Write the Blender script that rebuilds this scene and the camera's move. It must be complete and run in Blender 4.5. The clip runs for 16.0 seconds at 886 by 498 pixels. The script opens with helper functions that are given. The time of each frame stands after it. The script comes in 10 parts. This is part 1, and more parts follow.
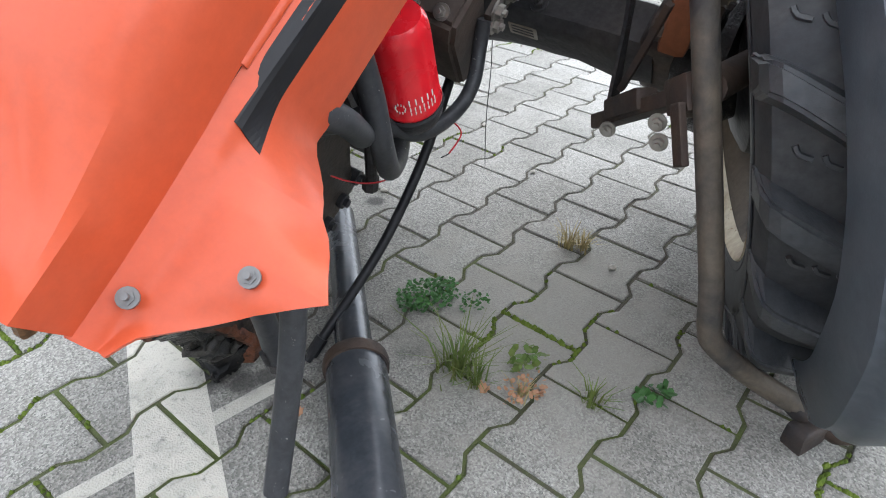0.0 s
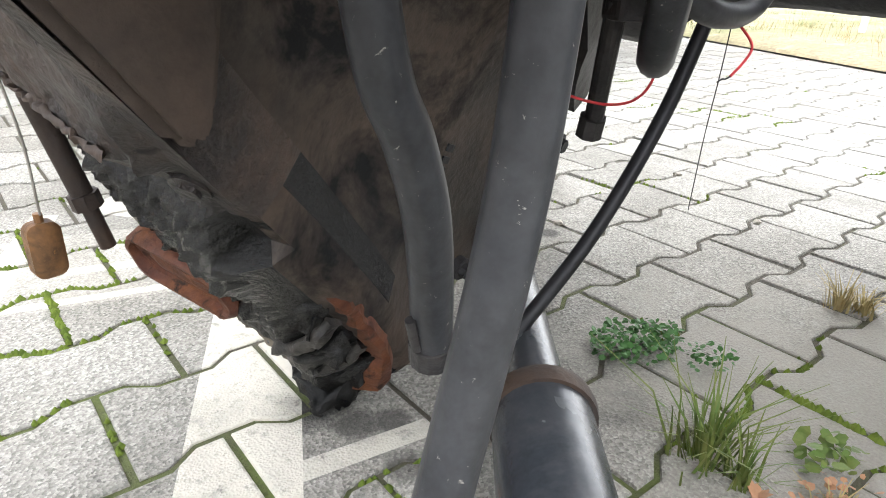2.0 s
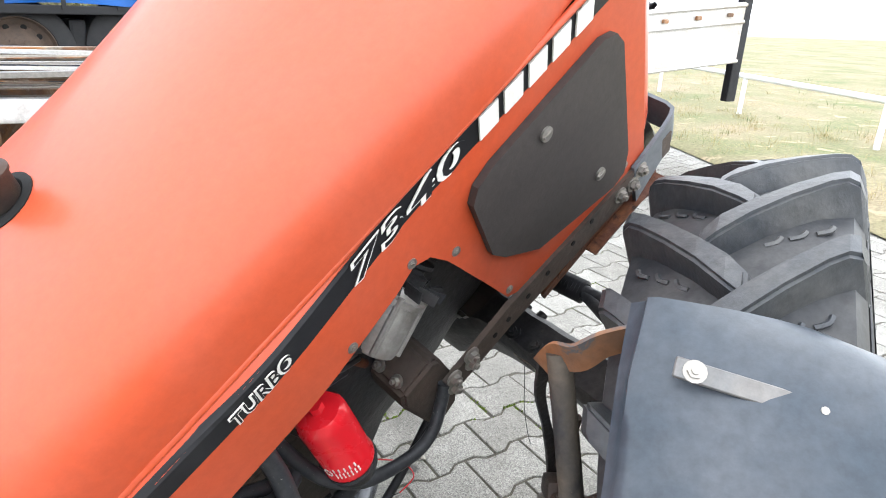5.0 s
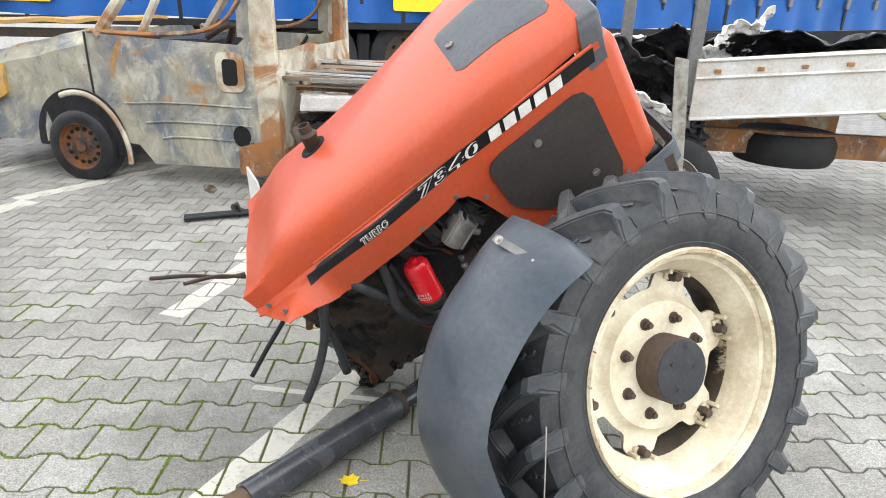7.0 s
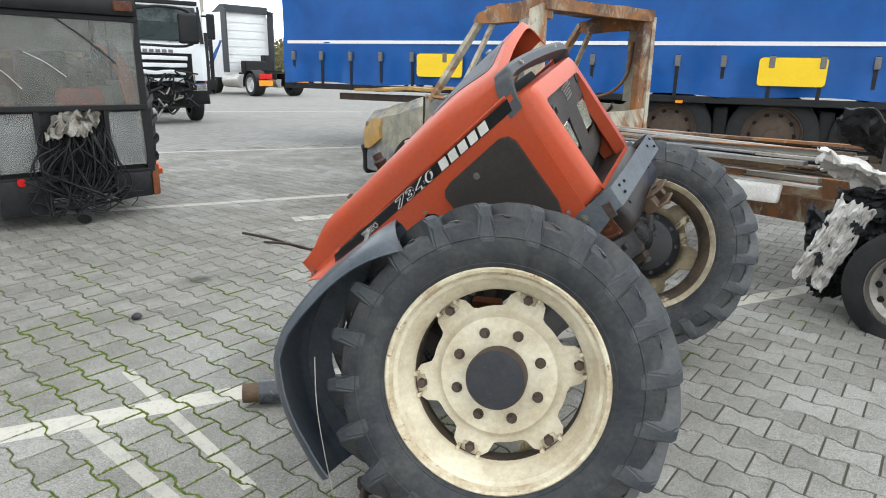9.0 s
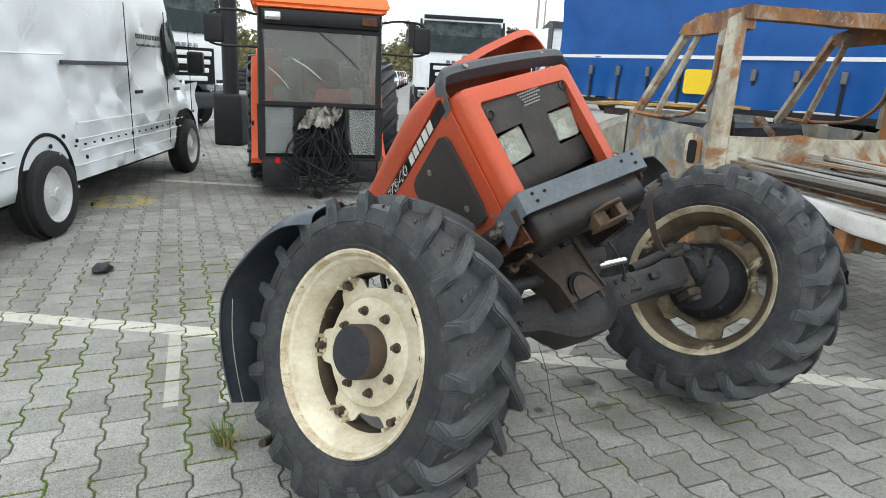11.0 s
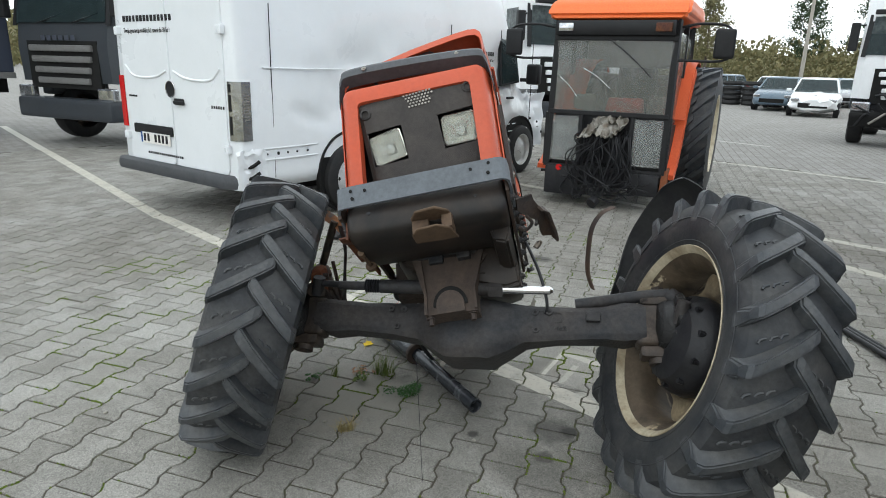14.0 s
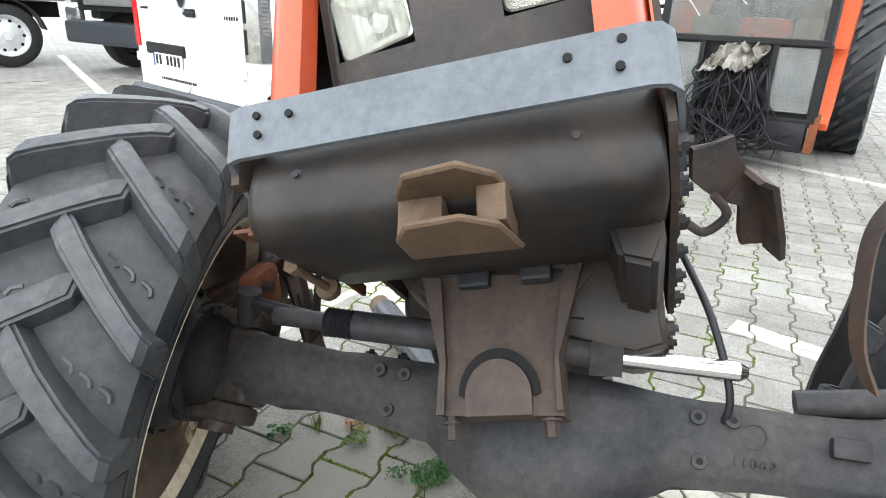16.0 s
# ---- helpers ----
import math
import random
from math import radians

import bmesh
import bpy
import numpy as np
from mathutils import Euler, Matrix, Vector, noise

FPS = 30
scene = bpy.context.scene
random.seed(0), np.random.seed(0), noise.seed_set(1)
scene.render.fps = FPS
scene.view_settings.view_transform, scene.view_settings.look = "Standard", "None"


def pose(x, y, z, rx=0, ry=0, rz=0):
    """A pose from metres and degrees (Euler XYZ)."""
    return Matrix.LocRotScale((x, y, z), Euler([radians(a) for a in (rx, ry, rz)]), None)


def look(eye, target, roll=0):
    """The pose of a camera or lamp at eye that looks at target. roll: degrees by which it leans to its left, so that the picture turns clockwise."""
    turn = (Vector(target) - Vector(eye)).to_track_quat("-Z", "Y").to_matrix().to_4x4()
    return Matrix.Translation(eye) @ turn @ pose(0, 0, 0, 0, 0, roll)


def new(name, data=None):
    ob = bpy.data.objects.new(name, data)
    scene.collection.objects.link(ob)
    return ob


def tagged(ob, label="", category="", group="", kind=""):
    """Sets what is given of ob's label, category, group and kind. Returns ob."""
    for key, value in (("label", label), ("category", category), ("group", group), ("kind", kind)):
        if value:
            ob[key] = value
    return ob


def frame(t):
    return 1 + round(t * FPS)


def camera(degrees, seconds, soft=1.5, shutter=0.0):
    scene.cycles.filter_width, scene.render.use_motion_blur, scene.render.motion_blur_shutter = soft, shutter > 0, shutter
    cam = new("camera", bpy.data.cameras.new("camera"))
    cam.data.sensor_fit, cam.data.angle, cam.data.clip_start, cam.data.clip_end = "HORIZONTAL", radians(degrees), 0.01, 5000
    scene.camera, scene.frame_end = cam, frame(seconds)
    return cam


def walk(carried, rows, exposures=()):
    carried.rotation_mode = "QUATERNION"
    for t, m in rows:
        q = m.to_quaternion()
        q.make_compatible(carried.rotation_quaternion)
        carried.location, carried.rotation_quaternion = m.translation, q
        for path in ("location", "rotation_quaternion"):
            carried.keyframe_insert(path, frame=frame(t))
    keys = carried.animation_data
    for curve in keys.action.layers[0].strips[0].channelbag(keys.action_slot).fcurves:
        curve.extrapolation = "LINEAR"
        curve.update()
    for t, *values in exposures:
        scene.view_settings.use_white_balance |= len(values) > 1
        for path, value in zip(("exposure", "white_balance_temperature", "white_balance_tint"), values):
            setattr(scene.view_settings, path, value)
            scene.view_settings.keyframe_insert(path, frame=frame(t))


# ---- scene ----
cam = camera(70.0, 16.0, 1.0)
PATH = [
    (0, (-0.265, 1.184, 0.851), (0.531, 2.628, -0.282), 2.8),
    (0.5, (-0.268, 1.309, 0.634), (0.355, 2.934, -0.351), 2.9),
    (1, (-0.397, 1.426, 0.481), (0.23, 3.105, -0.406), 2.9),
    (1.5, (-0.405, 1.491, 0.432), (0.235, 3.192, -0.402), 3.0),
    (2, (-0.261, 1.457, 0.48), (0.248, 3.214, -0.329), 2.4),
    (2.5, (-0.09, 1.456, 0.53), (0.083, 3.275, -0.285), 1.4),
    (3, (-0.003, 1.423, 0.602), (0.156, 3.241, -0.216), 1.5),
    (3.5, (0.019, 1.376, 0.731), (0.185, 3.234, 0.009), 1.6),
    (4, (0.06, 1.353, 0.844), (0.335, 3.229, 0.207), 1.2),
    (4.2, (0.063, 1.392, 0.931), (0.49, 3.215, 0.227), 2.4),
    (6.3, (0.432, 0.205, 1.428), (0.161, 2.057, 0.723), 1.6),
    (6.5, (0.525, 0.165, 1.417), (0.145, 1.996, 0.707), 1.8),
    (7, (0.873, 0.182, 1.437), (0.163, 1.907, 0.715), 1.8),
    (7.5, (1.326, 0.167, 1.429), (0.295, 1.737, 0.742), 1.4),
    (8, (1.692, 0.325, 1.407), (0.406, 1.73, 0.798), 1.4),
    (8.5, (2.021, 0.574, 1.409), (0.509, 1.753, 0.84), 1.4),
    (9, (2.351, 0.829, 1.423), (0.658, 1.746, 0.881), 1.3),
    (9.2, (2.408, 0.957, 1.401), (0.664, 1.774, 0.863), 1.3),
    (11.3, (2.867, 2.357, 1.443), (0.95, 2.174, 0.904), 2.8),
    (11.5, (2.885, 2.547, 1.463), (0.985, 2.241, 0.92), 2.5),
    (12, (2.867, 2.895, 1.466), (1.042, 2.291, 0.912), 2.3),
    (12.5, (2.746, 3.256, 1.502), (1.033, 2.39, 0.94), 2.0),
    (13, (2.622, 3.627, 1.511), (1.042, 2.538, 0.946), 1.7),
    (13.5, (2.396, 3.833, 1.502), (0.907, 2.623, 0.936), 1.7),
    (14, (2.115, 3.979, 1.476), (0.678, 2.703, 0.921), 1.7),
    (14.5, (1.866, 3.954, 1.422), (0.453, 2.642, 0.889), 1.9),
    (15, (1.579, 3.677, 1.367), (0.187, 2.34, 0.841), 2.0),
    (15.5, (1.318, 3.361, 1.274), (0.008, 1.982, 0.657), 2.1),
    (16, (1.136, 3.161, 1.211), (-0.101, 1.763, 0.491), 2.1),
]
walk(cam, [(t, look(e, p, r)) for t, e, p, r in PATH],
     exposures=[(0, 1.62, 6050, 10), (0.5, 1.68, 6300, 10), (1, 1.98, 6500, 10), (2, 2.25, 6500, 10), (3.5, 2.2, 6300, 10), (4.2, 2.1, 6150, 10), (6.3, 1.48, 6450, 9), (7, 1.38, 6450, 9), (8, 1.24, 6400, 8),
                (9.2, 0.78, 6300, 6), (11.3, 0.70, 6250, 4), (12, 0.60, 6250, 4), (13.5, 0.42, 6250, 4), (15, 0.95, 6300, 6), (15.5, 1.28, 6300, 6), (16, 1.7, 6300, 7)])

# ---- world and light: a bright overcast sky with a weak, wide sun ----
world = bpy.data.worlds.new("overcast_sky")
scene.world = world
world.use_nodes = True
wn = world.node_tree.nodes
wl = world.node_tree.links
sky = wn.new("ShaderNodeTexSky")
sky.sky_type = "NISHITA"
sky.sun_disc = False
sky.sun_elevation = radians(62)
sky.sun_rotation = radians(58)
sky.dust_density = 4.0
sky.air_density = 1.6
sky_tc = wn.new("ShaderNodeTexCoord")
clouds = wn.new("ShaderNodeTexNoise")
clouds.inputs["Scale"].default_value = 2.2
clouds.inputs["Detail"].default_value = 5.0
wl.new(sky_tc.outputs["Generated"], clouds.inputs["Vector"])
veil = wn.new("ShaderNodeValToRGB")
veil.color_ramp.elements[0].position = 0.3
veil.color_ramp.elements[0].color = (7.2, 7.5, 7.9, 1)
veil.color_ramp.elements[1].position = 0.75
veil.color_ramp.elements[1].color = (9.6, 9.7, 9.8, 1)
wl.new(clouds.outputs["Fac"], veil.inputs["Fac"])
cover = wn.new("ShaderNodeMixRGB")
cover.inputs["Fac"].default_value = 0.9
wl.new(sky.outputs["Color"], cover.inputs["Color1"])
wl.new(veil.outputs["Color"], cover.inputs["Color2"])
back = wn["Background"]
back.inputs["Strength"].default_value = 0.145
# thin overcast, a little brighter towards the horizon
sky_z = wn.new("ShaderNodeSeparateXYZ")
wl.new(sky_tc.outputs["Generated"], sky_z.inputs[0])
rise = wn.new("ShaderNodeMapRange")
rise.inputs["From Min"].default_value = 0.0
rise.inputs["From Max"].default_value = 1.0
rise.inputs["To Min"].default_value = 1.18
rise.inputs["To Max"].default_value = 0.95
wl.new(sky_z.outputs["Z"], rise.inputs["Value"])
graded = wn.new("ShaderNodeVectorMath")
graded.operation = "SCALE"
wl.new(cover.outputs["Color"], graded.inputs[0])
wl.new(rise.outputs["Result"], graded.inputs["Scale"])
wl.new(graded.outputs["Vector"], back.inputs["Color"])
sun = new("sun", bpy.data.lights.new("sun", "SUN"))
sun.data.energy = 0.2
sun.data.angle = radians(50)
sun.data.color = (1.0, 0.97, 0.92)
sun.matrix_world = look((0, 0, 20), Vector((0, 0, 20)) - Vector((math.sin(radians(58)) * 0.469, math.cos(radians(58)) * 0.469, 0.883)))
scene.view_settings.exposure = 0.0

# ---- materials ----


def nd(nt, kind, **values):
    n = nt.nodes.new("ShaderNode" + kind)
    for k, v in values.items():
        n.inputs[k.replace("_", " ")].default_value = v
    return n


def ramp(nt, src, stops):
    r = nt.nodes.new("ShaderNodeValToRGB")
    e = r.color_ramp.elements
    while len(e) < len(stops):
        e.new(0.5)
    for el, (p, c) in zip(e, stops):
        el.position = p
        el.color = (*c, 1) if len(c) == 3 else c
    nt.links.new(src, r.inputs["Fac"])
    return r.outputs["Color"]


def mixc(nt, fac, a, b, mode="MIX"):
    m = nt.nodes.new("ShaderNodeMixRGB")
    m.blend_type = mode
    for key, v in (("Fac", fac), ("Color1", a), ("Color2", b)):
        if isinstance(v, (int, float)):
            m.inputs[key].default_value = v if key == "Fac" else (v, v, v, 1)
        elif isinstance(v, tuple):
            m.inputs[key].default_value = (*v, 1)
        else:
            nt.links.new(v, m.inputs[key])
    return m.outputs["Color"]


def mth(nt, op, a, b=None, c=None):
    m = nt.nodes.new("ShaderNodeMath")
    m.operation = op
    for i, v in enumerate((a, b, c)):
        if v is None:
            continue
        if isinstance(v, (int, float)):
            m.inputs[i].default_value = v
        else:
            nt.links.new(v, m.inputs[i])
    return m.outputs[0]


def noise_of(nt, vec, scale, detail=4.0, rough=0.6, warp=0.0):
    n = nd(nt, "TexNoise", Scale=scale, Detail=detail, Roughness=rough, Distortion=warp)
    nt.links.new(vec, n.inputs["Vector"])
    return n.outputs["Fac"]


def grey(v):
    return (v, v, v)


def surface(name, col, rough=0.6, metal=0.0, col2=None, big=3.0, amount=0.5, spots=None, spot_scale=18.0, spot_at=0.62, spot_soft=0.06,
            fine=60.0, fine_amount=0.12, bump=0.15, bump_scale=90.0, spec=0.27, coat=0.0, rough_var=0.15, space="Object", relief=0.004):
    """A worn surface: base colour, a second colour in large patches, small spots of a third, fine grain and relief."""
    m = bpy.data.materials.new(name)
    m.use_nodes = True
    nt = m.node_tree
    b = nt.nodes["Principled BSDF"]
    tc = nt.nodes.new("ShaderNodeTexCoord")
    vec = tc.outputs[space]
    c = col
    n_big = noise_of(nt, vec, big, 5.0, 0.62, 0.4)
    if col2:
        f = ramp(nt, n_big, [(0.38, grey(0)), (0.68, grey(amount))])
        c = mixc(nt, f, col, col2)
    else:
        c = mixc(nt, 0.0, col, col)
    n_fine = noise_of(nt, vec, fine, 3.0, 0.7)
    c = mixc(nt, fine_amount * 2, c, ramp(nt, n_fine, [(0.3, grey(0.25)), (0.7, grey(0.85))]), "OVERLAY")
    r = mth(nt, "MULTIPLY_ADD", n_big, rough_var * 2, rough - rough_var)
    if spots:
        n_sp = noise_of(nt, vec, spot_scale, 6.0, 0.7, 0.8)
        f = ramp(nt, n_sp, [(spot_at, grey(0)), (min(spot_at + spot_soft, 1.0), grey(1))])
        c = mixc(nt, f, c, spots)
        r = mixc(nt, f, r, 0.85)
    nt.links.new(c, b.inputs["Base Color"])
    nt.links.new(r, b.inputs["Roughness"])
    b.inputs["Metallic"].default_value = metal
    b.inputs["Specular IOR Level"].default_value = spec
    b.inputs["Coat Weight"].default_value = coat
    if bump:
        bp = nd(nt, "Bump", Strength=bump, Distance=relief)
        nt.links.new(noise_of(nt, vec, bump_scale, 5.0, 0.65), bp.inputs["Height"])
        nt.links.new(bp.outputs["Normal"], b.inputs["Normal"])
    return m


M_orange = surface("orange_paint", (0.445, 0.066, 0.023), 0.38, col2=(0.40, 0.075, 0.036), big=3.2, amount=0.8, spots=(0.40, 0.20, 0.14), spot_scale=46, spot_at=0.74, fine_amount=0.06, bump=0.03, coat=0.1, spec=0.28)
M_orange_faded = surface("faded_orange_paint", (0.56, 0.11, 0.05), 0.5, col2=(0.52, 0.14, 0.08), big=2.5, amount=0.8, spots=(0.5, 0.36, 0.3), spot_scale=34, spot_at=0.74, fine_amount=0.05, bump=0.04)
M_black_trim = surface("black_decal", (0.009, 0.009, 0.010), 0.45, col2=(0.020, 0.020, 0.022), big=9, spots=(0.32, 0.09, 0.05), spot_scale=40, spot_at=0.76, bump=0.03)
M_decal_white = surface("decal_white", (0.68, 0.66, 0.62), 0.5, col2=(0.5, 0.47, 0.42), big=20, bump=0.02)
M_grey_band = surface("grey_plastic", (0.075, 0.078, 0.085), 0.55, col2=(0.11, 0.11, 0.12), big=6, spots=(0.2, 0.2, 0.2), spot_scale=70, spot_at=0.74, bump=0.05)
M_flap = surface("brown_grey_panel", (0.034, 0.029, 0.027), 0.55, col2=(0.058, 0.049, 0.044), big=7, spots=(0.16, 0.15, 0.14), spot_scale=60, spot_at=0.75, bump=0.12, bump_scale=160)
M_cast = surface("dirty_cast_iron", (0.022, 0.023, 0.026), 0.48, col2=(0.046, 0.040, 0.037), big=5, amount=0.9, spots=(0.13, 0.09, 0.06), spot_scale=22, spot_at=0.7, fine_amount=0.25, bump=0.5, bump_scale=55, spec=0.2)
M_cast_brown = surface("rusty_brown_casting", (0.072, 0.052, 0.041), 0.65, col2=(0.036, 0.030, 0.027), big=8, amount=0.9, spots=(0.15, 0.10, 0.065), spot_scale=30, spot_at=0.7, bump=0.4, bump_scale=70)
M_oil = surface("oily_black_grime", (0.003, 0.003, 0.0035), 0.20, col2=(0.008, 0.0075, 0.0075), big=24, amount=1.0, spots=(0.035, 0.036, 0.040), spot_scale=120, spot_at=0.68, bump=1.0, bump_scale=120, rough_var=0.12, spec=0.42, relief=0.006)
M_housing = surface("dark_housing", (0.026, 0.023, 0.021), 0.46, col2=(0.074, 0.053, 0.040), big=5.5, amount=0.95, spots=(0.006, 0.006, 0.007), spot_scale=5, spot_at=0.52, spot_soft=0.14, fine=90, fine_amount=0.2, bump=0.4, bump_scale=70, spec=0.26)
M_gritty = surface("gritty_brown_black_crust", (0.022, 0.019, 0.018), 0.45, col2=(0.070, 0.046, 0.034), big=11, amount=1.0, spots=(0.006, 0.006, 0.006), spot_scale=26, spot_at=0.60, fine_amount=0.3, bump=0.9, bump_scale=130, relief=0.006, spec=0.35)
M_mottled = surface("mottled_grey_black_casting", (0.012, 0.011, 0.011), 0.45, col2=(0.065, 0.058, 0.05), big=17, amount=1.0, spots=(0.005, 0.005, 0.005), spot_scale=20, spot_at=0.56, spot_soft=0.12, fine_amount=0.3, bump=0.7, bump_scale=110, relief=0.006, spec=0.35)
M_rust = surface("orange_rust", (0.19, 0.065, 0.028), 0.85, col2=(0.14, 0.05, 0.025), big=9, amount=1.0, spots=(0.42, 0.2, 0.09), spot_scale=30, spot_at=0.66, bump=0.6, bump_scale=80)
M_rust_red = surface("red_oxide", (0.075, 0.026, 0.016), 0.6, col2=(0.125, 0.046, 0.017), big=18, amount=0.9, spots=(0.026, 0.016, 0.013), spot_scale=38, spot_at=0.55, spot_soft=0.12, fine_amount=0.3, bump=0.6, bump_scale=90)
M_rusty_steel = surface("rusty_brown_steel", (0.062, 0.041, 0.030), 0.65, metal=0.2, col2=(0.033, 0.030, 0.030), big=10, amount=1.0, spots=(0.16, 0.09, 0.045), spot_scale=28, spot_at=0.69, bump=0.4)
M_rust_bar = surface("rusty_orange_bar", (0.17, 0.095, 0.06), 0.7, col2=(0.30, 0.13, 0.055), big=9, amount=1.0, spots=(0.10, 0.10, 0.105), spot_scale=12, spot_at=0.6, bump=0.35, bump_scale=90)
M_stay_tube = surface("worn_grey_brown_tube", (0.105, 0.086, 0.066), 0.6, col2=(0.034, 0.033, 0.034), big=11, amount=1.0, spots=(0.19, 0.14, 0.09), spot_scale=26, spot_at=0.66, bump=0.3)
M_jaw = surface("worn_brown_steel", (0.12, 0.078, 0.048), 0.65, metal=0.1, col2=(0.07, 0.045, 0.03), big=9, amount=1.0, spots=(0.24, 0.15, 0.08), spot_scale=30, spot_at=0.68, bump=0.3)
M_filter = surface("red_filter_paint", (0.62, 0.012, 0.02), 0.28, col2=(0.5, 0.012, 0.018), big=9, spots=(0.75, 0.62, 0.6), spot_scale=34, spot_at=0.78, bump=0.02, coat=0.4, fine_amount=0.03)
M_hose = surface("dusty_rubber_hose", (0.026, 0.027, 0.030), 0.45, col2=(0.052, 0.052, 0.054), big=9, spots=(0.26, 0.245, 0.22), spot_scale=150, spot_at=0.655, spot_soft=0.03, fine_amount=0.25, spec=0.3, bump=0.1)
M_cable = surface("black_cable", (0.014, 0.014, 0.016), 0.42, col2=(0.03, 0.03, 0.032), big=20, bump=0.05)
M_red_wire = surface("red_wire", (0.42, 0.03, 0.035), 0.5, bump=0.0)
M_tyre = surface("tyre_rubber", (0.028, 0.032, 0.038), 0.46, col2=(0.082, 0.080, 0.076), big=5, amount=0.9, spots=(0.12, 0.115, 0.11), spot_scale=70, spot_at=0.77, fine_amount=0.2, bump=0.2, bump_scale=120, rough_var=0.2, spec=0.4)
M_tyre_wall = surface("tyre_sidewall", (0.022, 0.024, 0.028), 0.48, col2=(0.058, 0.057, 0.056), big=7, amount=0.9, spots=(0.16, 0.155, 0.145), spot_scale=90, spot_at=0.715, fine_amount=0.2, bump=0.15, bump_scale=60)
M_rim = surface("cream_rim_paint", (0.68, 0.615, 0.47), 0.42, col2=(0.44, 0.365, 0.25), big=6, amount=0.9, spots=(0.17, 0.09, 0.035), spot_scale=22, spot_at=0.675, fine_amount=0.10, bump=0.12, bump_scale=40)
M_rim_lip = surface("rust_flecked_rim_lip", (0.64, 0.575, 0.43), 0.5, col2=(0.36, 0.27, 0.16), big=14, amount=0.9, spots=(0.20, 0.09, 0.03), spot_scale=34, spot_at=0.615, fine_amount=0.12, bump=0.2)
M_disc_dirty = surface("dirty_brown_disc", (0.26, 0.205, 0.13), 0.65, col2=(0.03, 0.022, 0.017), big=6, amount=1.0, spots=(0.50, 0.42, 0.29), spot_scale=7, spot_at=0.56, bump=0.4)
M_rim_inner = surface("dark_inner_rim", (0.10, 0.075, 0.05), 0.6, col2=(0.018, 0.014, 0.012), big=5, amount=1.0, spots=(0.46, 0.38, 0.26), spot_scale=6, spot_at=0.60, bump=0.3)
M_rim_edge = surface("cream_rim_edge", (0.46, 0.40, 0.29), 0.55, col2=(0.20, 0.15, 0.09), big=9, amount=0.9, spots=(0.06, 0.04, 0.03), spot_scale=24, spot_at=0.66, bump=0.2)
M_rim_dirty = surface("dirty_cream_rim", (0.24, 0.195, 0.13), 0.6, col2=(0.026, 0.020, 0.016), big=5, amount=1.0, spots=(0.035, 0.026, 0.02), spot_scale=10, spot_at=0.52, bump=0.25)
M_hub = surface("dark_hub_cap", (0.024, 0.025, 0.030), 0.5, col2=(0.05, 0.047, 0.046), big=14, spots=(0.16, 0.1, 0.07), spot_scale=40, spot_at=0.74, bump=0.3)
M_hub_edge = surface("rusty_hub_rim", (0.09, 0.062, 0.045), 0.7, col2=(0.045, 0.038, 0.035), big=12, bump=0.4)
M_fender = surface("grey_black_fender_plastic", (0.034, 0.044, 0.056), 0.33, col2=(0.085, 0.09, 0.10), big=4, amount=0.8, spots=(0.2, 0.2, 0.2), spot_scale=24, spot_at=0.77, bump=0.05, bump_scale=240)
M_fender_in = surface("dusty_fender_plastic", (0.03, 0.031, 0.033), 0.6, col2=(0.075, 0.074, 0.072), big=6, spots=(0.22, 0.22, 0.21), spot_scale=60, spot_at=0.71, bump=0.15)
M_steel = surface("galvanised_steel", (0.33, 0.31, 0.28), 0.45, metal=0.8, col2=(0.22, 0.2, 0.18), big=18, bump=0.1)
M_strap = surface("painted_grey_strap", (0.13, 0.13, 0.13), 0.5, metal=0.4, col2=(0.22, 0.2, 0.18), big=20, bump=0.1)
M_chrome = surface("chrome_rod", (0.72, 0.72, 0.73), 0.12, metal=1.0, bump=0.0, rough_var=0.04, fine_amount=0.02)
M_alu = surface("grey_cast_aluminium", (0.36, 0.345, 0.325), 0.5, metal=0.55, col2=(0.2, 0.18, 0.16), big=16, amount=0.8, spots=(0.05, 0.045, 0.04), spot_scale=24, spot_at=0.66, bump=0.25)
M_plate = surface("blue_grey_painted_steel", (0.115, 0.127, 0.142), 0.46, col2=(0.080, 0.087, 0.097), big=6, amount=0.8, spots=(0.06, 0.045, 0.04), spot_scale=46, spot_at=0.72, bump=0.08)
M_tank = surface("dull_black_tank", (0.011, 0.0095, 0.009), 0.42, col2=(0.040, 0.029, 0.022), big=5, amount=0.9, spots=(0.16, 0.09, 0.06), spot_scale=30, spot_at=0.76, bump=0.12)
M_pipe = surface("black_pipe_paint", (0.034, 0.038, 0.045), 0.26, col2=(0.075, 0.077, 0.083), big=8, amount=0.9, spots=(0.18, 0.18, 0.18), spot_scale=52, spot_at=0.72, bump=0.1, metal=0.2, spec=0.5)
M_mesh = surface("grille_mesh_grey", (0.034, 0.030, 0.028), 0.6, col2=(0.06, 0.052, 0.047), big=8, amount=0.8, bump=0.6, bump_scale=300)
M_crumbly = surface("pale_crumbled_casting", (0.20, 0.17, 0.135), 0.8, col2=(0.05, 0.045, 0.04), big=16, amount=1.0, spots=(0.02, 0.02, 0.02), spot_scale=30, spot_at=0.6, bump=0.8, bump_scale=60)
M_pale_plate = surface("pale_dirty_plate", (0.30, 0.29, 0.26), 0.6, col2=(0.16, 0.13, 0.10), big=14, amount=1.0, bump=0.2)
# near-black for black parts and for the shade inside holes, gaps and arches
M_dark = surface("black_and_recess_shade", (0.006, 0.006, 0.006), 0.8, col2=(0.016, 0.015, 0.014), big=8, bump=0.2)


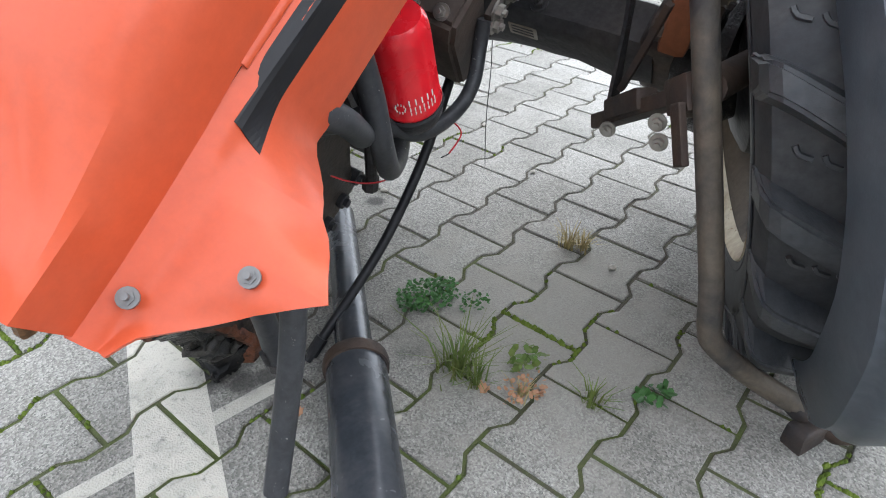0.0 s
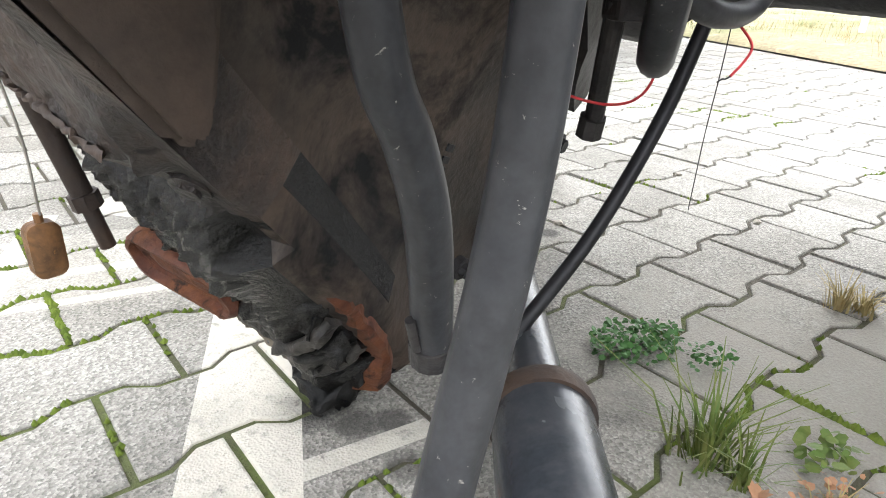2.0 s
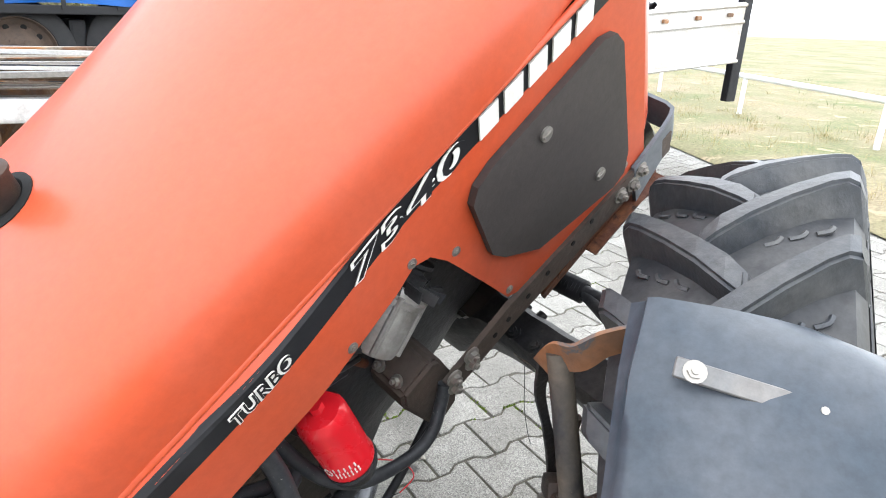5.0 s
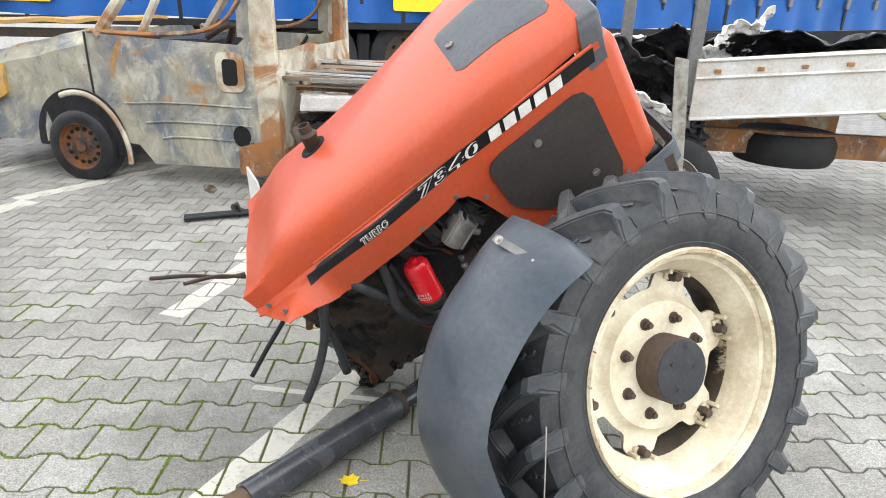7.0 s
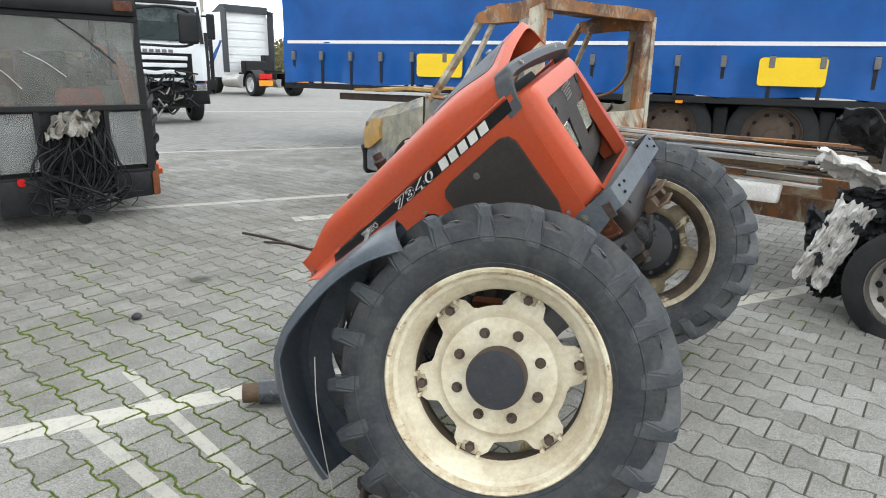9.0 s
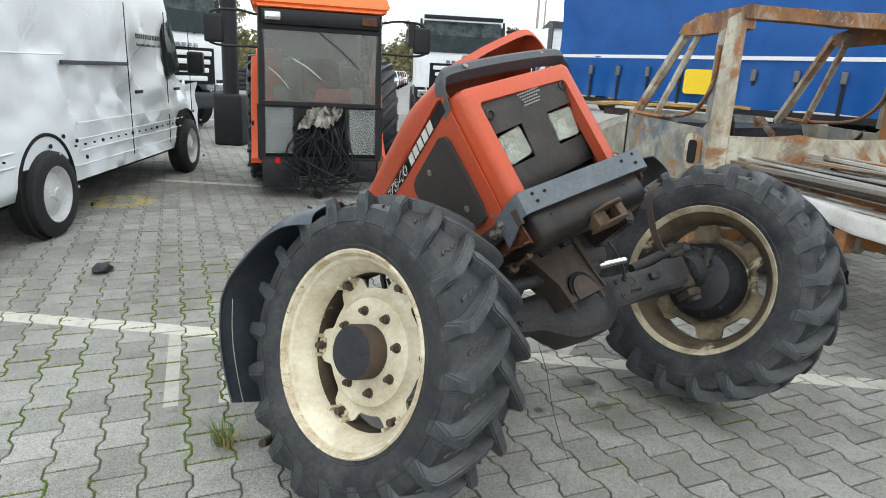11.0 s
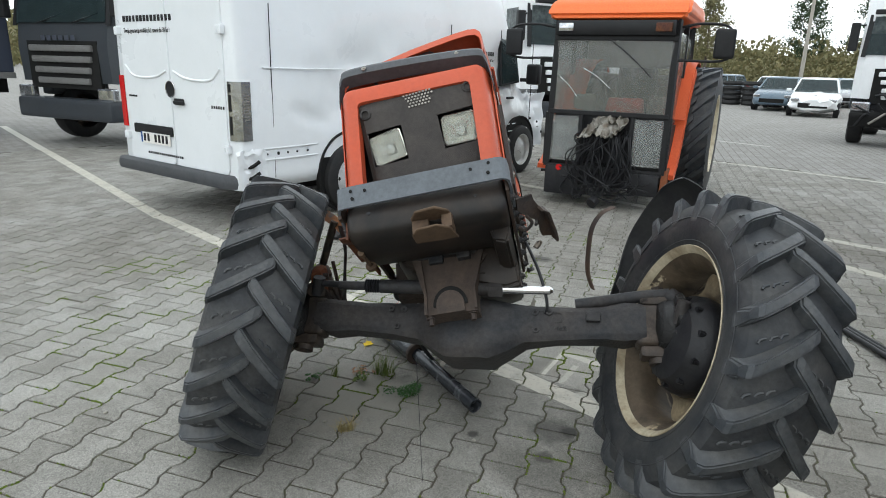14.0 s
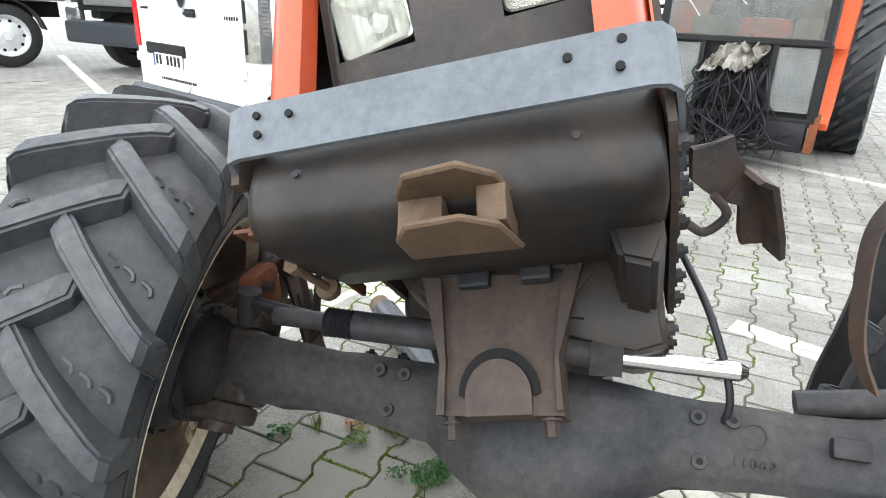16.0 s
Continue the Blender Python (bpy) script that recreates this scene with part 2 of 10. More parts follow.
def glass_like(name, col, rough=0.05, alpha=0.35, spec=0.6):
    """A thin pane: mostly clear, glossy, slightly tinted and dusty."""
    m = bpy.data.materials.new(name)
    m.use_nodes = True
    nt = m.node_tree
    out = nt.nodes["Material Output"]
    b = nt.nodes["Principled BSDF"]
    b.inputs["Base Color"].default_value = (*col, 1)
    b.inputs["Roughness"].default_value = rough
    b.inputs["Specular IOR Level"].default_value = spec
    tr = nt.nodes.new("ShaderNodeBsdfTransparent")
    tr.inputs["Color"].default_value = (0.88, 0.90, 0.89, 1)
    mx = nt.nodes.new("ShaderNodeMixShader")
    tc = nt.nodes.new("ShaderNodeTexCoord")
    f = ramp(nt, noise_of(nt, tc.outputs["Object"], 5.0, 5.0, 0.65), [(0.3, grey(alpha * 0.7)), (0.75, grey(min(1.0, alpha * 1.4)))])
    nt.links.new(f, mx.inputs["Fac"])
    nt.links.new(tr.outputs[0], mx.inputs[1])
    nt.links.new(b.outputs[0], mx.inputs[2])
    nt.links.new(mx.outputs[0], out.inputs["Surface"])
    return m


# grey and pale coats: dust, plus the sky's reflection put into the colour
M_glass = glass_like("dust_and_reflection_glass", (0.20, 0.20, 0.185), 0.10, 0.40)
M_glass_pale = glass_like("pale_dust_and_reflection_glass", (0.44, 0.45, 0.44), 0.12, 0.30)
M_glass_dark = glass_like("tinted_window_glass", (0.022, 0.034, 0.036), 0.08, 0.85, 0.18)
M_lens = glass_like("headlight_glass", (0.42, 0.41, 0.36), 0.10, 0.24)
M_reflector = surface("headlight_reflector", (0.8, 0.78, 0.72), 0.2, metal=0.9, bump=0.02)

# vehicles round about
M_van_white = surface("white_van_paint", (0.74, 0.76, 0.78), 0.3, col2=(0.68, 0.70, 0.715), big=1.5, amount=0.7, fine_amount=0.02, bump=0.02, coat=0.3, spots=(0.42, 0.42, 0.41), spot_scale=30, spot_at=0.8)
M_van_grey = surface("grey_bumper_plastic", (0.055, 0.058, 0.063), 0.6, col2=(0.085, 0.086, 0.09), big=5, bump=0.08)
M_black_plastic = surface("black_plastic", (0.009, 0.009, 0.010), 0.5, col2=(0.022, 0.022, 0.023), big=7, bump=0.06)
M_taillight = surface("clear_tail_lamp", (0.62, 0.63, 0.65), 0.14, metal=0.85, col2=(0.22, 0.22, 0.23), big=9, amount=0.9, fine_amount=0.02, bump=0.0)
M_red_lens = surface("red_lens", (0.5, 0.012, 0.012), 0.2, bump=0.0)
M_amber = surface("amber_lens", (0.75, 0.27, 0.02), 0.25, bump=0.0)
M_alloy = surface("silver_wheel", (0.55, 0.55, 0.55), 0.4, metal=0.2, col2=(0.4, 0.39, 0.38), big=9, bump=0.05)
M_road_tyre = surface("road_tyre", (0.014, 0.014, 0.015), 0.65, col2=(0.034, 0.033, 0.032), big=7, bump=0.2, bump_scale=80)
M_cab_red = surface("red_orange_cab_paint", (0.66, 0.11, 0.035), 0.42, col2=(0.55, 0.08, 0.03), big=3, spots=(0.2, 0.06, 0.04), spot_scale=22, spot_at=0.74, bump=0.03)
M_cab_roof = surface("orange_cab_roof", (0.76, 0.155, 0.04), 0.4, col2=(0.68, 0.125, 0.038), big=2, bump=0.02)
M_seat_red = surface("red_toolbox_plastic", (0.6, 0.09, 0.06), 0.5, col2=(0.5, 0.07, 0.05), big=5, bump=0.03)
M_blue = surface("blue_tarpaulin", (0.008, 0.082, 0.30), 0.38, col2=(0.006, 0.058, 0.22), big=1.6, amount=0.9, fine_amount=0.05, bump=0.25, bump_scale=6)
M_yellow = surface("yellow_panel", (0.82, 0.55, 0.02), 0.45, col2=(0.75, 0.48, 0.02), big=4, bump=0.02)
M_white_tape = surface("white_tape", (0.7, 0.7, 0.7), 0.5, bump=0.0)


def burnt_skin(name, pale, grey_blue, rust, rust_at):
    """Fire-scaled sheet metal: pale flakes, blue-grey bare steel, soot and blooms of rust, streaked downwards."""
    m = bpy.data.materials.new(name)
    m.use_nodes = True
    nt = m.node_tree
    b = nt.nodes["Principled BSDF"]
    tc = nt.nodes.new("ShaderNodeTexCoord")
    run = nt.nodes.new("ShaderNodeMapping")
    run.inputs["Scale"].default_value = (1.0, 1.0, 0.7)
    nt.links.new(tc.outputs["Object"], run.inputs["Vector"])
    vec, streak = tc.outputs["Object"], run.outputs[0]
    n1 = noise_of(nt, vec, 1.7, 6.0, 0.62, 0.9)
    n2 = noise_of(nt, streak, 5.5, 6.0, 0.7, 0.6)
    n3 = noise_of(nt, vec, 2.6, 5.0, 0.6, 1.2)
    n4 = noise_of(nt, streak, 16.0, 5.0, 0.75, 0.4)
    c = mixc(nt, ramp(nt, n1, [(0.40, grey(0)), (0.56, grey(1))]), grey_blue, pale)
    n5 = noise_of(nt, streak, 3.2, 6.0, 0.7, 1.6)
    c = mixc(nt, ramp(nt, n5, [(0.50, grey(0)), (0.66, grey(0.6))]), c, (0.50, 0.47, 0.37))
    c = mixc(nt, ramp(nt, n5, [(0.30, grey(0.7)), (0.42, grey(0))]), c, (0.07, 0.072, 0.08))
    c = mixc(nt, ramp(nt, n2, [(0.50, grey(0)), (0.66, grey(0.55))]), c, tuple(v * 0.5 for v in pale))
    c = mixc(nt, ramp(nt, n3, [(rust_at, grey(0)), (rust_at + 0.10, grey(0.9))]), c, rust)
    c = mixc(nt, ramp(nt, n4, [(0.60, grey(0)), (0.70, grey(0.5))]), c, (0.56, 0.53, 0.45))
    c = mixc(nt, ramp(nt, n4, [(0.28, grey(0.6)), (0.38, grey(0))]), c, (0.045, 0.045, 0.047))
    nt.links.new(c, b.inputs["Base Color"])
    b.inputs["Roughness"].default_value = 0.75
    bp = nd(nt, "Bump", Strength=0.6, Distance=0.006)
    nt.links.new(n4, bp.inputs["Height"])
    nt.links.new(bp.outputs["Normal"], b.inputs["Normal"])
    return m


M_burnt = burnt_skin("burnt_scaled_steel", (0.30, 0.275, 0.21), (0.12, 0.135, 0.16), (0.30, 0.14, 0.03), 0.60)
M_burnt_white = burnt_skin("burnt_chalky_steel", (0.52, 0.48, 0.38), (0.24, 0.17, 0.11), (0.27, 0.11, 0.03), 0.50)
M_burnt_rust = burnt_skin("burnt_rusty_steel", (0.24, 0.11, 0.045), (0.10, 0.055, 0.035), (0.30, 0.12, 0.03), 0.5)
M_burnt_rim = surface("burnt_wheel_rust", (0.035, 0.034, 0.036), 0.7, col2=(0.20, 0.075, 0.02), big=7, amount=1.0, spots=(0.30, 0.15, 0.05), spot_scale=14, spot_at=0.62, bump=0.3)
M_burnt_yellow = surface("scorched_yellow_panel", (0.48, 0.27, 0.06), 0.6, col2=(0.26, 0.2, 0.13), big=5, amount=0.8, spots=(0.16, 0.09, 0.04), spot_scale=9, spot_at=0.64, bump=0.15)
M_char = surface("charred_black", (0.012, 0.012, 0.014), 0.42, col2=(0.036, 0.036, 0.038), big=9, spots=(0.12, 0.12, 0.12), spot_scale=18, spot_at=0.72, bump=0.9, bump_scale=20)
M_alu_panel = surface("aluminium_dropside", (0.54, 0.54, 0.53), 0.45, metal=0.3, col2=(0.40, 0.345, 0.28), big=2.6, amount=0.9, spots=(0.2, 0.14, 0.1), spot_scale=7, spot_at=0.74, bump=0.05)
M_ash_white = surface("white_scorched_panel", (0.66, 0.64, 0.61), 0.55, col2=(0.42, 0.38, 0.35), big=4, amount=0.8, spots=(0.12, 0.1, 0.09), spot_scale=9, spot_at=0.71, bump=0.1)
M_scania_white = surface("white_truck_paint", (0.74, 0.75, 0.76), 0.35, col2=(0.62, 0.62, 0.62), big=2, amount=0.5, bump=0.02)
M_scania_dark = surface("dark_grey_truck_paint", (0.035, 0.04, 0.047), 0.4, col2=(0.05, 0.052, 0.057), big=2, bump=0.03)
M_grille_grey = surface("grey_truck_grille", (0.15, 0.148, 0.145), 0.5, col2=(0.11, 0.105, 0.1), big=5, bump=0.05)
M_dark_tarp = surface("dark_grey_tarpaulin", (0.035, 0.043, 0.065), 0.5, col2=(0.045, 0.05, 0.07), big=2, bump=0.08)
M_fork_red = surface("red_forklift_paint", (0.52, 0.02, 0.018), 0.4, bump=0.03)
M_car_blue = surface("grey_blue_car_paint", (0.10, 0.14, 0.18), 0.3, bump=0.0, coat=0.5)
M_car_white = surface("white_car_paint", (0.72, 0.73, 0.74), 0.3, bump=0.0, coat=0.5)
M_car_grey = surface("silver_car_paint", (0.36, 0.38, 0.40), 0.3, bump=0.0, coat=0.5)
M_car_red = surface("red_car_paint", (0.34, 0.03, 0.04), 0.3, bump=0.0, coat=0.5)
M_car_dark = surface("black_car_paint", (0.025, 0.028, 0.032), 0.3, bump=0.0, coat=0.5)
M_wood = surface("grey_weathered_wood", (0.20, 0.15, 0.10), 0.8, col2=(0.12, 0.095, 0.075), big=6, bump=0.3)
M_grass = surface("grass_blades", (0.075, 0.13, 0.025), 0.6, col2=(0.16, 0.17, 0.05), big=20, amount=0.9, bump=0.0)
M_dry_grass = surface("dry_grass", (0.36, 0.29, 0.14), 0.7, col2=(0.24, 0.2, 0.09), big=20, bump=0.0)
M_clover = surface("clover_leaves", (0.035, 0.10, 0.022), 0.5, col2=(0.06, 0.15, 0.04), big=30, bump=0.0)
M_leaf_yellow = surface("yellow_leaf", (0.72, 0.52, 0.02), 0.5, col2=(0.6, 0.38, 0.03), big=30, bump=0.0)
M_leaf_brown = surface("brown_leaf", (0.35, 0.19, 0.11), 0.6, bump=0.0)
M_bark = surface("tree_bark", (0.11, 0.09, 0.07), 0.85, col2=(0.07, 0.06, 0.05), big=8, bump=0.5)
M_pine = surface("pine_needles", (0.030, 0.05, 0.022), 0.7, col2=(0.05, 0.07, 0.03), big=3, bump=0.0)
# autumn leaves, lightened so the colour carries the haze of distance
M_autumn = surface("hazy_autumn_foliage", (0.17, 0.145, 0.065), 0.7, col2=(0.10, 0.105, 0.05), big=1.2, amount=1.0, bump=0.0)
M_paper = surface("white_paper", (0.72, 0.70, 0.66), 0.6, bump=0.02)
M_fob = surface("worn_brown_capsule", (0.20, 0.10, 0.04), 0.5, col2=(0.06, 0.035, 0.02), big=40, amount=1.0, spots=(0.4, 0.2, 0.06), spot_scale=60, spot_at=0.6, bump=0.3)
M_rope = surface("dusty_glass_fibre", (0.32, 0.30, 0.26), 0.7, bump=0.1)
M_moss = surface("green_moss", (0.065, 0.10, 0.013), 0.9, col2=(0.125, 0.165, 0.025), big=30, amount=1.0, bump=0.3, bump_scale=300)

# ---- building helpers ----
WORLD_OF = {}


def thing(name, m, label, category, group="", kind=""):
    """An Empty at a thing's base, to which its parts are joined."""
    ob = new(name)
    ob.empty_display_size = 0.2
    ob.matrix_basis = m
    WORLD_OF[ob] = m.copy()
    return tagged(ob, label, category, group, kind)


def part(name, bm, material, parent=None, label="", m=None, smooth=None, kind=""):
    """Links a bmesh (or a ready mesh) as one mesh object under a thing or a part; m is its pose in the thing's own space."""
    if isinstance(bm, bpy.types.Mesh):
        me = bm
    else:
        bm.normal_update()
        me = bpy.data.meshes.new(name)
        bm.to_mesh(me)
        bm.free()
        if smooth:
            for p in me.polygons:
                p.use_smooth = True
            me.set_sharp_from_angle(angle=radians(smooth))
    if material and not me.materials:
        me.materials.append(material)
    ob = new(name, me)
    if parent:
        ob.parent = parent
    if m is not None:
        ob.matrix_basis = m
    if label:
        ob["label"] = label
    if kind:
        ob["kind"] = kind
    return ob


def B():
    return bmesh.new()


def block(bm, c, s, m=None, bevel=0.0, seg=2, taper=None):
    """A box of size s round c, its edges rounded by bevel; taper=(x, y) scales its top."""
    r = bmesh.ops.create_cube(bm, size=1.0)
    vs = r["verts"]
    for v in vs:
        if taper and v.co.z > 0:
            v.co.x *= taper[0]
            v.co.y *= taper[1]
        v.co = Vector((v.co.x * s[0], v.co.y * s[1], v.co.z * s[2])) + Vector(c)
    if bevel:
        es = list({e for v in vs for e in v.link_edges})
        r = bmesh.ops.bevel(bm, geom=es, offset=bevel, segments=seg, affect="EDGES", profile=0.6)
        vs = list({v for f in r["faces"] for v in f.verts} | {v for v in vs if v.is_valid})
    if m is not None:
        bmesh.ops.transform(bm, matrix=m, verts=[v for v in vs if v.is_valid])
    return vs


def rod(bm, a, b, r, r2=None, seg=14, caps=True):
    """A round bar from a to b."""
    a, b = Vector(a), Vector(b)
    d = b - a
    m = Matrix.Translation((a + b) / 2) @ d.to_track_quat("Z", "Y").to_matrix().to_4x4()
    return bmesh.ops.create_cone(bm, cap_ends=caps, segments=seg, radius1=r, radius2=r if r2 is None else r2, depth=d.length, matrix=m)["verts"]


def smooth_line(pts, steps=8):
    """A Catmull-Rom line through the points."""
    ps = [Vector(p) for p in pts]
    ps = [ps[0] * 2 - ps[1]] + ps + [ps[-1] * 2 - ps[-2]]
    out = []
    for i in range(1, len(ps) - 2):
        a, b, c, d = ps[i - 1:i + 3]
        for k in range(steps):
            t = k / steps
            out.append(0.5 * (2 * b + (c - a) * t + (2 * a - 5 * b + 4 * c - d) * t * t + (3 * b - a - 3 * c + d) * t ** 3))
    out.append(ps[-2])
    return out


def tube(bm, pts, r, seg=10, steps=8, caps=True, r_of=None):
    """A bent round hose through the points."""
    line = smooth_line(pts, steps) if len(pts) > 2 and steps > 1 else [Vector(p) for p in pts]
    rings = []
    side = None
    for i, p in enumerate(line):
        t = (line[min(i + 1, len(line) - 1)] - line[max(i - 1, 0)]).normalized()
        if side is None:
            side = t.orthogonal().normalized()
        side = (side - t * side.dot(t)).normalized()
        up = t.cross(side)
        rr = r if r_of is None else r * r_of(i / max(1, len(line) - 1))
        rings.append([bm.verts.new(p + (side * math.cos(a) + up * math.sin(a)) * rr) for a in [2 * math.pi * k / seg for k in range(seg)]])
    for q, w in zip(rings, rings[1:]):
        for k in range(seg):
            bm.faces.new((q[k], q[(k + 1) % seg], w[(k + 1) % seg], w[k]))
    if caps:
        bm.faces.new(rings[0][::-1])
        bm.faces.new(rings[-1])


def prism(bm, poly, lo, hi, axes="xz"):
    """A flat outline (two of the axes) given thickness along the third, from lo to hi."""
    third = next(a for a in "xyz" if a not in axes)
    def at(p, h):
        d = {axes[0]: p[0], axes[1]: p[1], third: h}
        return bm.verts.new((d["x"], d["y"], d["z"]))
    q, w = [at(p, lo) for p in poly], [at(p, hi) for p in poly]
    n = len(poly)
    faces = [bm.faces.new(q), bm.faces.new(w[::-1])]
    for i in range(n):
        faces.append(bm.faces.new((q[i], w[i], w[(i + 1) % n], q[(i + 1) % n])))
    bmesh.ops.recalc_face_normals(bm, faces=faces)
    return q + w


def lathe(bm, profile, seg=48, axis="z", closed=False):
    """Turns a profile of (radius, height) round an axis."""
    rings = []
    for r, h in profile:
        ring = []
        for k in range(seg):
            a = 2 * math.pi * k / seg
            x, y = r * math.cos(a), r * math.sin(a)
            ring.append(bm.verts.new({"z": (x, y, h), "x": (h, x, y), "y": (y, h, x)}[axis]))
        rings.append(ring)
    pairs = list(zip(rings, rings[1:])) + ([(rings[-1], rings[0])] if closed else [])
    for q, w in pairs:
        for k in range(seg):
            bm.faces.new((q[k], q[(k + 1) % seg], w[(k + 1) % seg], w[k]))
    bmesh.ops.recalc_face_normals(bm, faces=bm.faces[:])


def loft(bm, sections, close=True, caps=True):
    """Skins sections of equally many points."""
    rows = [[bm.verts.new(p) for p in s] for s in sections]
    n = len(rows[0])
    for q, w in zip(rows, rows[1:]):
        for k in range(n if close else n - 1):
            bm.faces.new((q[k], q[(k + 1) % n], w[(k + 1) % n], w[k]))
    if caps and close:
        bm.faces.new(rows[0][::-1])
        bm.faces.new(rows[-1])
    bmesh.ops.recalc_face_normals(bm, faces=bm.faces[:])


def rumple(bm, amount, scale, seed=0.0, only=None):
    """Moves vertices by smooth noise: dents and uneven castings."""
    for v in bm.verts:
        if only is None or only(v.co):
            v.co += noise.noise_vector(v.co * scale + Vector((seed, seed * 2, 0))) * amount


def shell(bm, t):
    """Gives a sheet thickness."""
    bmesh.ops.recalc_face_normals(bm, faces=bm.faces[:])
    bm.normal_update()
    faces, rim = bm.faces[:], [(e.verts[0], e.verts[1], e.link_faces[0]) for e in bm.edges if len(e.link_faces) == 1]
    twin = {v: bm.verts.new(v.co - v.normal * t) for v in bm.verts[:]}
    for f in faces:
        bm.faces.new([twin[v] for v in reversed(f.verts)])
    for a, b, f in rim:
        vs = f.verts[:]
        if vs[(vs.index(a) + 1) % len(vs)] == b:
            a, b = b, a
        bm.faces.new((a, b, twin[b], twin[a]))


def bolts(name, places, axis, material, parent, r=0.012, h=0.012, label=""):
    """Bolt heads, each an object of its own."""
    for c in places:
        bm = B()
        hexbolt(bm, c, axis, r, h)
        part(name, bm, material, parent, label)


def plugs(name, ends, r, material, parent, seg=10):
    """Short round plugs from a to b, each an object of its own."""
    for a, b in ends:
        bm = B()
        rod(bm, a, b, r, seg=seg)
        part(name, bm, material, parent)


def hexbolt(bm, c, axis, r=0.012, h=0.012, washer=True):
    """A hexagon bolt head on a washer."""
    c, axis = Vector(c), Vector(axis).normalized()
    if washer:
        rod(bm, c - axis * 0.001, c + axis * 0.003, r * 1.5, seg=14)
    rod(bm, c, c + axis * h, r, seg=6)
    rod(bm, c + axis * h, c + axis * (h * 1.5), r * 0.5, seg=8)




def letters(name, text, size, m, material, parent, depth=0.0015, spacing=1.0, shear=0.0, outline=0.0, align="LEFT", label="", width=None):
    """Writing in the built-in font, turned into a mesh; width: the length it is drawn to."""
    cu = bpy.data.curves.new(name, "FONT")
    cu.body = text
    cu.size = size
    cu.extrude = depth
    cu.offset = outline
    cu.shear = shear
    cu.space_character = spacing
    cu.align_x = align
    cu.resolution_u = 3
    tmp = bpy.data.objects.new(name, cu)
    scene.collection.objects.link(tmp)
    dg = bpy.context.evaluated_depsgraph_get()
    me = bpy.data.meshes.new_from_object(tmp.evaluated_get(dg))
    bpy.data.objects.remove(tmp)
    if width:
        xs = [v.co.x for v in me.vertices]
        k = width / (max(xs) - min(xs))
        for v in me.vertices:
            v.co.x *= k
    me.materials.clear()
    return part(name, me, material, parent, label, m)


def frame_of(x_axis, y_axis, z_axis, o):
    """A pose from three axes and a place."""
    return Matrix(((x_axis[0], y_axis[0], z_axis[0], o[0]), (x_axis[1], y_axis[1], z_axis[1], o[1]), (x_axis[2], y_axis[2], z_axis[2], o[2]), (0, 0, 0, 1)))


def bar_text(parent, m, w, h, material, seed=0, n=6):
    """Plain bars in place of writing."""
    rnd = random.Random(seed)
    bm = B()
    x = 0.0
    for i in range(n):
        d = w / n * rnd.uniform(0.55, 0.8)
        block(bm, (x + d / 2, h / 2, 0), (d, h, 0.002))
        x += w / n
    return part("print", bm, material, parent, "", m)

# ---- the front half of a tractor, torn off and tipped back on its clutch housing ----
TF, TL, TU = Vector((0.6931, 0.331, 0.6403)), Vector((-0.5823, 0.7806, 0.2269)), Vector((-0.4248, -0.5301, 0.7338))
TO = Vector((-0.2039, 1.6982, 0.6311))
HOOD = frame_of(TF, TL, TU, TO)          # x ahead, y to the tractor's left, z up, from the rear end of its stripe
HW = 0.57                                # the hood's width
BASE = pose(0.35, 2.35, 0)
tractor = thing("tractor_front_half", BASE, "orange tractor front half torn off behind its engine, nose up", "tractor")
T_IN = BASE.inverted()
H = T_IN @ HOOD


def tpart(name, bm, material, label="", parent=None, smooth=None):
    """A part in the hood's own axes."""
    if parent is None:
        return part(name, bm, material, tractor, label, H, smooth)
    return part(name, bm, material, parent, label, None, smooth)


def gpart(name, bm, material, label="", parent=None, smooth=None):
    """A part of the tractor given in the axes of the yard."""
    return part(name, bm, material, parent or tractor, label, T_IN if parent is None else None, smooth)


def smoothstep(a, b, x):
    t = min(1.0, max(0.0, (x - a) / (b - a)))
    return t * t * (3 - 2 * t)


def table_at(tab, x):
    for (a, p), (b, q) in zip(tab, tab[1:]):
        if min(a, b) <= x <= max(a, b):
            return p + (q - p) * (x - a) / (b - a)
    return tab[0][1] if abs(x - tab[0][0]) < abs(x - tab[-1][0]) else tab[-1][1]


# bonnet: upper pressing with creased edges, rear lip bent down, front lifted on its left
def bonnet_section(f):
    drop = 0.085 * smoothstep(0.06, -0.2, f)
    lift = 0.085 * smoothstep(0.2, 1.1, f)
    lip = 0.034 - 0.022 * smoothstep(0.08, -0.19, f)
    pts = [(-0.014, lip), (-0.014, 0.09), (-0.008, 0.116 - drop * 0.3), (0.008, 0.137 - drop * 0.6), (0.04, 0.150 - drop * 0.8), (0.1, 0.159 - drop * 0.95), (0.2, 0.166 - drop), (HW / 2, 0.169 - drop)]
    full = pts + [(HW - l, u) for l, u in pts[-2::-1]]
    slim = 1 - 0.09 * smoothstep(0.75, 1.1, f)
    nose = 0.03 * smoothstep(0.85, 1.1, f)
    return [(HW / 2 + (l - HW / 2) * slim, u + lift * max(0.0, l / HW) ** 1.4 - nose * (1 - max(0.0, l) / HW) * smoothstep(0.06, 0.13, u)) for l, u in full]


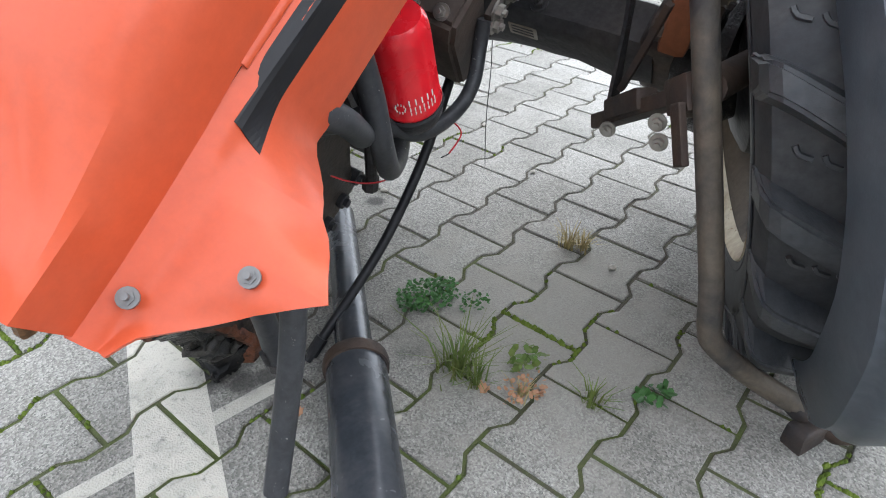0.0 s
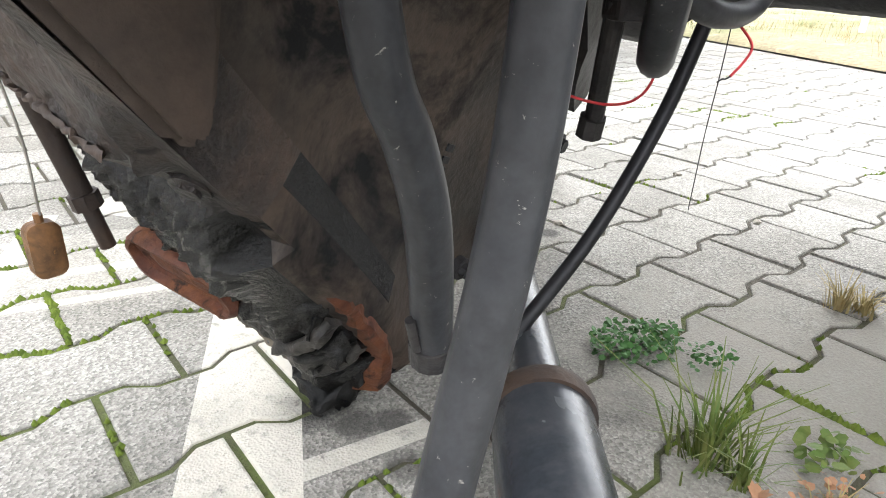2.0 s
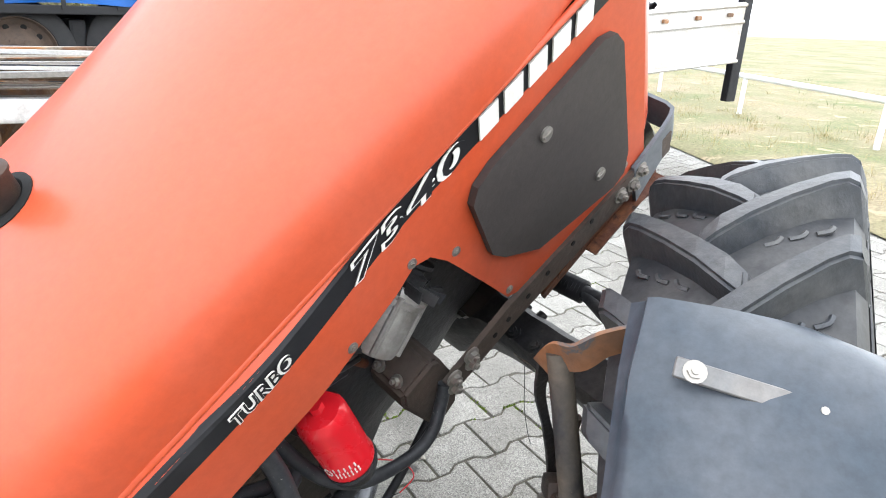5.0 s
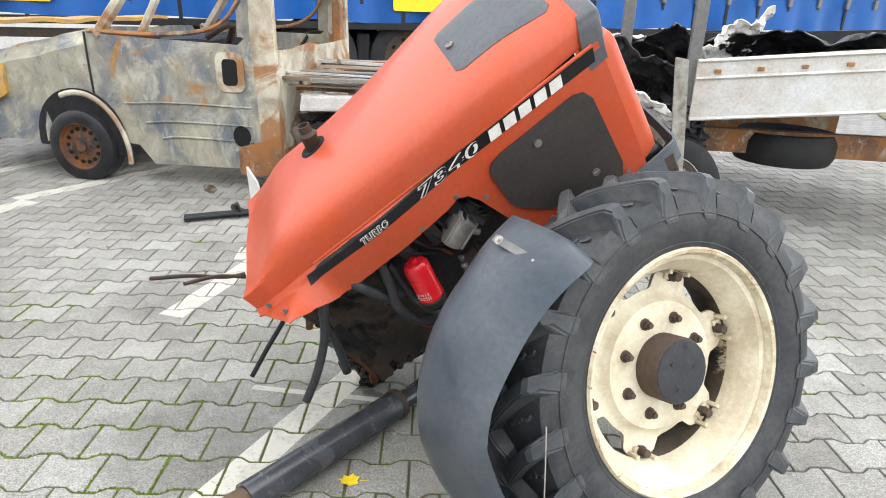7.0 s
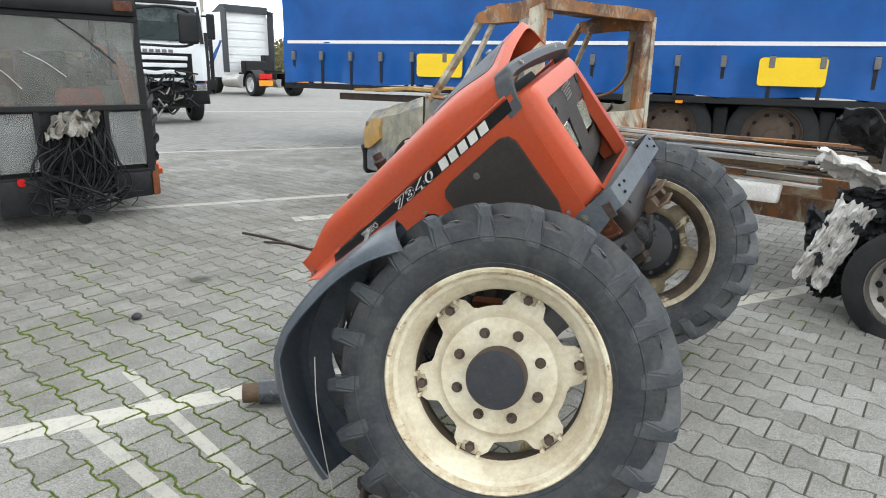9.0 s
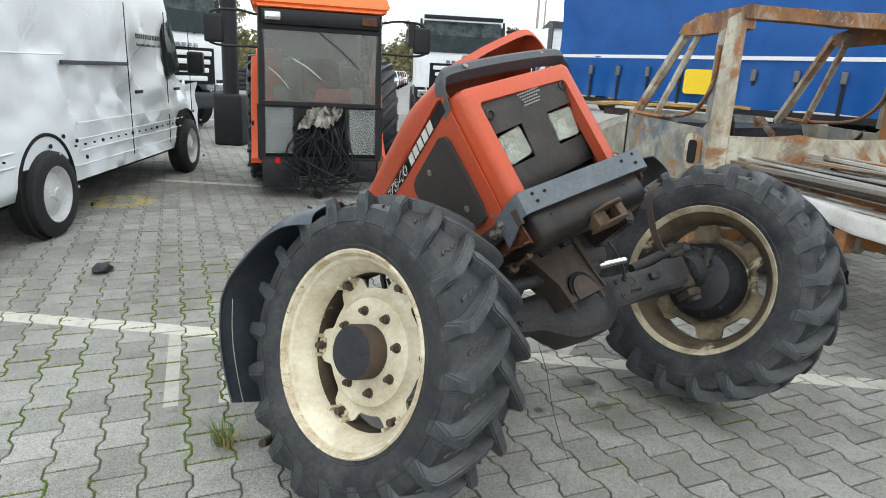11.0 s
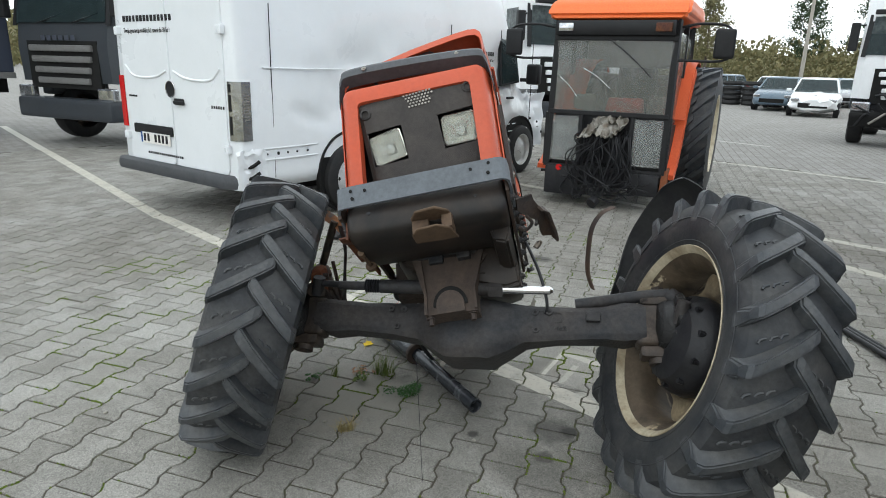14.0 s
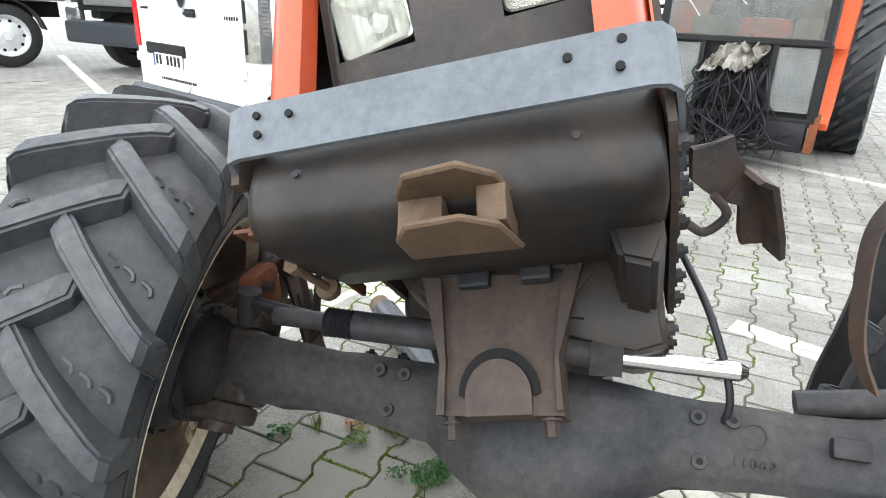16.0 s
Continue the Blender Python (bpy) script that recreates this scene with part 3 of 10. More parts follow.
bm = B()
rows = []
fs = [-0.19 + 1.285 * i / 40 for i in range(41)]
for f in fs:
    row = []
    for l, u in bonnet_section(f):
        ff = f
        if f < 0.0:
            ff = f + 0.05 * smoothstep(0.12, 0.19, u) * smoothstep(0.0, -0.19, f)
        row.append(bm.verts.new((ff, l, u)))
    rows.append(row)
rows.append([bm.verts.new((1.102, HW / 2 + (l - HW / 2) * 0.985, u - 0.034)) for l, u in bonnet_section(1.095)])
for q, w in zip(rows, rows[1:]):
    for a, b, c, d in zip(q, q[1:], w[1:], w):
        bm.faces.new((a, b, c, d))
rumple(bm, 0.006, 4.0, 3.0, lambda c: c.x < 0.15)
shell(bm, 0.004)
bonnet = tpart("bonnet", bm, M_orange, "orange bonnet, front lifted and rear corner dented", smooth=35)

# the round hole with its soot and the exhaust stub, the top hatch with latches
bm = B()
lathe(bm, [(0.05, 0.0), (0.05, 0.003), (0.038, 0.005), (0.035, 0.002), (0.0, -0.002)], 28)
bmesh.ops.transform(bm, matrix=Matrix.Translation((0.205, 0.38, 0.166)), verts=bm.verts[:])
part("exhaust_hole", bm, M_dark, bonnet, "sooty round hole", None, 40)
bm = B()
lathe(bm, [(0.026, -0.02), (0.028, 0.05), (0.032, 0.055), (0.032, 0.06), (0.022, 0.07), (0.022, 0.095), (0.018, 0.095), (0.018, 0.0)], 24)
bmesh.ops.transform(bm, matrix=Matrix.Translation((0.205, 0.38, 0.156)) @ Matrix.Rotation(radians(18), 4, "Y"), verts=bm.verts[:])
part("exhaust_stub", bm, M_rusty_steel, bonnet, "rusty brown exhaust stub", None, 40)


def rounded(x0, y0, x1, y1, r, n=5):
    out = []
    for cx, cy, a0 in ((x1 - r, y1 - r, 0), (x0 + r, y1 - r, 90), (x0 + r, y0 + r, 180), (x1 - r, y0 + r, 270)):
        for k in range(n + 1):
            a = radians(a0 + 90 * k / n)
            out.append((cx + r * math.cos(a), cy + r * math.sin(a)))
    return out


bm = B()
rows = []
for i in range(17):
    f = 0.742 + 0.318 * i / 16
    trim = 0.018 * (1 - math.sqrt(1 - (1 - min(1.0, min(i, 16 - i) / 1.0)) ** 2))
    sec = bonnet_section(f)
    row = []
    for k in range(13):
        l = 0.103 + trim + (0.262 - 2 * trim) * k / 12
        row.append(bm.verts.new((f, l, table_at(sec[2:-2], l) + 0.006 - (0.004 if k in (0, 12) or i in (0, 16) else 0.0))))
    rows.append(row)
for q, w in zip(rows, rows[1:]):
    for a, b, c, d in zip(q, q[1:], w[1:], w):
        bm.faces.new((a, b, c, d))
shell(bm, 0.008)
hatch = part("top_hatch", bm, M_grey_band, bonnet, "dark grey hatch panel", None, 30)
for fx, ly in ((0.771, 0.24), (1.03, 0.24)):
    bm = B()
    lathe(bm, [(0.013, 0.0), (0.013, 0.006), (0.009, 0.008), (0.008, 0.003), (0.0, 0.003)], 20)
    block(bm, (0, 0, 0.006), (0.014, 0.004, 0.006))
    bmesh.ops.transform(bm, matrix=Matrix.Translation((fx, ly, 0.178 + (0.020 if fx > 0.9 else 0.014))), verts=bm.verts[:])
    part("latch", bm, M_steel, hatch, "", None, 40)


# side panels: a long strip with a stripe, and a wider front part that holds a flap
def skin_of(left, f, u):
    """The panel's skin at f and at u below its upper edge: place across and height; the right one's rear corner is bent outwards."""
    out = 0.026 * smoothstep(0.6, 0.25, f) * smoothstep(0.035, 0.015, u)
    if left:
        return HW + out, u
    turn = radians(86) * smoothstep(0.06, -0.075, f)
    l, h, d = -out, 0.03, max(0.0, 0.03 - u)
    for k in range(10):
        a = turn * smoothstep(0.0, 0.035, d * (k + 0.5) / 10)
        l -= d / 10 * math.sin(a)
        h -= d / 10 * math.cos(a)
    return l, (h if u < 0.03 else u)


PANEL_LOW = ((-0.192, 0.0), (-0.17, -0.012), (-0.111, -0.078), (-0.078, -0.125), (-0.05, -0.103), (-0.02, -0.082), (0.0, -0.086), (0.03, -0.104), (0.07, -0.117), (0.3, -0.117), (0.47, -0.113), (0.515, -0.104), (0.545, -0.122), (0.565, -0.165), (0.60, -0.30), (0.625, -0.40), (0.66, -0.425), (1.1, -0.457))


def side_panel(left):
    bm = B()
    cols = sorted({p[0] for p in PANEL_LOW} | {-0.192 + 1.292 * i / 90 for i in range(91)})
    rows = []
    for f in cols:
        low = next(p + (q - p) * (f - a) / (b - a) for (a, p), (b, q) in zip(PANEL_LOW, PANEL_LOW[1:]) if a <= f <= b + 1e-9)
        if left:
            low = min(low, -0.06)
        row = []
        for k in range(17):
            u = 0.026 + (low - 0.026) * k / 16
            l, u2 = skin_of(left, f, u)
            if not left:
                u2 += 0.006 * math.sin(f * 60) * smoothstep(0.03, -0.08, f) * smoothstep(0.5, 1.0, k / 16)
            row.append(bm.verts.new((f + 0.115 * (u - 0.026) * smoothstep(0.6, 1.1, f), l, u2)))
        rows.append(row)
    for q, w in zip(rows, rows[1:]):
        for a, b, c, d in zip(q, q[1:], w[1:], w):
            bm.faces.new((a, b, c, d))
    shell(bm, 0.0035)
    return tpart("side_panel", bm, M_orange if not left else M_orange_faded, "orange side panel with a black stripe", smooth=35)


panels = [side_panel(False), side_panel(True)]
for left, panel in zip((False, True), panels):
    y0 = HW + 0.004 if left else -0.004
    s = 1 if left else -1

    def skin(f, u, h=0.0):
        l, u2 = skin_of(left, f, u)
        return (f, l + s * (h + 0.004), u2)

    bm = B()
    n = 90
    lanes = [[bm.verts.new(skin(0.0 + 1.068 * i / n + 0.012 * (1 - k / 8), 0.021 + 0.008 * smoothstep(0.3, 0.0, 1.068 * i / n) - 0.005 * k, 0.0015)) for i in range(n + 1)] for k in range(9)]
    for a, b in zip(lanes, lanes[1:]):
        for i in range(n):
            bm.faces.new((a[i], a[i + 1], b[i + 1], b[i]))
    shell(bm, 0.001)
    part("stripe", bm, M_black_trim, panel, "scratched black stripe", None)
    # moulded ridge between strip and bonnet
    bm = B()
    tube(bm, [skin(0.05 + 1.03 * i / 12, 0.030, 0.004) for i in range(13)], 0.006, 8, 2)
    part("ridge", bm, M_orange, panel, "", None, 50)
    # flap with two quarter-turn latches
    bm = B()
    prism(bm, [(0.632, -0.235), (0.640, -0.10), (0.66, -0.078), (0.70, -0.068), (0.965, -0.062), (0.995, -0.075), (1.008, -0.105), (0.985, -0.36), (0.965, -0.405), (0.93, -0.412), (0.72, -0.345), (0.65, -0.27)],
          y0, y0 + s * 0.014)
    flap = part("flap", bm, M_flap, panel, "dark brown-grey side flap", None, 30)
    for f, u in ((0.806, -0.112), (0.90, -0.33)):
        bm = B()
        rod(bm, (f, y0 + s * 0.012, u), (f, y0 + s * 0.018, u), 0.013, seg=18)
        block(bm, (f, y0 + s * 0.018, u), (0.018, 0.006, 0.005))
        part("latch", bm, M_steel, flap, "", None)
    bolts("panel_screw", [skin(f, u, -0.002) for f, u in ((0.372, -0.104), (0.516, -0.095), (0.585, -0.165), (0.985, -0.415), (0.635, -0.385))], (0, s, 0), M_steel, panel, 0.006, 0.004)
    if not left:
        face = frame_of((1, 0, 0), (0, 0, 1), (0, -1, 0), (0, 0, 0))
        letters("model_number", "7340", 0.048, face @ Matrix.Translation((0.43, -0.016, 0.0075)), M_decal_white, panel, 0.0008, 1.15, 0.25, 0.0022, width=0.24)
        letters("model_number_core", "7340", 0.048, face @ Matrix.Translation((0.4305, -0.016, 0.0087)), M_black_trim, panel, 0.0004, 1.15, 0.25, 0.0002, width=0.2365)
        letters("turbo_word", "TURBO", 0.030, face @ Matrix.Translation((0.209, -0.014, 0.0068)), M_decal_white, panel, 0.0008, 1.1, 0.25, 0.0018, width=0.105)
        letters("turbo_core", "TURBO", 0.030, face @ Matrix.Translation((0.2095, -0.014, 0.0079)), M_black_trim, panel, 0.0004, 1.1, 0.25, 0.0001, width=0.1035)
        # the maker's word, as plain slanted shapes
        bm = B()
        for i in range(5):
            f0 = 0.70 + i * 0.054
            prism(bm, [(f0, -0.017), (f0 + 0.04, -0.017), (f0 + 0.052, 0.018), (f0 + 0.012, 0.018)], -0.0095, -0.0065, "xz")
        part("badge", bm, M_decal_white, panel, "white slanted letter shapes", None)
        for ob in panel.children:
            if ob.name.startswith(("model_number", "turbo")):
                for v in ob.data.vertices:
                    f = ob.matrix_basis.translation.x + v.co.x
                    v.co.z += 0.026 * smoothstep(0.6, 0.25, f) + 0.001
    else:
        face = frame_of((-1, 0, 0), (0, 0, 1), (0, 1, 0), (0, 0, 0))
        letters("model_number", "7340", 0.046, face @ Matrix.Translation((-0.66, -0.016, HW + 0.0075)), M_decal_white, panel, 0.0008, 1.15, 0.25, width=0.235)
        bm = B()
        for i in range(5):
            f0 = 0.70 + i * 0.054
            prism(bm, [(f0 + 0.012, -0.017), (f0 + 0.052, -0.017), (f0 + 0.04, 0.018), (f0, 0.018)], HW + 0.0065, HW + 0.0095, "xz")
        part("badge", bm, M_decal_white, panel, "white slanted letter shapes", None)

# bolts of the bent rear corner
for c, ax in (((-0.089, -0.105, 0.013), (0.05, -0.15, 0.98)), ((-0.146, -0.035, 0.022), (0.1, -0.3, 0.95))):
    bm = B()
    hexbolt(bm, c, ax, 0.0058, 0.005)
    rod(bm, c, Vector(c) + Vector(ax) * 0.0125, 0.003, seg=8)
    tpart("corner_bolt", bm, M_strap, "zinc bolt with a washer")

# front surround: orange frame, grey band, loose grille with its lamps
bm = B()
outer = rounded(0.0, -0.452, HW, 0.02, 0.03)
inner = rounded(0.055, -0.5, HW - 0.055, -0.05, 0.02)
n = len(outer)


def tilt(u):
    return 1.158 + 0.11 * u


secs = []
for poly, df, inset in ((outer, -0.105, 0.0), (outer, -0.03, 0.016), (outer, -0.008, 0.026), (outer, 0.0, 0.042), (inner, 0.0, 0.028), (inner, -0.05, 0.028)):
    row = []
    for l, u in poly:
        cl, cu = HW / 2, -0.2
        k = 1 - inset / 0.28
        l2, u2 = cl + (l - cl) * k, cu + (u - cu) * k
        row.append((tilt(u2) + df, l2, max(u2, -0.452)))
    secs.append(row)
loft(bm, secs, True, False)
front = tpart("front_frame", bm, M_orange, "orange front frame round the grille", smooth=40)

bm = B()
path = [(1.045, -0.004, -0.01), (1.06, 0.002, 0.04), (1.075, 0.012, 0.075), (1.088, 0.05, 0.096), (1.093, HW / 2, 0.088), (1.1, HW - 0.05, 0.06), (1.09, HW - 0.012, 0.035), (1.07, HW - 0.002, -0.01), (1.05, HW + 0.004, -0.06)]
line = smooth_line(path, 5)
sec = []
for p in line:
    sec.append([p + Vector((0.0, 0, -0.028)), p + Vector((0.058, 0, -0.024)), p + Vector((0.062, 0, 0.0)), p + Vector((0.055, 0, 0.012)), p + Vector((0.0, 0, 0.014)), p + Vector((-0.004, 0, 0.0))])
loft(bm, sec, True, True)
tpart("front_band", bm, M_grey_band, "grey plastic band over the grille", smooth=35)
for c in ((1.155, 0.11, 0.085), (1.157, 0.46, 0.065)):
    bm = B()
    hexbolt(bm, c, (1, 0, 0.2), 0.006, 0.004)
    tpart("band_screw", bm, M_steel)

# dark inside behind the grille and under the bonnet
bm = B()
block(bm, (0.96, HW / 2, -0.19), (0.06, HW - 0.03, 0.5), bevel=0.01)
tpart("radiator", bm, M_dark, "black radiator core")

GR = Matrix.Translation((1.078, HW / 2 + 0.018, -0.212)) @ Matrix.Rotation(radians(5), 4, "X") @ Matrix.Rotation(radians(19), 4, "Y")
bm = B()
holes = [(-0.135, 0.0), (0.128, -0.02)]
gw, gh = 0.218, 0.172
xs = [-gw, -0.20, -0.072, 0.062, 0.192, gw]
zs = [-gh, -0.07, 0.058, gh]
for i in range(5):
    for j in range(3):
        if j == 1 and i in (1, 3):
            continue
        v = [bm.verts.new((0, xs[i + a], zs[j + b])) for a, b in ((0, 0), (1, 0), (1, 1), (0, 1))]
        bm.faces.new(v)
bmesh.ops.remove_doubles(bm, verts=bm.verts[:], dist=0.0005)
bmesh.ops.subdivide_edges(bm, edges=bm.edges[:], cuts=3, use_grid_fill=True)
for v in bm.verts:
    d = min(gw - abs(v.co.y), gh - abs(v.co.z))
    v.co.x = 0.014 * smoothstep(0.0, 0.02, d) + 0.006 * math.cos(v.co.y * 6)
shell(bm, 0.006)
grille = part("grille_panel", bm, M_mesh, tractor, "loose dark mesh grille panel with two lamp holes", H @ GR, 40)
bm = B()
for sy in (-0.19, 0.19):
    lathe_bm = B()
    lathe(lathe_bm, [(0.02, 0), (0.02, 0.01), (0.013, 0.013), (0.012, 0.004), (0.0, 0.002)], 22, "x")
    bmesh.ops.transform(lathe_bm, matrix=Matrix.Translation((0.012, sy, 0.128)), verts=lathe_bm.verts[:])
    part("grille_latch", lathe_bm, M_cast, grille, "", None, 40)
bm.free()
bm = B()
for i in range(9):
    for j in range(5):
        if abs(i - 4) < 4.5 - j * 0.3:
            block(bm, (0.0225, 0.012 * (i - 4) + 0.006 * (j % 2) + 0.008, 0.155 - j * 0.011), (0.004, 0.0065, 0.0055))
part("vent_mesh", bm, M_steel, grille, "lighter patch of bare mesh", None)
for (hy, hz), turn in zip(((-0.137, -0.006), (0.127, -0.006)), (6, -4)):
    LM = Matrix.Translation((-0.006, hy, hz)) @ Matrix.Rotation(radians(turn), 4, "X") @ Matrix.Rotation(radians(-6), 4, "Z")
    bm = B()
    loft(bm, [[(x, y * k, z * k) for y, z in rounded(-0.062, -0.056, 0.062, 0.056, 0.014)] for x, k in ((-0.05, 0.35), (-0.035, 0.75), (-0.005, 0.98), (0.012, 1.0), (0.014, 0.95), (0.0, 0.93), (-0.028, 0.7), (-0.04, 0.3))], True, False)
    lamp = part("headlight", bm, M_reflector, grille, "square headlight with a dirty glass", LM, 50)
    bm = B()
    prism(bm, rounded(-0.058, -0.052, 0.058, 0.052, 0.012), 0.010, 0.014, "yz")
    for i in range(7):
        block(bm, (0.0155, -0.045 + i * 0.015, 0), (0.002, 0.002, 0.09))
    for o in bm.verts:
        o.co.x += 0.006 * (1 - (o.co.y / 0.06) ** 2) * (1 - (o.co.z / 0.056) ** 2)
    lens = part("headlight_glass", bm, M_lens, grille, "", LM, 40)
    lens.visible_shadow = False
    bm = B()
    lathe(bm, [(0.0, 0.0), (0.012, -0.004), (0.016, -0.02)], 16, "x")
    part("bulb_cap", bm, M_chrome, grille, "", LM, 40)

# bent steel plate across the front, with its side cheeks
bm = B()
bend = [(1.0, -0.006), (1.10, -0.004), (1.138, 0.0), (1.154, 0.006), (1.160, 0.022), (1.176, 0.30), (1.189, 0.545), (1.186, 0.560), (1.174, 0.570), (1.14, 0.573), (1.05, 0.574)]
secs = []
for (fa, la), (fb, lb), (fc, lc) in zip(bend[:1] + bend, bend, bend[1:] + bend[-1:]):
    d = Vector((fc - fa, lc - la, 0)).normalized()
    out = Vector((d.y, -d.x, 0)) * 0.008
    up = -0.424 - 0.021 * lb - 0.10 * max(0.0, 1.138 - fb)
    low = -0.500 - 0.021 * lb - 0.35 * max(0.0, 1.138 - fb)
    p = Vector((fb, lb, 0))
    secs.append([p + Vector((0, 0, up)), p + out + Vector((0, 0, up)), p + out + Vector((-0.008, 0, low)), p + Vector((-0.008, 0, low))])
loft(bm, secs)
bumper = tpart("front_plate", bm, M_plate, "blue-grey steel plate with drilled holes, bent round at its ends", smooth=40)
plugs("drilled_hole", [((1.165 + l * 0.052, l, u), (1.1695 + l * 0.052, l, u - 0.0005)) for l, u in ((0.05, -0.445), (0.055, -0.475), (0.10, -0.452), (0.52, -0.45), (0.515, -0.485), (0.46, -0.46))], 0.0055, M_dark, bumper)

# lower tank with rounded underside and a towing jaw
bm = B()
prof = [(1.12, -0.44), (1.138, -0.50), (1.142, -0.54), (1.14, -0.568), (1.132, -0.588), (1.115, -0.602), (1.09, -0.608), (0.95, -0.595), (0.84, -0.575), (0.80, -0.52), (0.80, -0.40), (1.1, -0.42)]
loft(bm, [[(f, l, u) for f, u in prof] for l in (0.02, 0.028, 0.045, 0.30, 0.53, 0.547, 0.555)])
rumple(bm, 0.003, 7.0)
for v in bm.verts:
    d = max(0.0, 0.04 - v.co.y, v.co.y - 0.535) / 0.02
    v.co.x, v.co.z = 0.96 + (v.co.x - 0.96) * (1 - 0.10 * d * d), -0.5 + (v.co.z + 0.5) * (1 - 0.16 * d * d)
tank = tpart("lower_tank", bm, M_tank, "dull black lower tank", smooth=50)
for l, u in ((0.10, -0.525), (0.46, -0.53)):
    bm = B()
    hexbolt(bm, (1.132, l, u), (1, 0, -0.15), 0.009, 0.008)
    part("tank_bolt", bm, M_cast, tank, "", None)
bm = B()
for z0, z1, k in ((-0.588, -0.579, 1.0), (-0.643, -0.634, 0.86)):
    prism(bm, [(1.09, 0.246), (1.09 + 0.065 * k, 0.244), (1.10 + 0.10 * k, 0.268), (1.105 + 0.105 * k, 0.335), (1.10 + 0.075 * k, 0.372), (1.09, 0.388)], z0, z1, "xy")
bmesh.ops.bevel(bm, geom=bm.edges[:], offset=0.003, segments=1, affect="EDGES")
rumple(bm, 0.002, 30)
jaw = tpart("towing_jaw", bm, M_jaw, "rusty brown towing jaw bracket", smooth=30)
bm = B()
block(bm, (1.125, 0.274, -0.611), (0.05, 0.055, 0.046), bevel=0.003)
part("jaw_block", bm, M_jaw, jaw, "", None)
bm = B()
block(bm, (1.125, 0.362, -0.611), (0.075, 0.034, 0.046), bevel=0.003)
part("jaw_cheek", bm, M_jaw, jaw, "", None)
bm = B()
rod(bm, (1.162, 0.308, -0.5785), (1.162, 0.308, -0.5775), 0.013, seg=18)
part("pin_hole", bm, M_dark, jaw, "", None)
# long side plate
bm = B()
prism(bm, [(0.9, -0.47), (1.15, -0.45), (1.14, -0.53), (1.05, -0.575), (0.68, -0.625), (0.64, -0.60), (0.66, -0.55)], 0.560, 0.570)
side_plate = tpart("side_plate", bm, M_rusty_steel, "rusty bolted side plate")
bolts("side_bolt", [(f, 0.570, u) for f, u in ((1.10, -0.535), (1.03, -0.56), (0.95, -0.572), (0.87, -0.583), (0.79, -0.594), (0.71, -0.605), (0.98, -0.5))], (0, 1, 0), M_cast, side_plate, 0.012, 0.012)

# black front support between the tank and the axle bracket
bm = B()
loft(bm, [[(f + 0.05 * (u + 0.55), l, u) for l, u in ((0.05 + a, -0.53), (0.555, -0.53), (0.552, -0.60), (0.548, low), (0.50, low - 0.012), (0.43, low + 0.01), (0.30, -0.64), (0.17 + a, -0.63), (0.08 + a, -0.575))]
          for f, a, low in ((0.80, 0.06, -0.66), (0.785, 0.05, -0.70), (0.72, 0.04, -0.71), (0.60, 0.04, -0.70), (0.56, 0.05, -0.66))])
loft(bm, [[(f, l, u) for l, u in ((0.47, -0.53), (0.552, -0.53), (0.552, -0.62), (0.535, -0.655), (0.49, -0.64))] for f in (1.02, 0.78)])
bmesh.ops.bevel(bm, geom=[e for e in bm.edges if e.calc_face_angle(0) > 0.5], offset=0.008, segments=2, affect="EDGES")
rumple(bm, 0.004, 12)
support = tpart("front_support", bm, M_tank, "black cast front support", smooth=40)
for f, u in ((0.74, -0.665), (0.66, -0.67)):
    bm = B()
    hexbolt(bm, (f, 0.552, u), (0, 1, 0), 0.012, 0.012)
    part("support_bolt", bm, M_cast, support)

# axle bracket: waisted casting with a half-round boss
bm = B()
def bf(u):
    return 0.80 + 0.04 * smoothstep(-0.56, -0.8, u)
prism(bm, [(0.16, -0.56), (0.178, -0.61), (0.205, -0.72), (0.203, -0.80), (0.393, -0.806), (0.39, -0.72), (0.415, -0.62), (0.448, -0.58)], 0.0, -0.13, "yz")
for v in bm.verts:
    v.co.x += bf(v.co.z)
for y0, y1, y2 in ((0.165, 0.198, 0.215), (0.435, 0.404, 0.384)):
    vs = prism(bm, [(y0, -0.565), (y1 if y1 > y0 else y1, -0.57), (y2, -0.72), (y2, -0.80), ((0.203 if y0 < 0.3 else 0.393), -0.80), ((0.205 if y0 < 0.3 else 0.39), -0.72)], 0.0, 0.014, "yz")
    for v in vs:
        v.co.x += bf(v.co.z) - 0.001
bracket = tpart("axle_bracket", bm, M_cast_brown, "rust-brown cast axle bracket", smooth=30)
bm = B()
half = [(0.298 + 0.05 * math.cos(radians(a)), -0.775 + 0.055 * math.sin(radians(a))) for a in range(0, 181, 12)]
prism(bm, half + [(0.248, -0.804), (0.348, -0.804)], 0.83, 0.851, "yz")
part("boss", bm, M_cast_brown, bracket, "", None)
# near-black arc modelled over the boss as its shadow
bm = B()
arc = [(0.298 + 0.062 * math.cos(radians(a)), -0.772 + 0.07 * math.sin(radians(a))) for a in range(0, 181, 12)]
ins = [(0.298 + 0.051 * math.cos(radians(a)), -0.775 + 0.056 * math.sin(radians(a))) for a in range(180, -1, -12)]
prism(bm, arc + ins, 0.83, 0.8435, "yz")
part("boss_gap", bm, M_dark, bracket, "", None)
for l in (0.222, 0.372):
    bm = B()
    rod(bm, (0.825, l, -0.80), (0.825, l, -0.835), 0.011, seg=6)
    rod(bm, (0.825, l, -0.808), (0.825, l, -0.812), 0.016, seg=12)
    part("bracket_bolt", bm, M_rusty_steel, bracket)
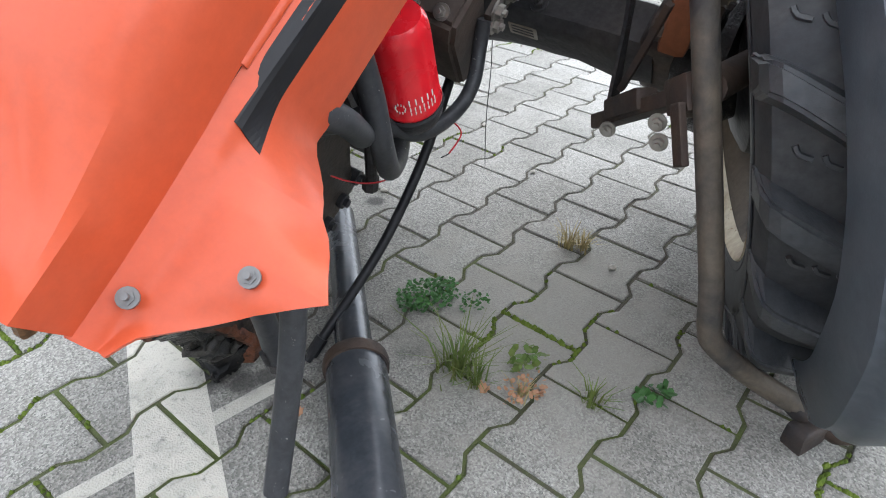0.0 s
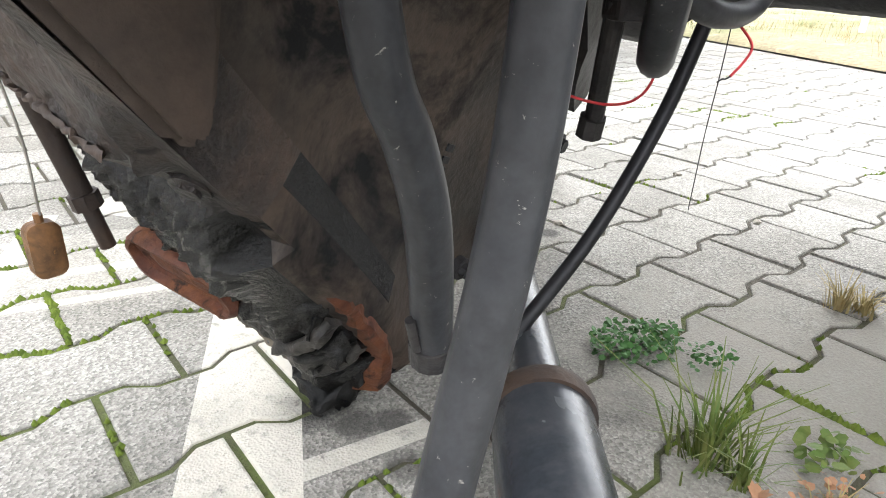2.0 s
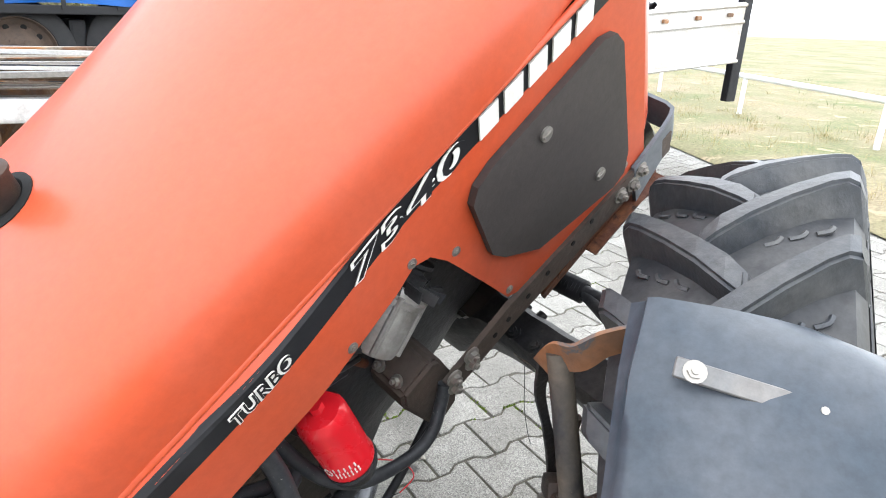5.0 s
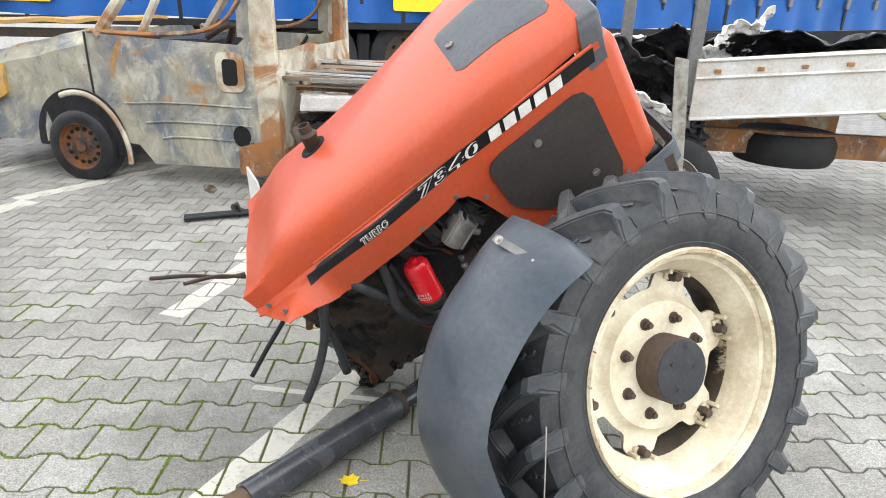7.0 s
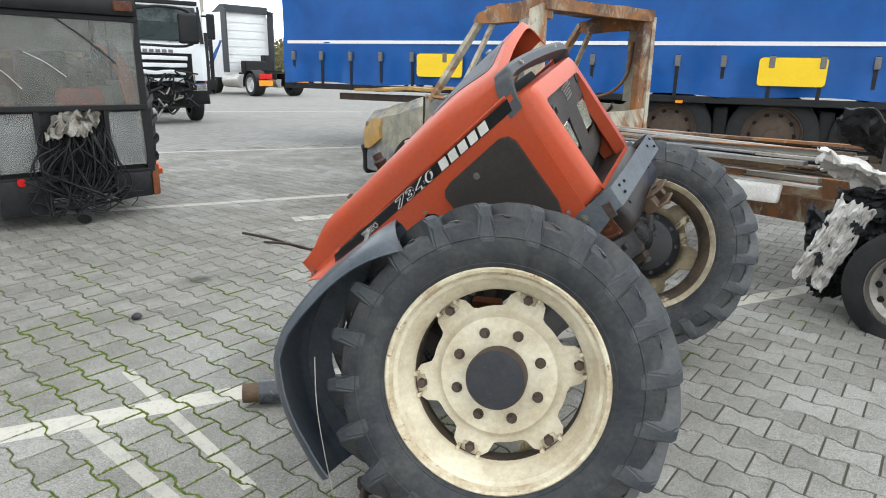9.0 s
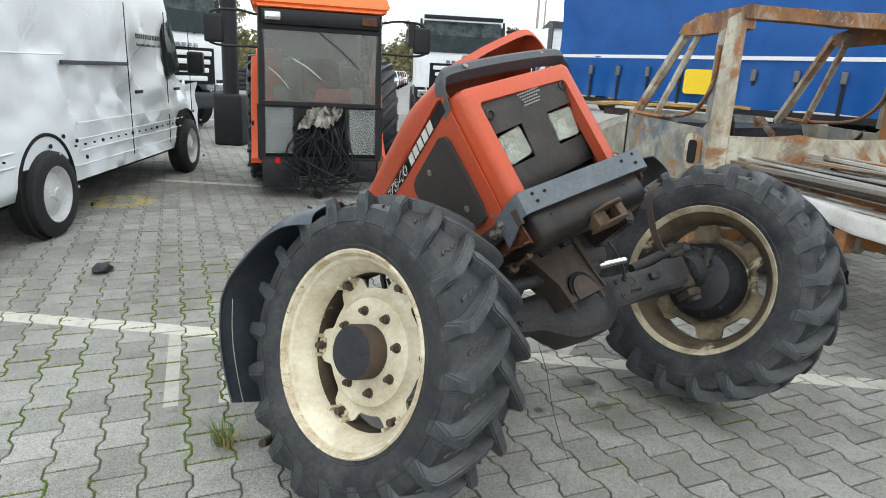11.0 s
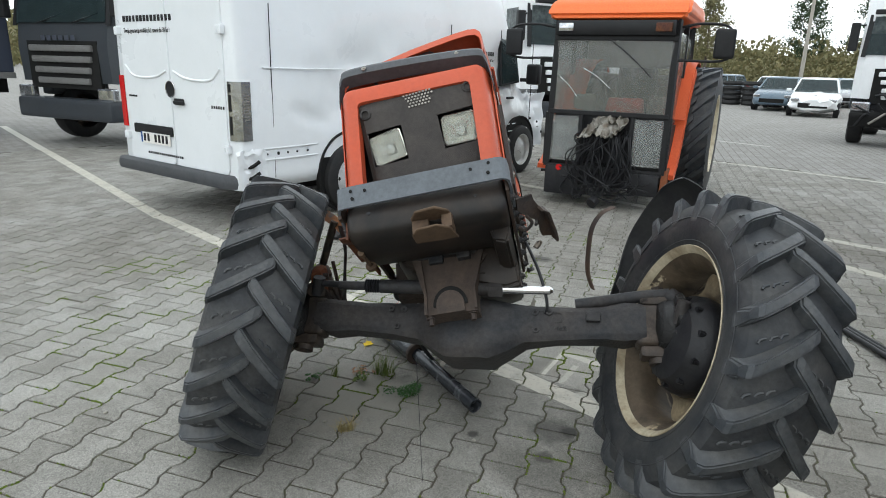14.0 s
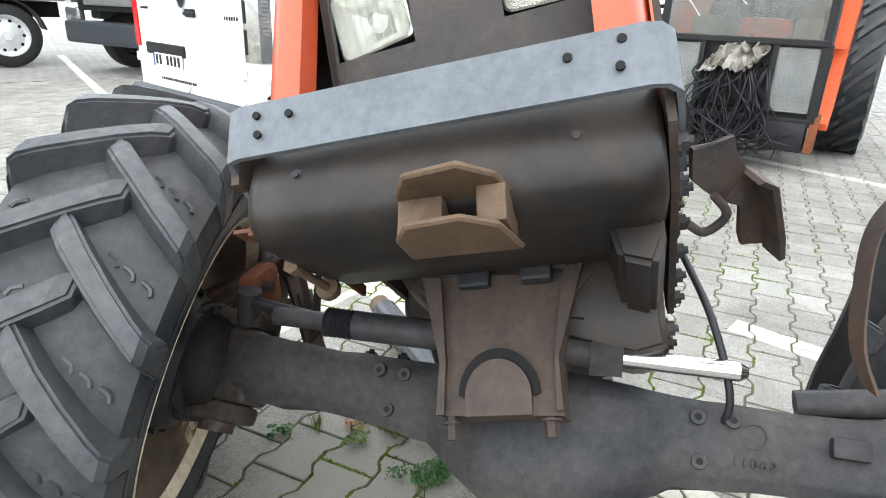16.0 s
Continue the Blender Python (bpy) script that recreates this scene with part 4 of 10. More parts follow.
for f, l, w in ((0.79, 0.255, 0.055), (0.80, 0.36, 0.05)):
    bm = B()
    block(bm, (f, l, -0.567), (0.06, w, 0.05), bevel=0.006)
    part("bracket_lug", bm, M_cast, bracket)
# engine block and sump
bm = B()
loft(bm, [[(f, l, u) for l, u in ((0.13 + a, -0.64 + b), (0.44 - a, -0.64 + b), (0.47 - a, -0.5), (0.46, -0.2), (0.42, -0.02), (0.14, -0.02), (0.1, -0.2), (0.1 + a, -0.5))]
          for f, a, b in ((0.19, 0.0, 0.0), (0.22, 0.0, 0.0), (0.3, 0.01, 0.03), (0.55, 0.02, 0.05), (0.78, 0.02, 0.05), (0.82, 0.04, 0.1))])
bmesh.ops.subdivide_edges(bm, edges=bm.edges[:], cuts=3, use_grid_fill=True)
rumple(bm, 0.01, 9.0)
engine = tpart("engine_block", bm, M_cast, "grimy dark cast engine block", smooth=35)
for i in range(6):
    bm = B()
    block(bm, (0.15 + i * 0.11, 0.075, -0.16), (0.05, 0.05, 0.16), bevel=0.012)
    hexbolt(bm, (0.15 + i * 0.11, 0.05, -0.11), (0, -1, 0), 0.009, 0.01)
    part("engine_rib", bm, M_cast, engine, "", None, 40)

# clutch housing: flat flank with a bolted lower edge; stepped, oily rear face
REAR = ((-0.02, -0.13), (-0.10, -0.165), (-0.19, -0.203), (-0.235, -0.214), (-0.255, -0.196), (-0.29, -0.198), (-0.33, -0.222), (-0.37, -0.232), (-0.42, -0.238), (-0.5, -0.252), (-0.6, -0.27), (-0.67, -0.272), (-0.7, -0.27))


def crust_line(l):
    """Height at which the tarry band ends in a crumbling edge."""
    return -0.475 + 0.075 * smoothstep(0.17, 0.40, l)


bm = B()
secs = []
for j in range(129):
    u = -0.03 - 0.64 * j / 128
    wide = table_at(((-0.02, 0.47), (-0.25, 0.42), (-0.33, 0.40), (-0.41, 0.395), (-0.50, 0.375), (-0.60, 0.33), (-0.67, 0.24)), u)
    low = smoothstep(-0.6, -0.67, u)
    ring = []
    for k in range(53):
        l = 0.15 + (wide - 0.15) * k / 52
        f = table_at(REAR, u)
        f += 0.05 * smoothstep(0.8, 1.0, k / 52) * smoothstep(-0.3, -0.36, u)
        p = Vector((f, l, u))
        d = u - crust_line(l)
        # a swollen tarry band, a sharp crumbling edge, then a hollow
        f -= 0.006 * smoothstep(-0.012, 0.03, d) * smoothstep(-0.285, -0.34, u)
        f += 0.020 * smoothstep(0.0, -0.014, d) * smoothstep(0.17, 0.20, l) * smoothstep(-0.60, -0.52, u)
        rough_here = smoothstep(-0.285, -0.32, u) * (1.0 if d > -0.012 else 0.45)
        f -= (0.010 * noise.noise(p * 17) + 0.008 * noise.noise(p * 45) + 0.009 * noise.noise(p * 120)) * rough_here + 0.005 * noise.noise(p * 34) + 0.003 * noise.noise(p * 110)
        ring.append((f, l, u))
    front_f = 0.21 - 0.07 * smoothstep(-0.45, -0.65, u)
    ring += [(-0.10, wide + 0.02, u + 0.03 * low), (0.0, 0.44, u + 0.04 * low), (front_f, 0.44, u + 0.04 * low)]
    for k in range(15):
        f = front_f + (-0.185 - front_f) * k / 14
        l = 0.134 - 0.034 * smoothstep(-0.10, -0.19, f) * smoothstep(-0.2, -0.4, u) + 0.05 * smoothstep(-0.15, -0.02, u)
        l += 0.004 * noise.noise(Vector((f * 9, u * 9, 1)))
        ring.append((f, l, u + 0.035 * low * smoothstep(0.0, -0.19, f)))
    ring += [(-0.205, 0.112, u + 0.02 * low), (-0.225, 0.132, u + 0.01 * low)] if u < -0.34 else [(-0.19, 0.125, u), (-0.195, 0.14, u)]
    secs.append(ring)
loft(bm, secs)
for f in bm.faces:
    c = f.calc_center_median()
    if c.x > -0.125 or c.y < 0.118:
        continue
    n1 = 0.016 * noise.noise(c * 28) + 0.009 * noise.noise(c * 80)
    d = c.z - crust_line(c.y) + n1
    if c.z + n1 > -0.30:
        f.material_index = 2
    elif d > 0.004 or c.y < 0.185 + n1:
        f.material_index = 1
    elif d > -0.013 and c.y > 0.21:
        f.material_index = 3
    elif c.z < -0.585 and c.y > 0.2 and noise.noise(c * 50) > -0.1:
        f.material_index = 3
    else:
        f.material_index = 4
housing = tpart("clutch_housing", bm, M_housing, "oily dark clutch housing standing on its broken corner", smooth=60)
for extra in (M_oil, M_gritty, M_crumbly, M_mottled):
    housing.data.materials.append(extra)
for i in range(7):
    f = -0.165 + 0.31 * i / 6
    bm = B()
    rod(bm, (f, 0.122, -0.642), (f, 0.19, -0.642), 0.015, seg=12)
    rod(bm, (f, 0.114, -0.642), (f, 0.122, -0.642), 0.009, seg=6)
    part("flange_bolt", bm, M_cast, housing, "", None, 40)
# gritty flange ledge across the rear face, dying away at both ends
bm = B()
secs = []
for k in range(61):
    l = 0.150 + 0.275 * k / 60
    e = smoothstep(0.150, 0.185, l) * smoothstep(0.428, 0.40, l)
    du = -0.055 * (k / 60) ** 1.5 + 0.012 + 0.004 * noise.noise(Vector((l * 40, 0, 0))) + 0.003 * noise.noise(Vector((l * 120, 0, 0)))
    df = 0.005 * noise.noise(Vector((l * 55, 3, 0))) + 0.004 * noise.noise(Vector((l * 150, 5, 0))) + 0.012 * (1 - e)
    secs.append([(-0.195, l, -0.215 + du), (-0.214 + df, l, -0.229 + du), (-0.221 + df, l, -0.240 + du), (-0.216 + df, l, -0.252 + du), (-0.206 + df * 0.6, l, -0.284 + du), (-0.19, l, -0.29 + du)])
loft(bm, secs)
part("flange_edge", bm, M_gritty, housing, "gritty rust-brown flange ledge", None, 50)
# thin rusty weld seam along the ledge
bm = B()
tube(bm, [(-0.219, 0.168 + 0.235 * k / 24, -0.232 - 0.055 * ((0.018 + 0.235 * k / 24) / 0.275) ** 1.5 + 0.012) for k in range(25)], 0.0028, 6, 3)
rumple(bm, 0.005, 120)
part("rusty_seam", bm, M_cast_brown, housing, "", None, 60)
# pad on the flank, bolts
bm = B()
prism(bm, [(-0.186, -0.05), (-0.19, -0.215), (-0.176, -0.236), (-0.155, -0.222), (-0.09, -0.15), (-0.02, -0.10), (0.02, -0.05)], 0.117, 0.15)
bmesh.ops.bevel(bm, geom=bm.edges[:], offset=0.008, segments=2, affect="EDGES")
part("flank_pad", bm, M_cast_brown, housing, "brown cast pad", None, 40)
for c, ax in (((-0.197, 0.147, -0.268), (-0.9, -0.4, 0)), ((0.075, 0.131, -0.235), (0, -1, 0))):
    bm = B()
    c, ax = Vector(c), Vector(ax).normalized()
    rod(bm, c - ax * 0.01, c + ax * 0.004, 0.015, seg=16)
    rod(bm, c + ax * 0.004, c + ax * 0.008, 0.009, seg=6)
    part("housing_bolt", bm, M_gritty, housing, "", None, 40)
# raised cast number on the flank
face = frame_of((0.87, 0, 0.5), (-0.5, 0, 0.87), (0, -1, 0), (-0.06, 0.131, -0.50))
bar_text(housing, face, 0.075, 0.012, M_cast, 8, 6)
# rusty cover: a thick long oval plate hanging in the hollow below the crumbling edge
bm = B()
cn = Vector((0.93, 0.16, -0.32)).normalized()
cy_ = (Vector((0, 1, 0.06)) - cn * cn.y).normalized()
tilt_c = frame_of(cn, cy_, cn.cross(cy_), (-0.251, 0.266, -0.444))


def long_oval(k, h):
    pts = []
    for a in range(0, 360, 12):
        ca, sa = math.cos(radians(a)), math.sin(radians(a))
        y = (0.042 * (1 if ca > 0 else -1) + 0.030 * k * ca) if abs(ca) > 1e-6 else 0.0
        pts.append((-h, y - (1 - k) * 0.02 * (1 if ca > 0 else -1), 0.030 * k * sa))
    return pts


loft(bm, [long_oval(k, h) for h, k in ((-0.03, 1.0), (0.013, 1.0), (0.018, 0.93), (0.018, 0.80), (0.010, 0.74), (0.007, 0.45), (0.012, 0.38), (0.013, 0.05))], True, True)
rumple(bm, 0.005, 45)
part("rusty_cover", bm, M_rust_red, housing, "rusty red-brown oval cover plate", tilt_c, 40)
# torn scraps of casting hanging below the cover
for i, (l, u) in enumerate(((0.355, -0.50), (0.335, -0.545), (0.30, -0.585), (0.25, -0.612))):
    bm = B()
    block(bm, (-0.268, l, u), (0.03, 0.040, 0.022), Matrix.Rotation(0.6 + 0.3 * i, 4, "X"), bevel=0.006)
    bmesh.ops.subdivide_edges(bm, edges=bm.edges[:], cuts=2, use_grid_fill=True)
    rumple(bm, 0.016, 50, i)
    part("torn_scrap", bm, M_crumbly if i % 2 else M_mottled, housing, "", None, 50)
# thin red-primed edge along the corner, angular, ending in a rusty torn foot
bm = B()
secs = []
RED = ((0.0, (-0.199, 0.121, -0.362)), (0.33, (-0.190, 0.106, -0.444)), (0.70, (-0.193, 0.097, -0.541)), (1.0, (-0.220, 0.106, -0.628)))
for k in range(34):
    t = k / 33
    i = 0 if t < 0.33 else (1 if t < 0.7 else 2)
    (t0, a), (t1, b) = RED[i], RED[i + 1]
    p = Vector(a).lerp(Vector(b), (t - t0) / (t1 - t0))
    w = 0.006 + 0.003 * noise.noise(p * 60) + 0.014 * smoothstep(0.78, 0.93, t) * smoothstep(1.04, 0.97, t)
    p += noise.noise_vector(p * 60) * 0.004
    secs.append([p + Vector((0.010, 0.0, 0)), p + Vector((0.002, -0.005, 0)), p + Vector((-w, -0.003, 0)), p + Vector((-w * 1.8, 0.004 + w, 0)), p + Vector((-0.004, 0.016, 0)), p + Vector((0.008, 0.012, 0))])
loft(bm, secs)
part("broken_lug", bm, M_rust_red, housing, "thin red-brown edge with a torn rusty foot", None, 35)
# black ribs slanting down beside it
for i in range(4):
    bm = B()
    u = -0.462 - 0.036 * i
    tube(bm, [(-0.205, 0.112, u), (-0.228, 0.122, u - 0.012), (-0.248, 0.142, u - 0.028), (-0.258, 0.165, u - 0.042)], 0.0085, 8, 4)
    rumple(bm, 0.006, 70, i)
    part("cast_rib", bm, M_oil if i % 2 else M_mottled, housing, "", None, 60)
bm = B()
loft(bm, [[(-0.21 + dx, 0.112, u), (-0.228 + dx, 0.122, u), (-0.246 + dx, 0.155, u), (-0.21 + dx, 0.16, u)] for dx, u in ((0.02, -0.40), (0.0, -0.47), (-0.006, -0.55), (-0.010, -0.61), (0.0, -0.635))])
bmesh.ops.subdivide_edges(bm, edges=bm.edges[:], cuts=4, use_grid_fill=True)
rumple(bm, 0.014, 38)
rumple(bm, 0.008, 110)
part("tarry_corner", bm, M_oil, housing, "black tarry corner", None, 60)
bm = B()
block(bm, (-0.262, 0.168, -0.64), (0.05, 0.06, 0.06), bevel=0.014)
bmesh.ops.subdivide_edges(bm, edges=bm.edges[:], cuts=3, use_grid_fill=True)
rumple(bm, 0.020, 30)
rumple(bm, 0.010, 90)
part("oil_lump", bm, M_oil, housing, "", None, 60)

# small dangling things at the back
bm = B()
tube(bm, [(-0.215, 0.375, -0.245), (-0.25, 0.356, -0.295), (-0.292, 0.338, -0.342)], 0.0012, 6, 4)
tpart("hanging_wire", bm, M_steel)
bm = B()
loft(bm, [[(y * k, t, z * k2 - 0.0) for y, z in rounded(-0.014, -0.026, 0.014, 0.026, 0.009)] for t, k, k2 in ((-0.010, 0.7, 0.85), (-0.007, 1, 1), (0.007, 1, 1), (0.010, 0.7, 0.85))])
rod(bm, (0, 0, 0.024), (0, 0, 0.034), 0.004, seg=8)
fob_world = Vector((-0.4605, 2.049, 0.237))
part("brown_float", bm, M_fob, tractor, "brown worn capsule hanging on a wire", T_IN @ Matrix.Translation(fob_world) @ Matrix.Rotation(radians(35), 4, "Z"), 40)
bm = B()
rod(bm, (-0.215, 0.392, -0.29), (-0.262, 0.363, -0.384), 0.0105)
rod(bm, (-0.262, 0.363, -0.384), (-0.285, 0.350, -0.429), 0.008)
rod(bm, (-0.258, 0.3655, -0.377), (-0.265, 0.3615, -0.390), 0.0145, seg=8)
tpart("dip_rod", bm, M_rusty_steel, "rusty rod end", smooth=40)
# bent pale plate hanging beside the flange
bm = B()
loft(bm, [[Vector(p) + Vector((0, d, 0)) for p in ((-0.488, 2.30, 0.352), (-0.45, 2.30, 0.285), (-0.44, 2.30, 0.258), (-0.452, 2.30, 0.254), (-0.492, 2.30, 0.266), (-0.502, 2.30, 0.312))] for d in (0.0, 0.004)])
gpart("bracket_plate", bm, M_pale_plate, "pale dirty bent plate")

# oil filter, pump, rail and casting on the right-hand side
FD = (Vector((0.262, 0.03, -0.225)) - Vector((0.214, 0.0, -0.41))).normalized()
FM = H @ Matrix.Translation((0.226, 0.005, -0.36)) @ FD.to_track_quat("Z", "Y").to_matrix().to_4x4()
bm = B()
lathe(bm, [(0.0, 0.0), (0.044, 0.0), (0.046, 0.004), (0.046, 0.008), (0.044, 0.011), (0.0445, 0.125), (0.042, 0.138), (0.036, 0.146), (0.02, 0.149), (0.0, 0.149)], 40)
rod(bm, (0, 0, 0.147), (0, 0, 0.162), 0.013, seg=6)
oil_filter = part("oil_filter", bm, M_filter, tractor, "glossy red oil filter canister", FM, 40)
bm = B()
FO = FD.to_track_quat("Z", "Y").inverted() @ Vector((-0.436, -0.864, 0.253))
fa = math.degrees(math.atan2(FO.y, FO.x))
for row, (z, n, w) in enumerate(((0.038, 5, 0.010), (0.026, 7, 0.006), (0.018, 7, 0.004))):
    for i in range(n):
        a = radians(fa + 6 + (i - n / 2) * (60 / n))
        block(bm, (0.0441 * math.cos(a), 0.0441 * math.sin(a), z), (0.0015, 0.0035, w), Matrix.Identity(4))
for i in range(10):
    q = 2 * math.pi * i / 10
    a = radians(fa - 42) + 0.16 * math.cos(q)
    block(bm, (0.0441 * math.cos(a), 0.0441 * math.sin(a), 0.029 + 0.008 * math.sin(q)), (0.0015, 0.0028, 0.0035))
part("print", bm, M_decal_white, oil_filter, "worn pale print", None)
bm = B()
lathe(bm, [(0.0, -0.035), (0.036, -0.035), (0.044, -0.02), (0.048, -0.004), (0.046, 0.0), (0.0, 0.001)], 24)
part("filter_seat", bm, M_cast, oil_filter, "dark metal filter seat", None, 40)

bm = B()
lathe(bm, [(0.0, 0), (0.03, 0), (0.042, 0.006), (0.045, 0.02), (0.045, 0.1), (0.05, 0.102), (0.05, 0.112), (0.045, 0.114), (0.04, 0.13), (0.0, 0.132)], 32)
for k in range(4):
    a = radians(45 + 90 * k)
    rod(bm, (0.046 * math.cos(a), 0.046 * math.sin(a), 0.01), (0.046 * math.cos(a), 0.046 * math.sin(a), 0.118), 0.006, seg=8)
block(bm, (0.045, 0.0, 0.085), (0.03, 0.02, 0.02), bevel=0.004)
rod(bm, (0.0, -0.045, 0.07), (0.0, -0.075, 0.075), 0.012)
PD = Vector((0.90, 0.0, 0.42)).normalized()
pump = part("lift_pump", bm, M_alu, tractor, "grey cast aluminium pump", H @ Matrix.Translation((0.385, 0.062, -0.268)) @ PD.to_track_quat("Z", "Y").to_matrix().to_4x4(), 40)
for k in range(12):
    bm = B()
    block(bm, (0.045, 0, 0.138), (0.036, 0.004, 0.02), Matrix.Rotation(radians(30 * k), 4, "Z") @ Matrix.Rotation(radians(12), 4, "X"))
    part("fan_blade", bm, M_cast, pump)
bm = B()
lathe(bm, [(0.0, 0.128), (0.03, 0.128), (0.032, 0.15), (0.022, 0.156), (0.022, 0.164), (0.032, 0.17), (0.032, 0.176), (0.0, 0.176)], 24)
part("pulley", bm, M_cast, pump, "", None, 40)
bm = B()
tube(bm, [(0.05, -0.02, 0.02), (0.07, -0.05, 0.05), (0.06, -0.06, 0.1), (0.02, -0.055, 0.15)], 0.005, 8, 6)
part("pump_line", bm, M_steel, pump, "", None, 60)

bm = B()
prism(bm, [(0.425, -0.475), (0.43, -0.425), (0.62, -0.415), (1.06, -0.452), (1.13, -0.462), (1.12, -0.515), (0.9, -0.50), (0.6, -0.475)], -0.012, 0.0)
rail = tpart("frame_rail", bm, M_cast_brown, "flat brown-grey frame rail with bolts")
bolts("rail_bolt", [(f, -0.012, u) for f, u in ((0.438, -0.456), (0.448, -0.432), (0.492, -0.445), (0.50, -0.425), (0.95, -0.47), (0.99, -0.48), (1.02, -0.465))], (0, -1, 0), M_steel, rail)
plugs("rail_hole", [((f, -0.0115, -0.447), (f, -0.0135, -0.447)) for f in (0.56, 0.6, 0.66, 0.72, 0.8, 0.86)], 0.006, M_dark, rail)
bm = B()
prism(bm, [(0.425, -0.475), (0.43, -0.425), (0.62, -0.415), (1.06, -0.452), (1.13, -0.462), (1.12, -0.515), (0.9, -0.50), (0.6, -0.475)], HW, HW + 0.012)
rail2 = tpart("frame_rail", bm, M_cast_brown, "flat brown-grey frame rail with bolts")
bolts("rail_bolt", [(0.55 + i * 0.055, HW + 0.012, -0.45 - i * 0.004) for i in range(9)], (0, 1, 0), M_cast, rail2, 0.012, 0.014)

bm = B()
prism(bm, [(0.36, -0.375), (0.345, -0.41), (0.355, -0.545), (0.38, -0.566), (0.425, -0.555), (0.455, -0.50), (0.455, -0.385), (0.44, -0.37)], 0.01, 0.17)
bmesh.ops.bevel(bm, geom=bm.edges[:], offset=0.008, segments=2, affect="EDGES")
casting = tpart("side_casting", bm, M_cast_brown, "brown-black cast bracket box", smooth=40)
bolts("casting_bolt", [(0.375, l, -0.372) for l in (0.04, 0.09)], (-0.5, 0, 0.8), M_steel, casting, 0.009, 0.012)

# red bracket and dark clutter of the engine bay, seen through the gap
bm = B()
tube(bm, [(0.30, 0.10, -0.05), (0.33, 0.09, -0.2), (0.36, 0.09, -0.33)], 0.009, 8, 4)
tpart("red_pipe", bm, M_rust_red, "thin dull red pipe", smooth=60)
for i in range(5):
    bm = B()
    tube(bm, [(0.25 + i * 0.05, 0.07, -0.14), (0.27 + i * 0.05, 0.05, -0.2 - i * 0.01), (0.33 + i * 0.03, 0.075, -0.28)], 0.006, 8, 5)
    tpart("fuel_line", bm, M_cable, "", smooth=60)

# hoses
def hose(name, pts, r, material, label, steps=8):
    bm = B()
    tube(bm, pts, r, 12, steps)
    return gpart(name, bm, material, label, smooth=60)


hose("hanging_hose", [(-0.155, 1.71, 0.60), (-0.152, 1.70, 0.51), (-0.155, 1.70, 0.425), (-0.166, 1.694, 0.353), (-0.186, 1.682, 0.269), (-0.21, 1.66, 0.19)], 0.0148, M_hose, "thick dusty rubber hose hanging open")
h2 = hose("hanging_hose", [(-0.22, 1.80, 0.56), (-0.212, 1.778, 0.48), (-0.202, 1.778, 0.427), (-0.188, 1.786, 0.395), (-0.174, 1.797, 0.348), (-0.165, 1.813, 0.292), (-0.157, 1.834, 0.222)], 0.015, M_hose, "thick dusty rubber hose hanging open")
bm = B()
rod(bm, (-0.159, 1.829, 0.238), (-0.157, 1.834, 0.220), 0.0168)
rod(bm, (-0.172, 1.82, 0.238), (-0.178, 1.815, 0.265), 0.004)
gpart("hose_clip", bm, M_cast, "", h2)
hose("thin_hose", [(-0.47, 2.04, 0.50), (-0.52, 2.05, 0.36), (-0.56, 2.03, 0.25), (-0.61, 1.97, 0.13), (-0.65, 1.91, 0.02)], 0.010, M_cable, "thin black hose reaching the ground")
HH = lambda p: tuple(HOOD @ Vector(p))
hose("coolant_hose", [HH(p) for p in ((0.19, 0.02, -0.12), (0.160, -0.004, -0.209), (0.132, -0.02, -0.27), (0.124, -0.02, -0.325), (0.129, -0.01, -0.393), (0.161, 0.007, -0.441), (0.206, 0.031, -0.469))], 0.0165, M_hose, "bent grey rubber hose")
hose("coolant_hose", [HH(p) for p in ((0.075, 0.0, -0.07), (0.088, -0.018, -0.122), (0.100, -0.022, -0.165), (0.118, -0.008, -0.249), (0.15, 0.03, -0.30))], 0.0165, M_hose, "bent grey rubber hose")
hose("coolant_hose", [HH(p) for p in ((-0.02, 0.05, -0.10), (0.044, 0.022, -0.141), (0.08, 0.02, -0.176), (0.104, 0.02, -0.216), (0.125, 0.03, -0.27))], 0.0135, M_hose, "bent grey rubber hose")
hose("fuel_hose", [HH(p) for p in ((0.19, 0.045, -0.18), (0.172, 0.03, -0.31), (0.179, 0.005, -0.365), (0.213, -0.017, -0.423), (0.288, -0.022, -0.487), (0.345, -0.022, -0.49), (0.40, -0.006, -0.47), (0.43, 0.0, -0.44))], 0.0125, M_hose, "bent grey rubber hose")
hose("black_cable", [(0.275, 2.165, 0.46), (0.20, 2.12, 0.33), (0.11, 2.085, 0.20), (0.02, 2.06, 0.10), (-0.045, 2.042, 0.035)], 0.0095, M_cable, "stiff black cable leaning on the ground", 6)
bm = B()
rod(bm, (-0.035, 2.045, 0.045), (-0.06, 2.039, 0.018), 0.0125, seg=10)
rod(bm, (-0.06, 2.039, 0.018), (-0.07, 2.036, 0.008), 0.008, seg=8)
gpart("cable_end", bm, M_cable)
hose("red_wire", [(-0.005, 2.025, 0.385), (0.023, 2.017, 0.373), (0.057, 2.011, 0.366), (0.085, 2.01, 0.369), (0.105, 2.015, 0.383), (0.117, 2.024, 0.406), (0.123, 2.032, 0.425), (0.14, 2.04, 0.445), (0.166, 2.03, 0.454), (0.194, 2.03, 0.447), (0.214, 2.027, 0.432), (0.22, 2.021, 0.419), (0.21, 2.016, 0.406), (0.193, 2.011, 0.392)], 0.0014, M_red_wire, "thin loose red wire")
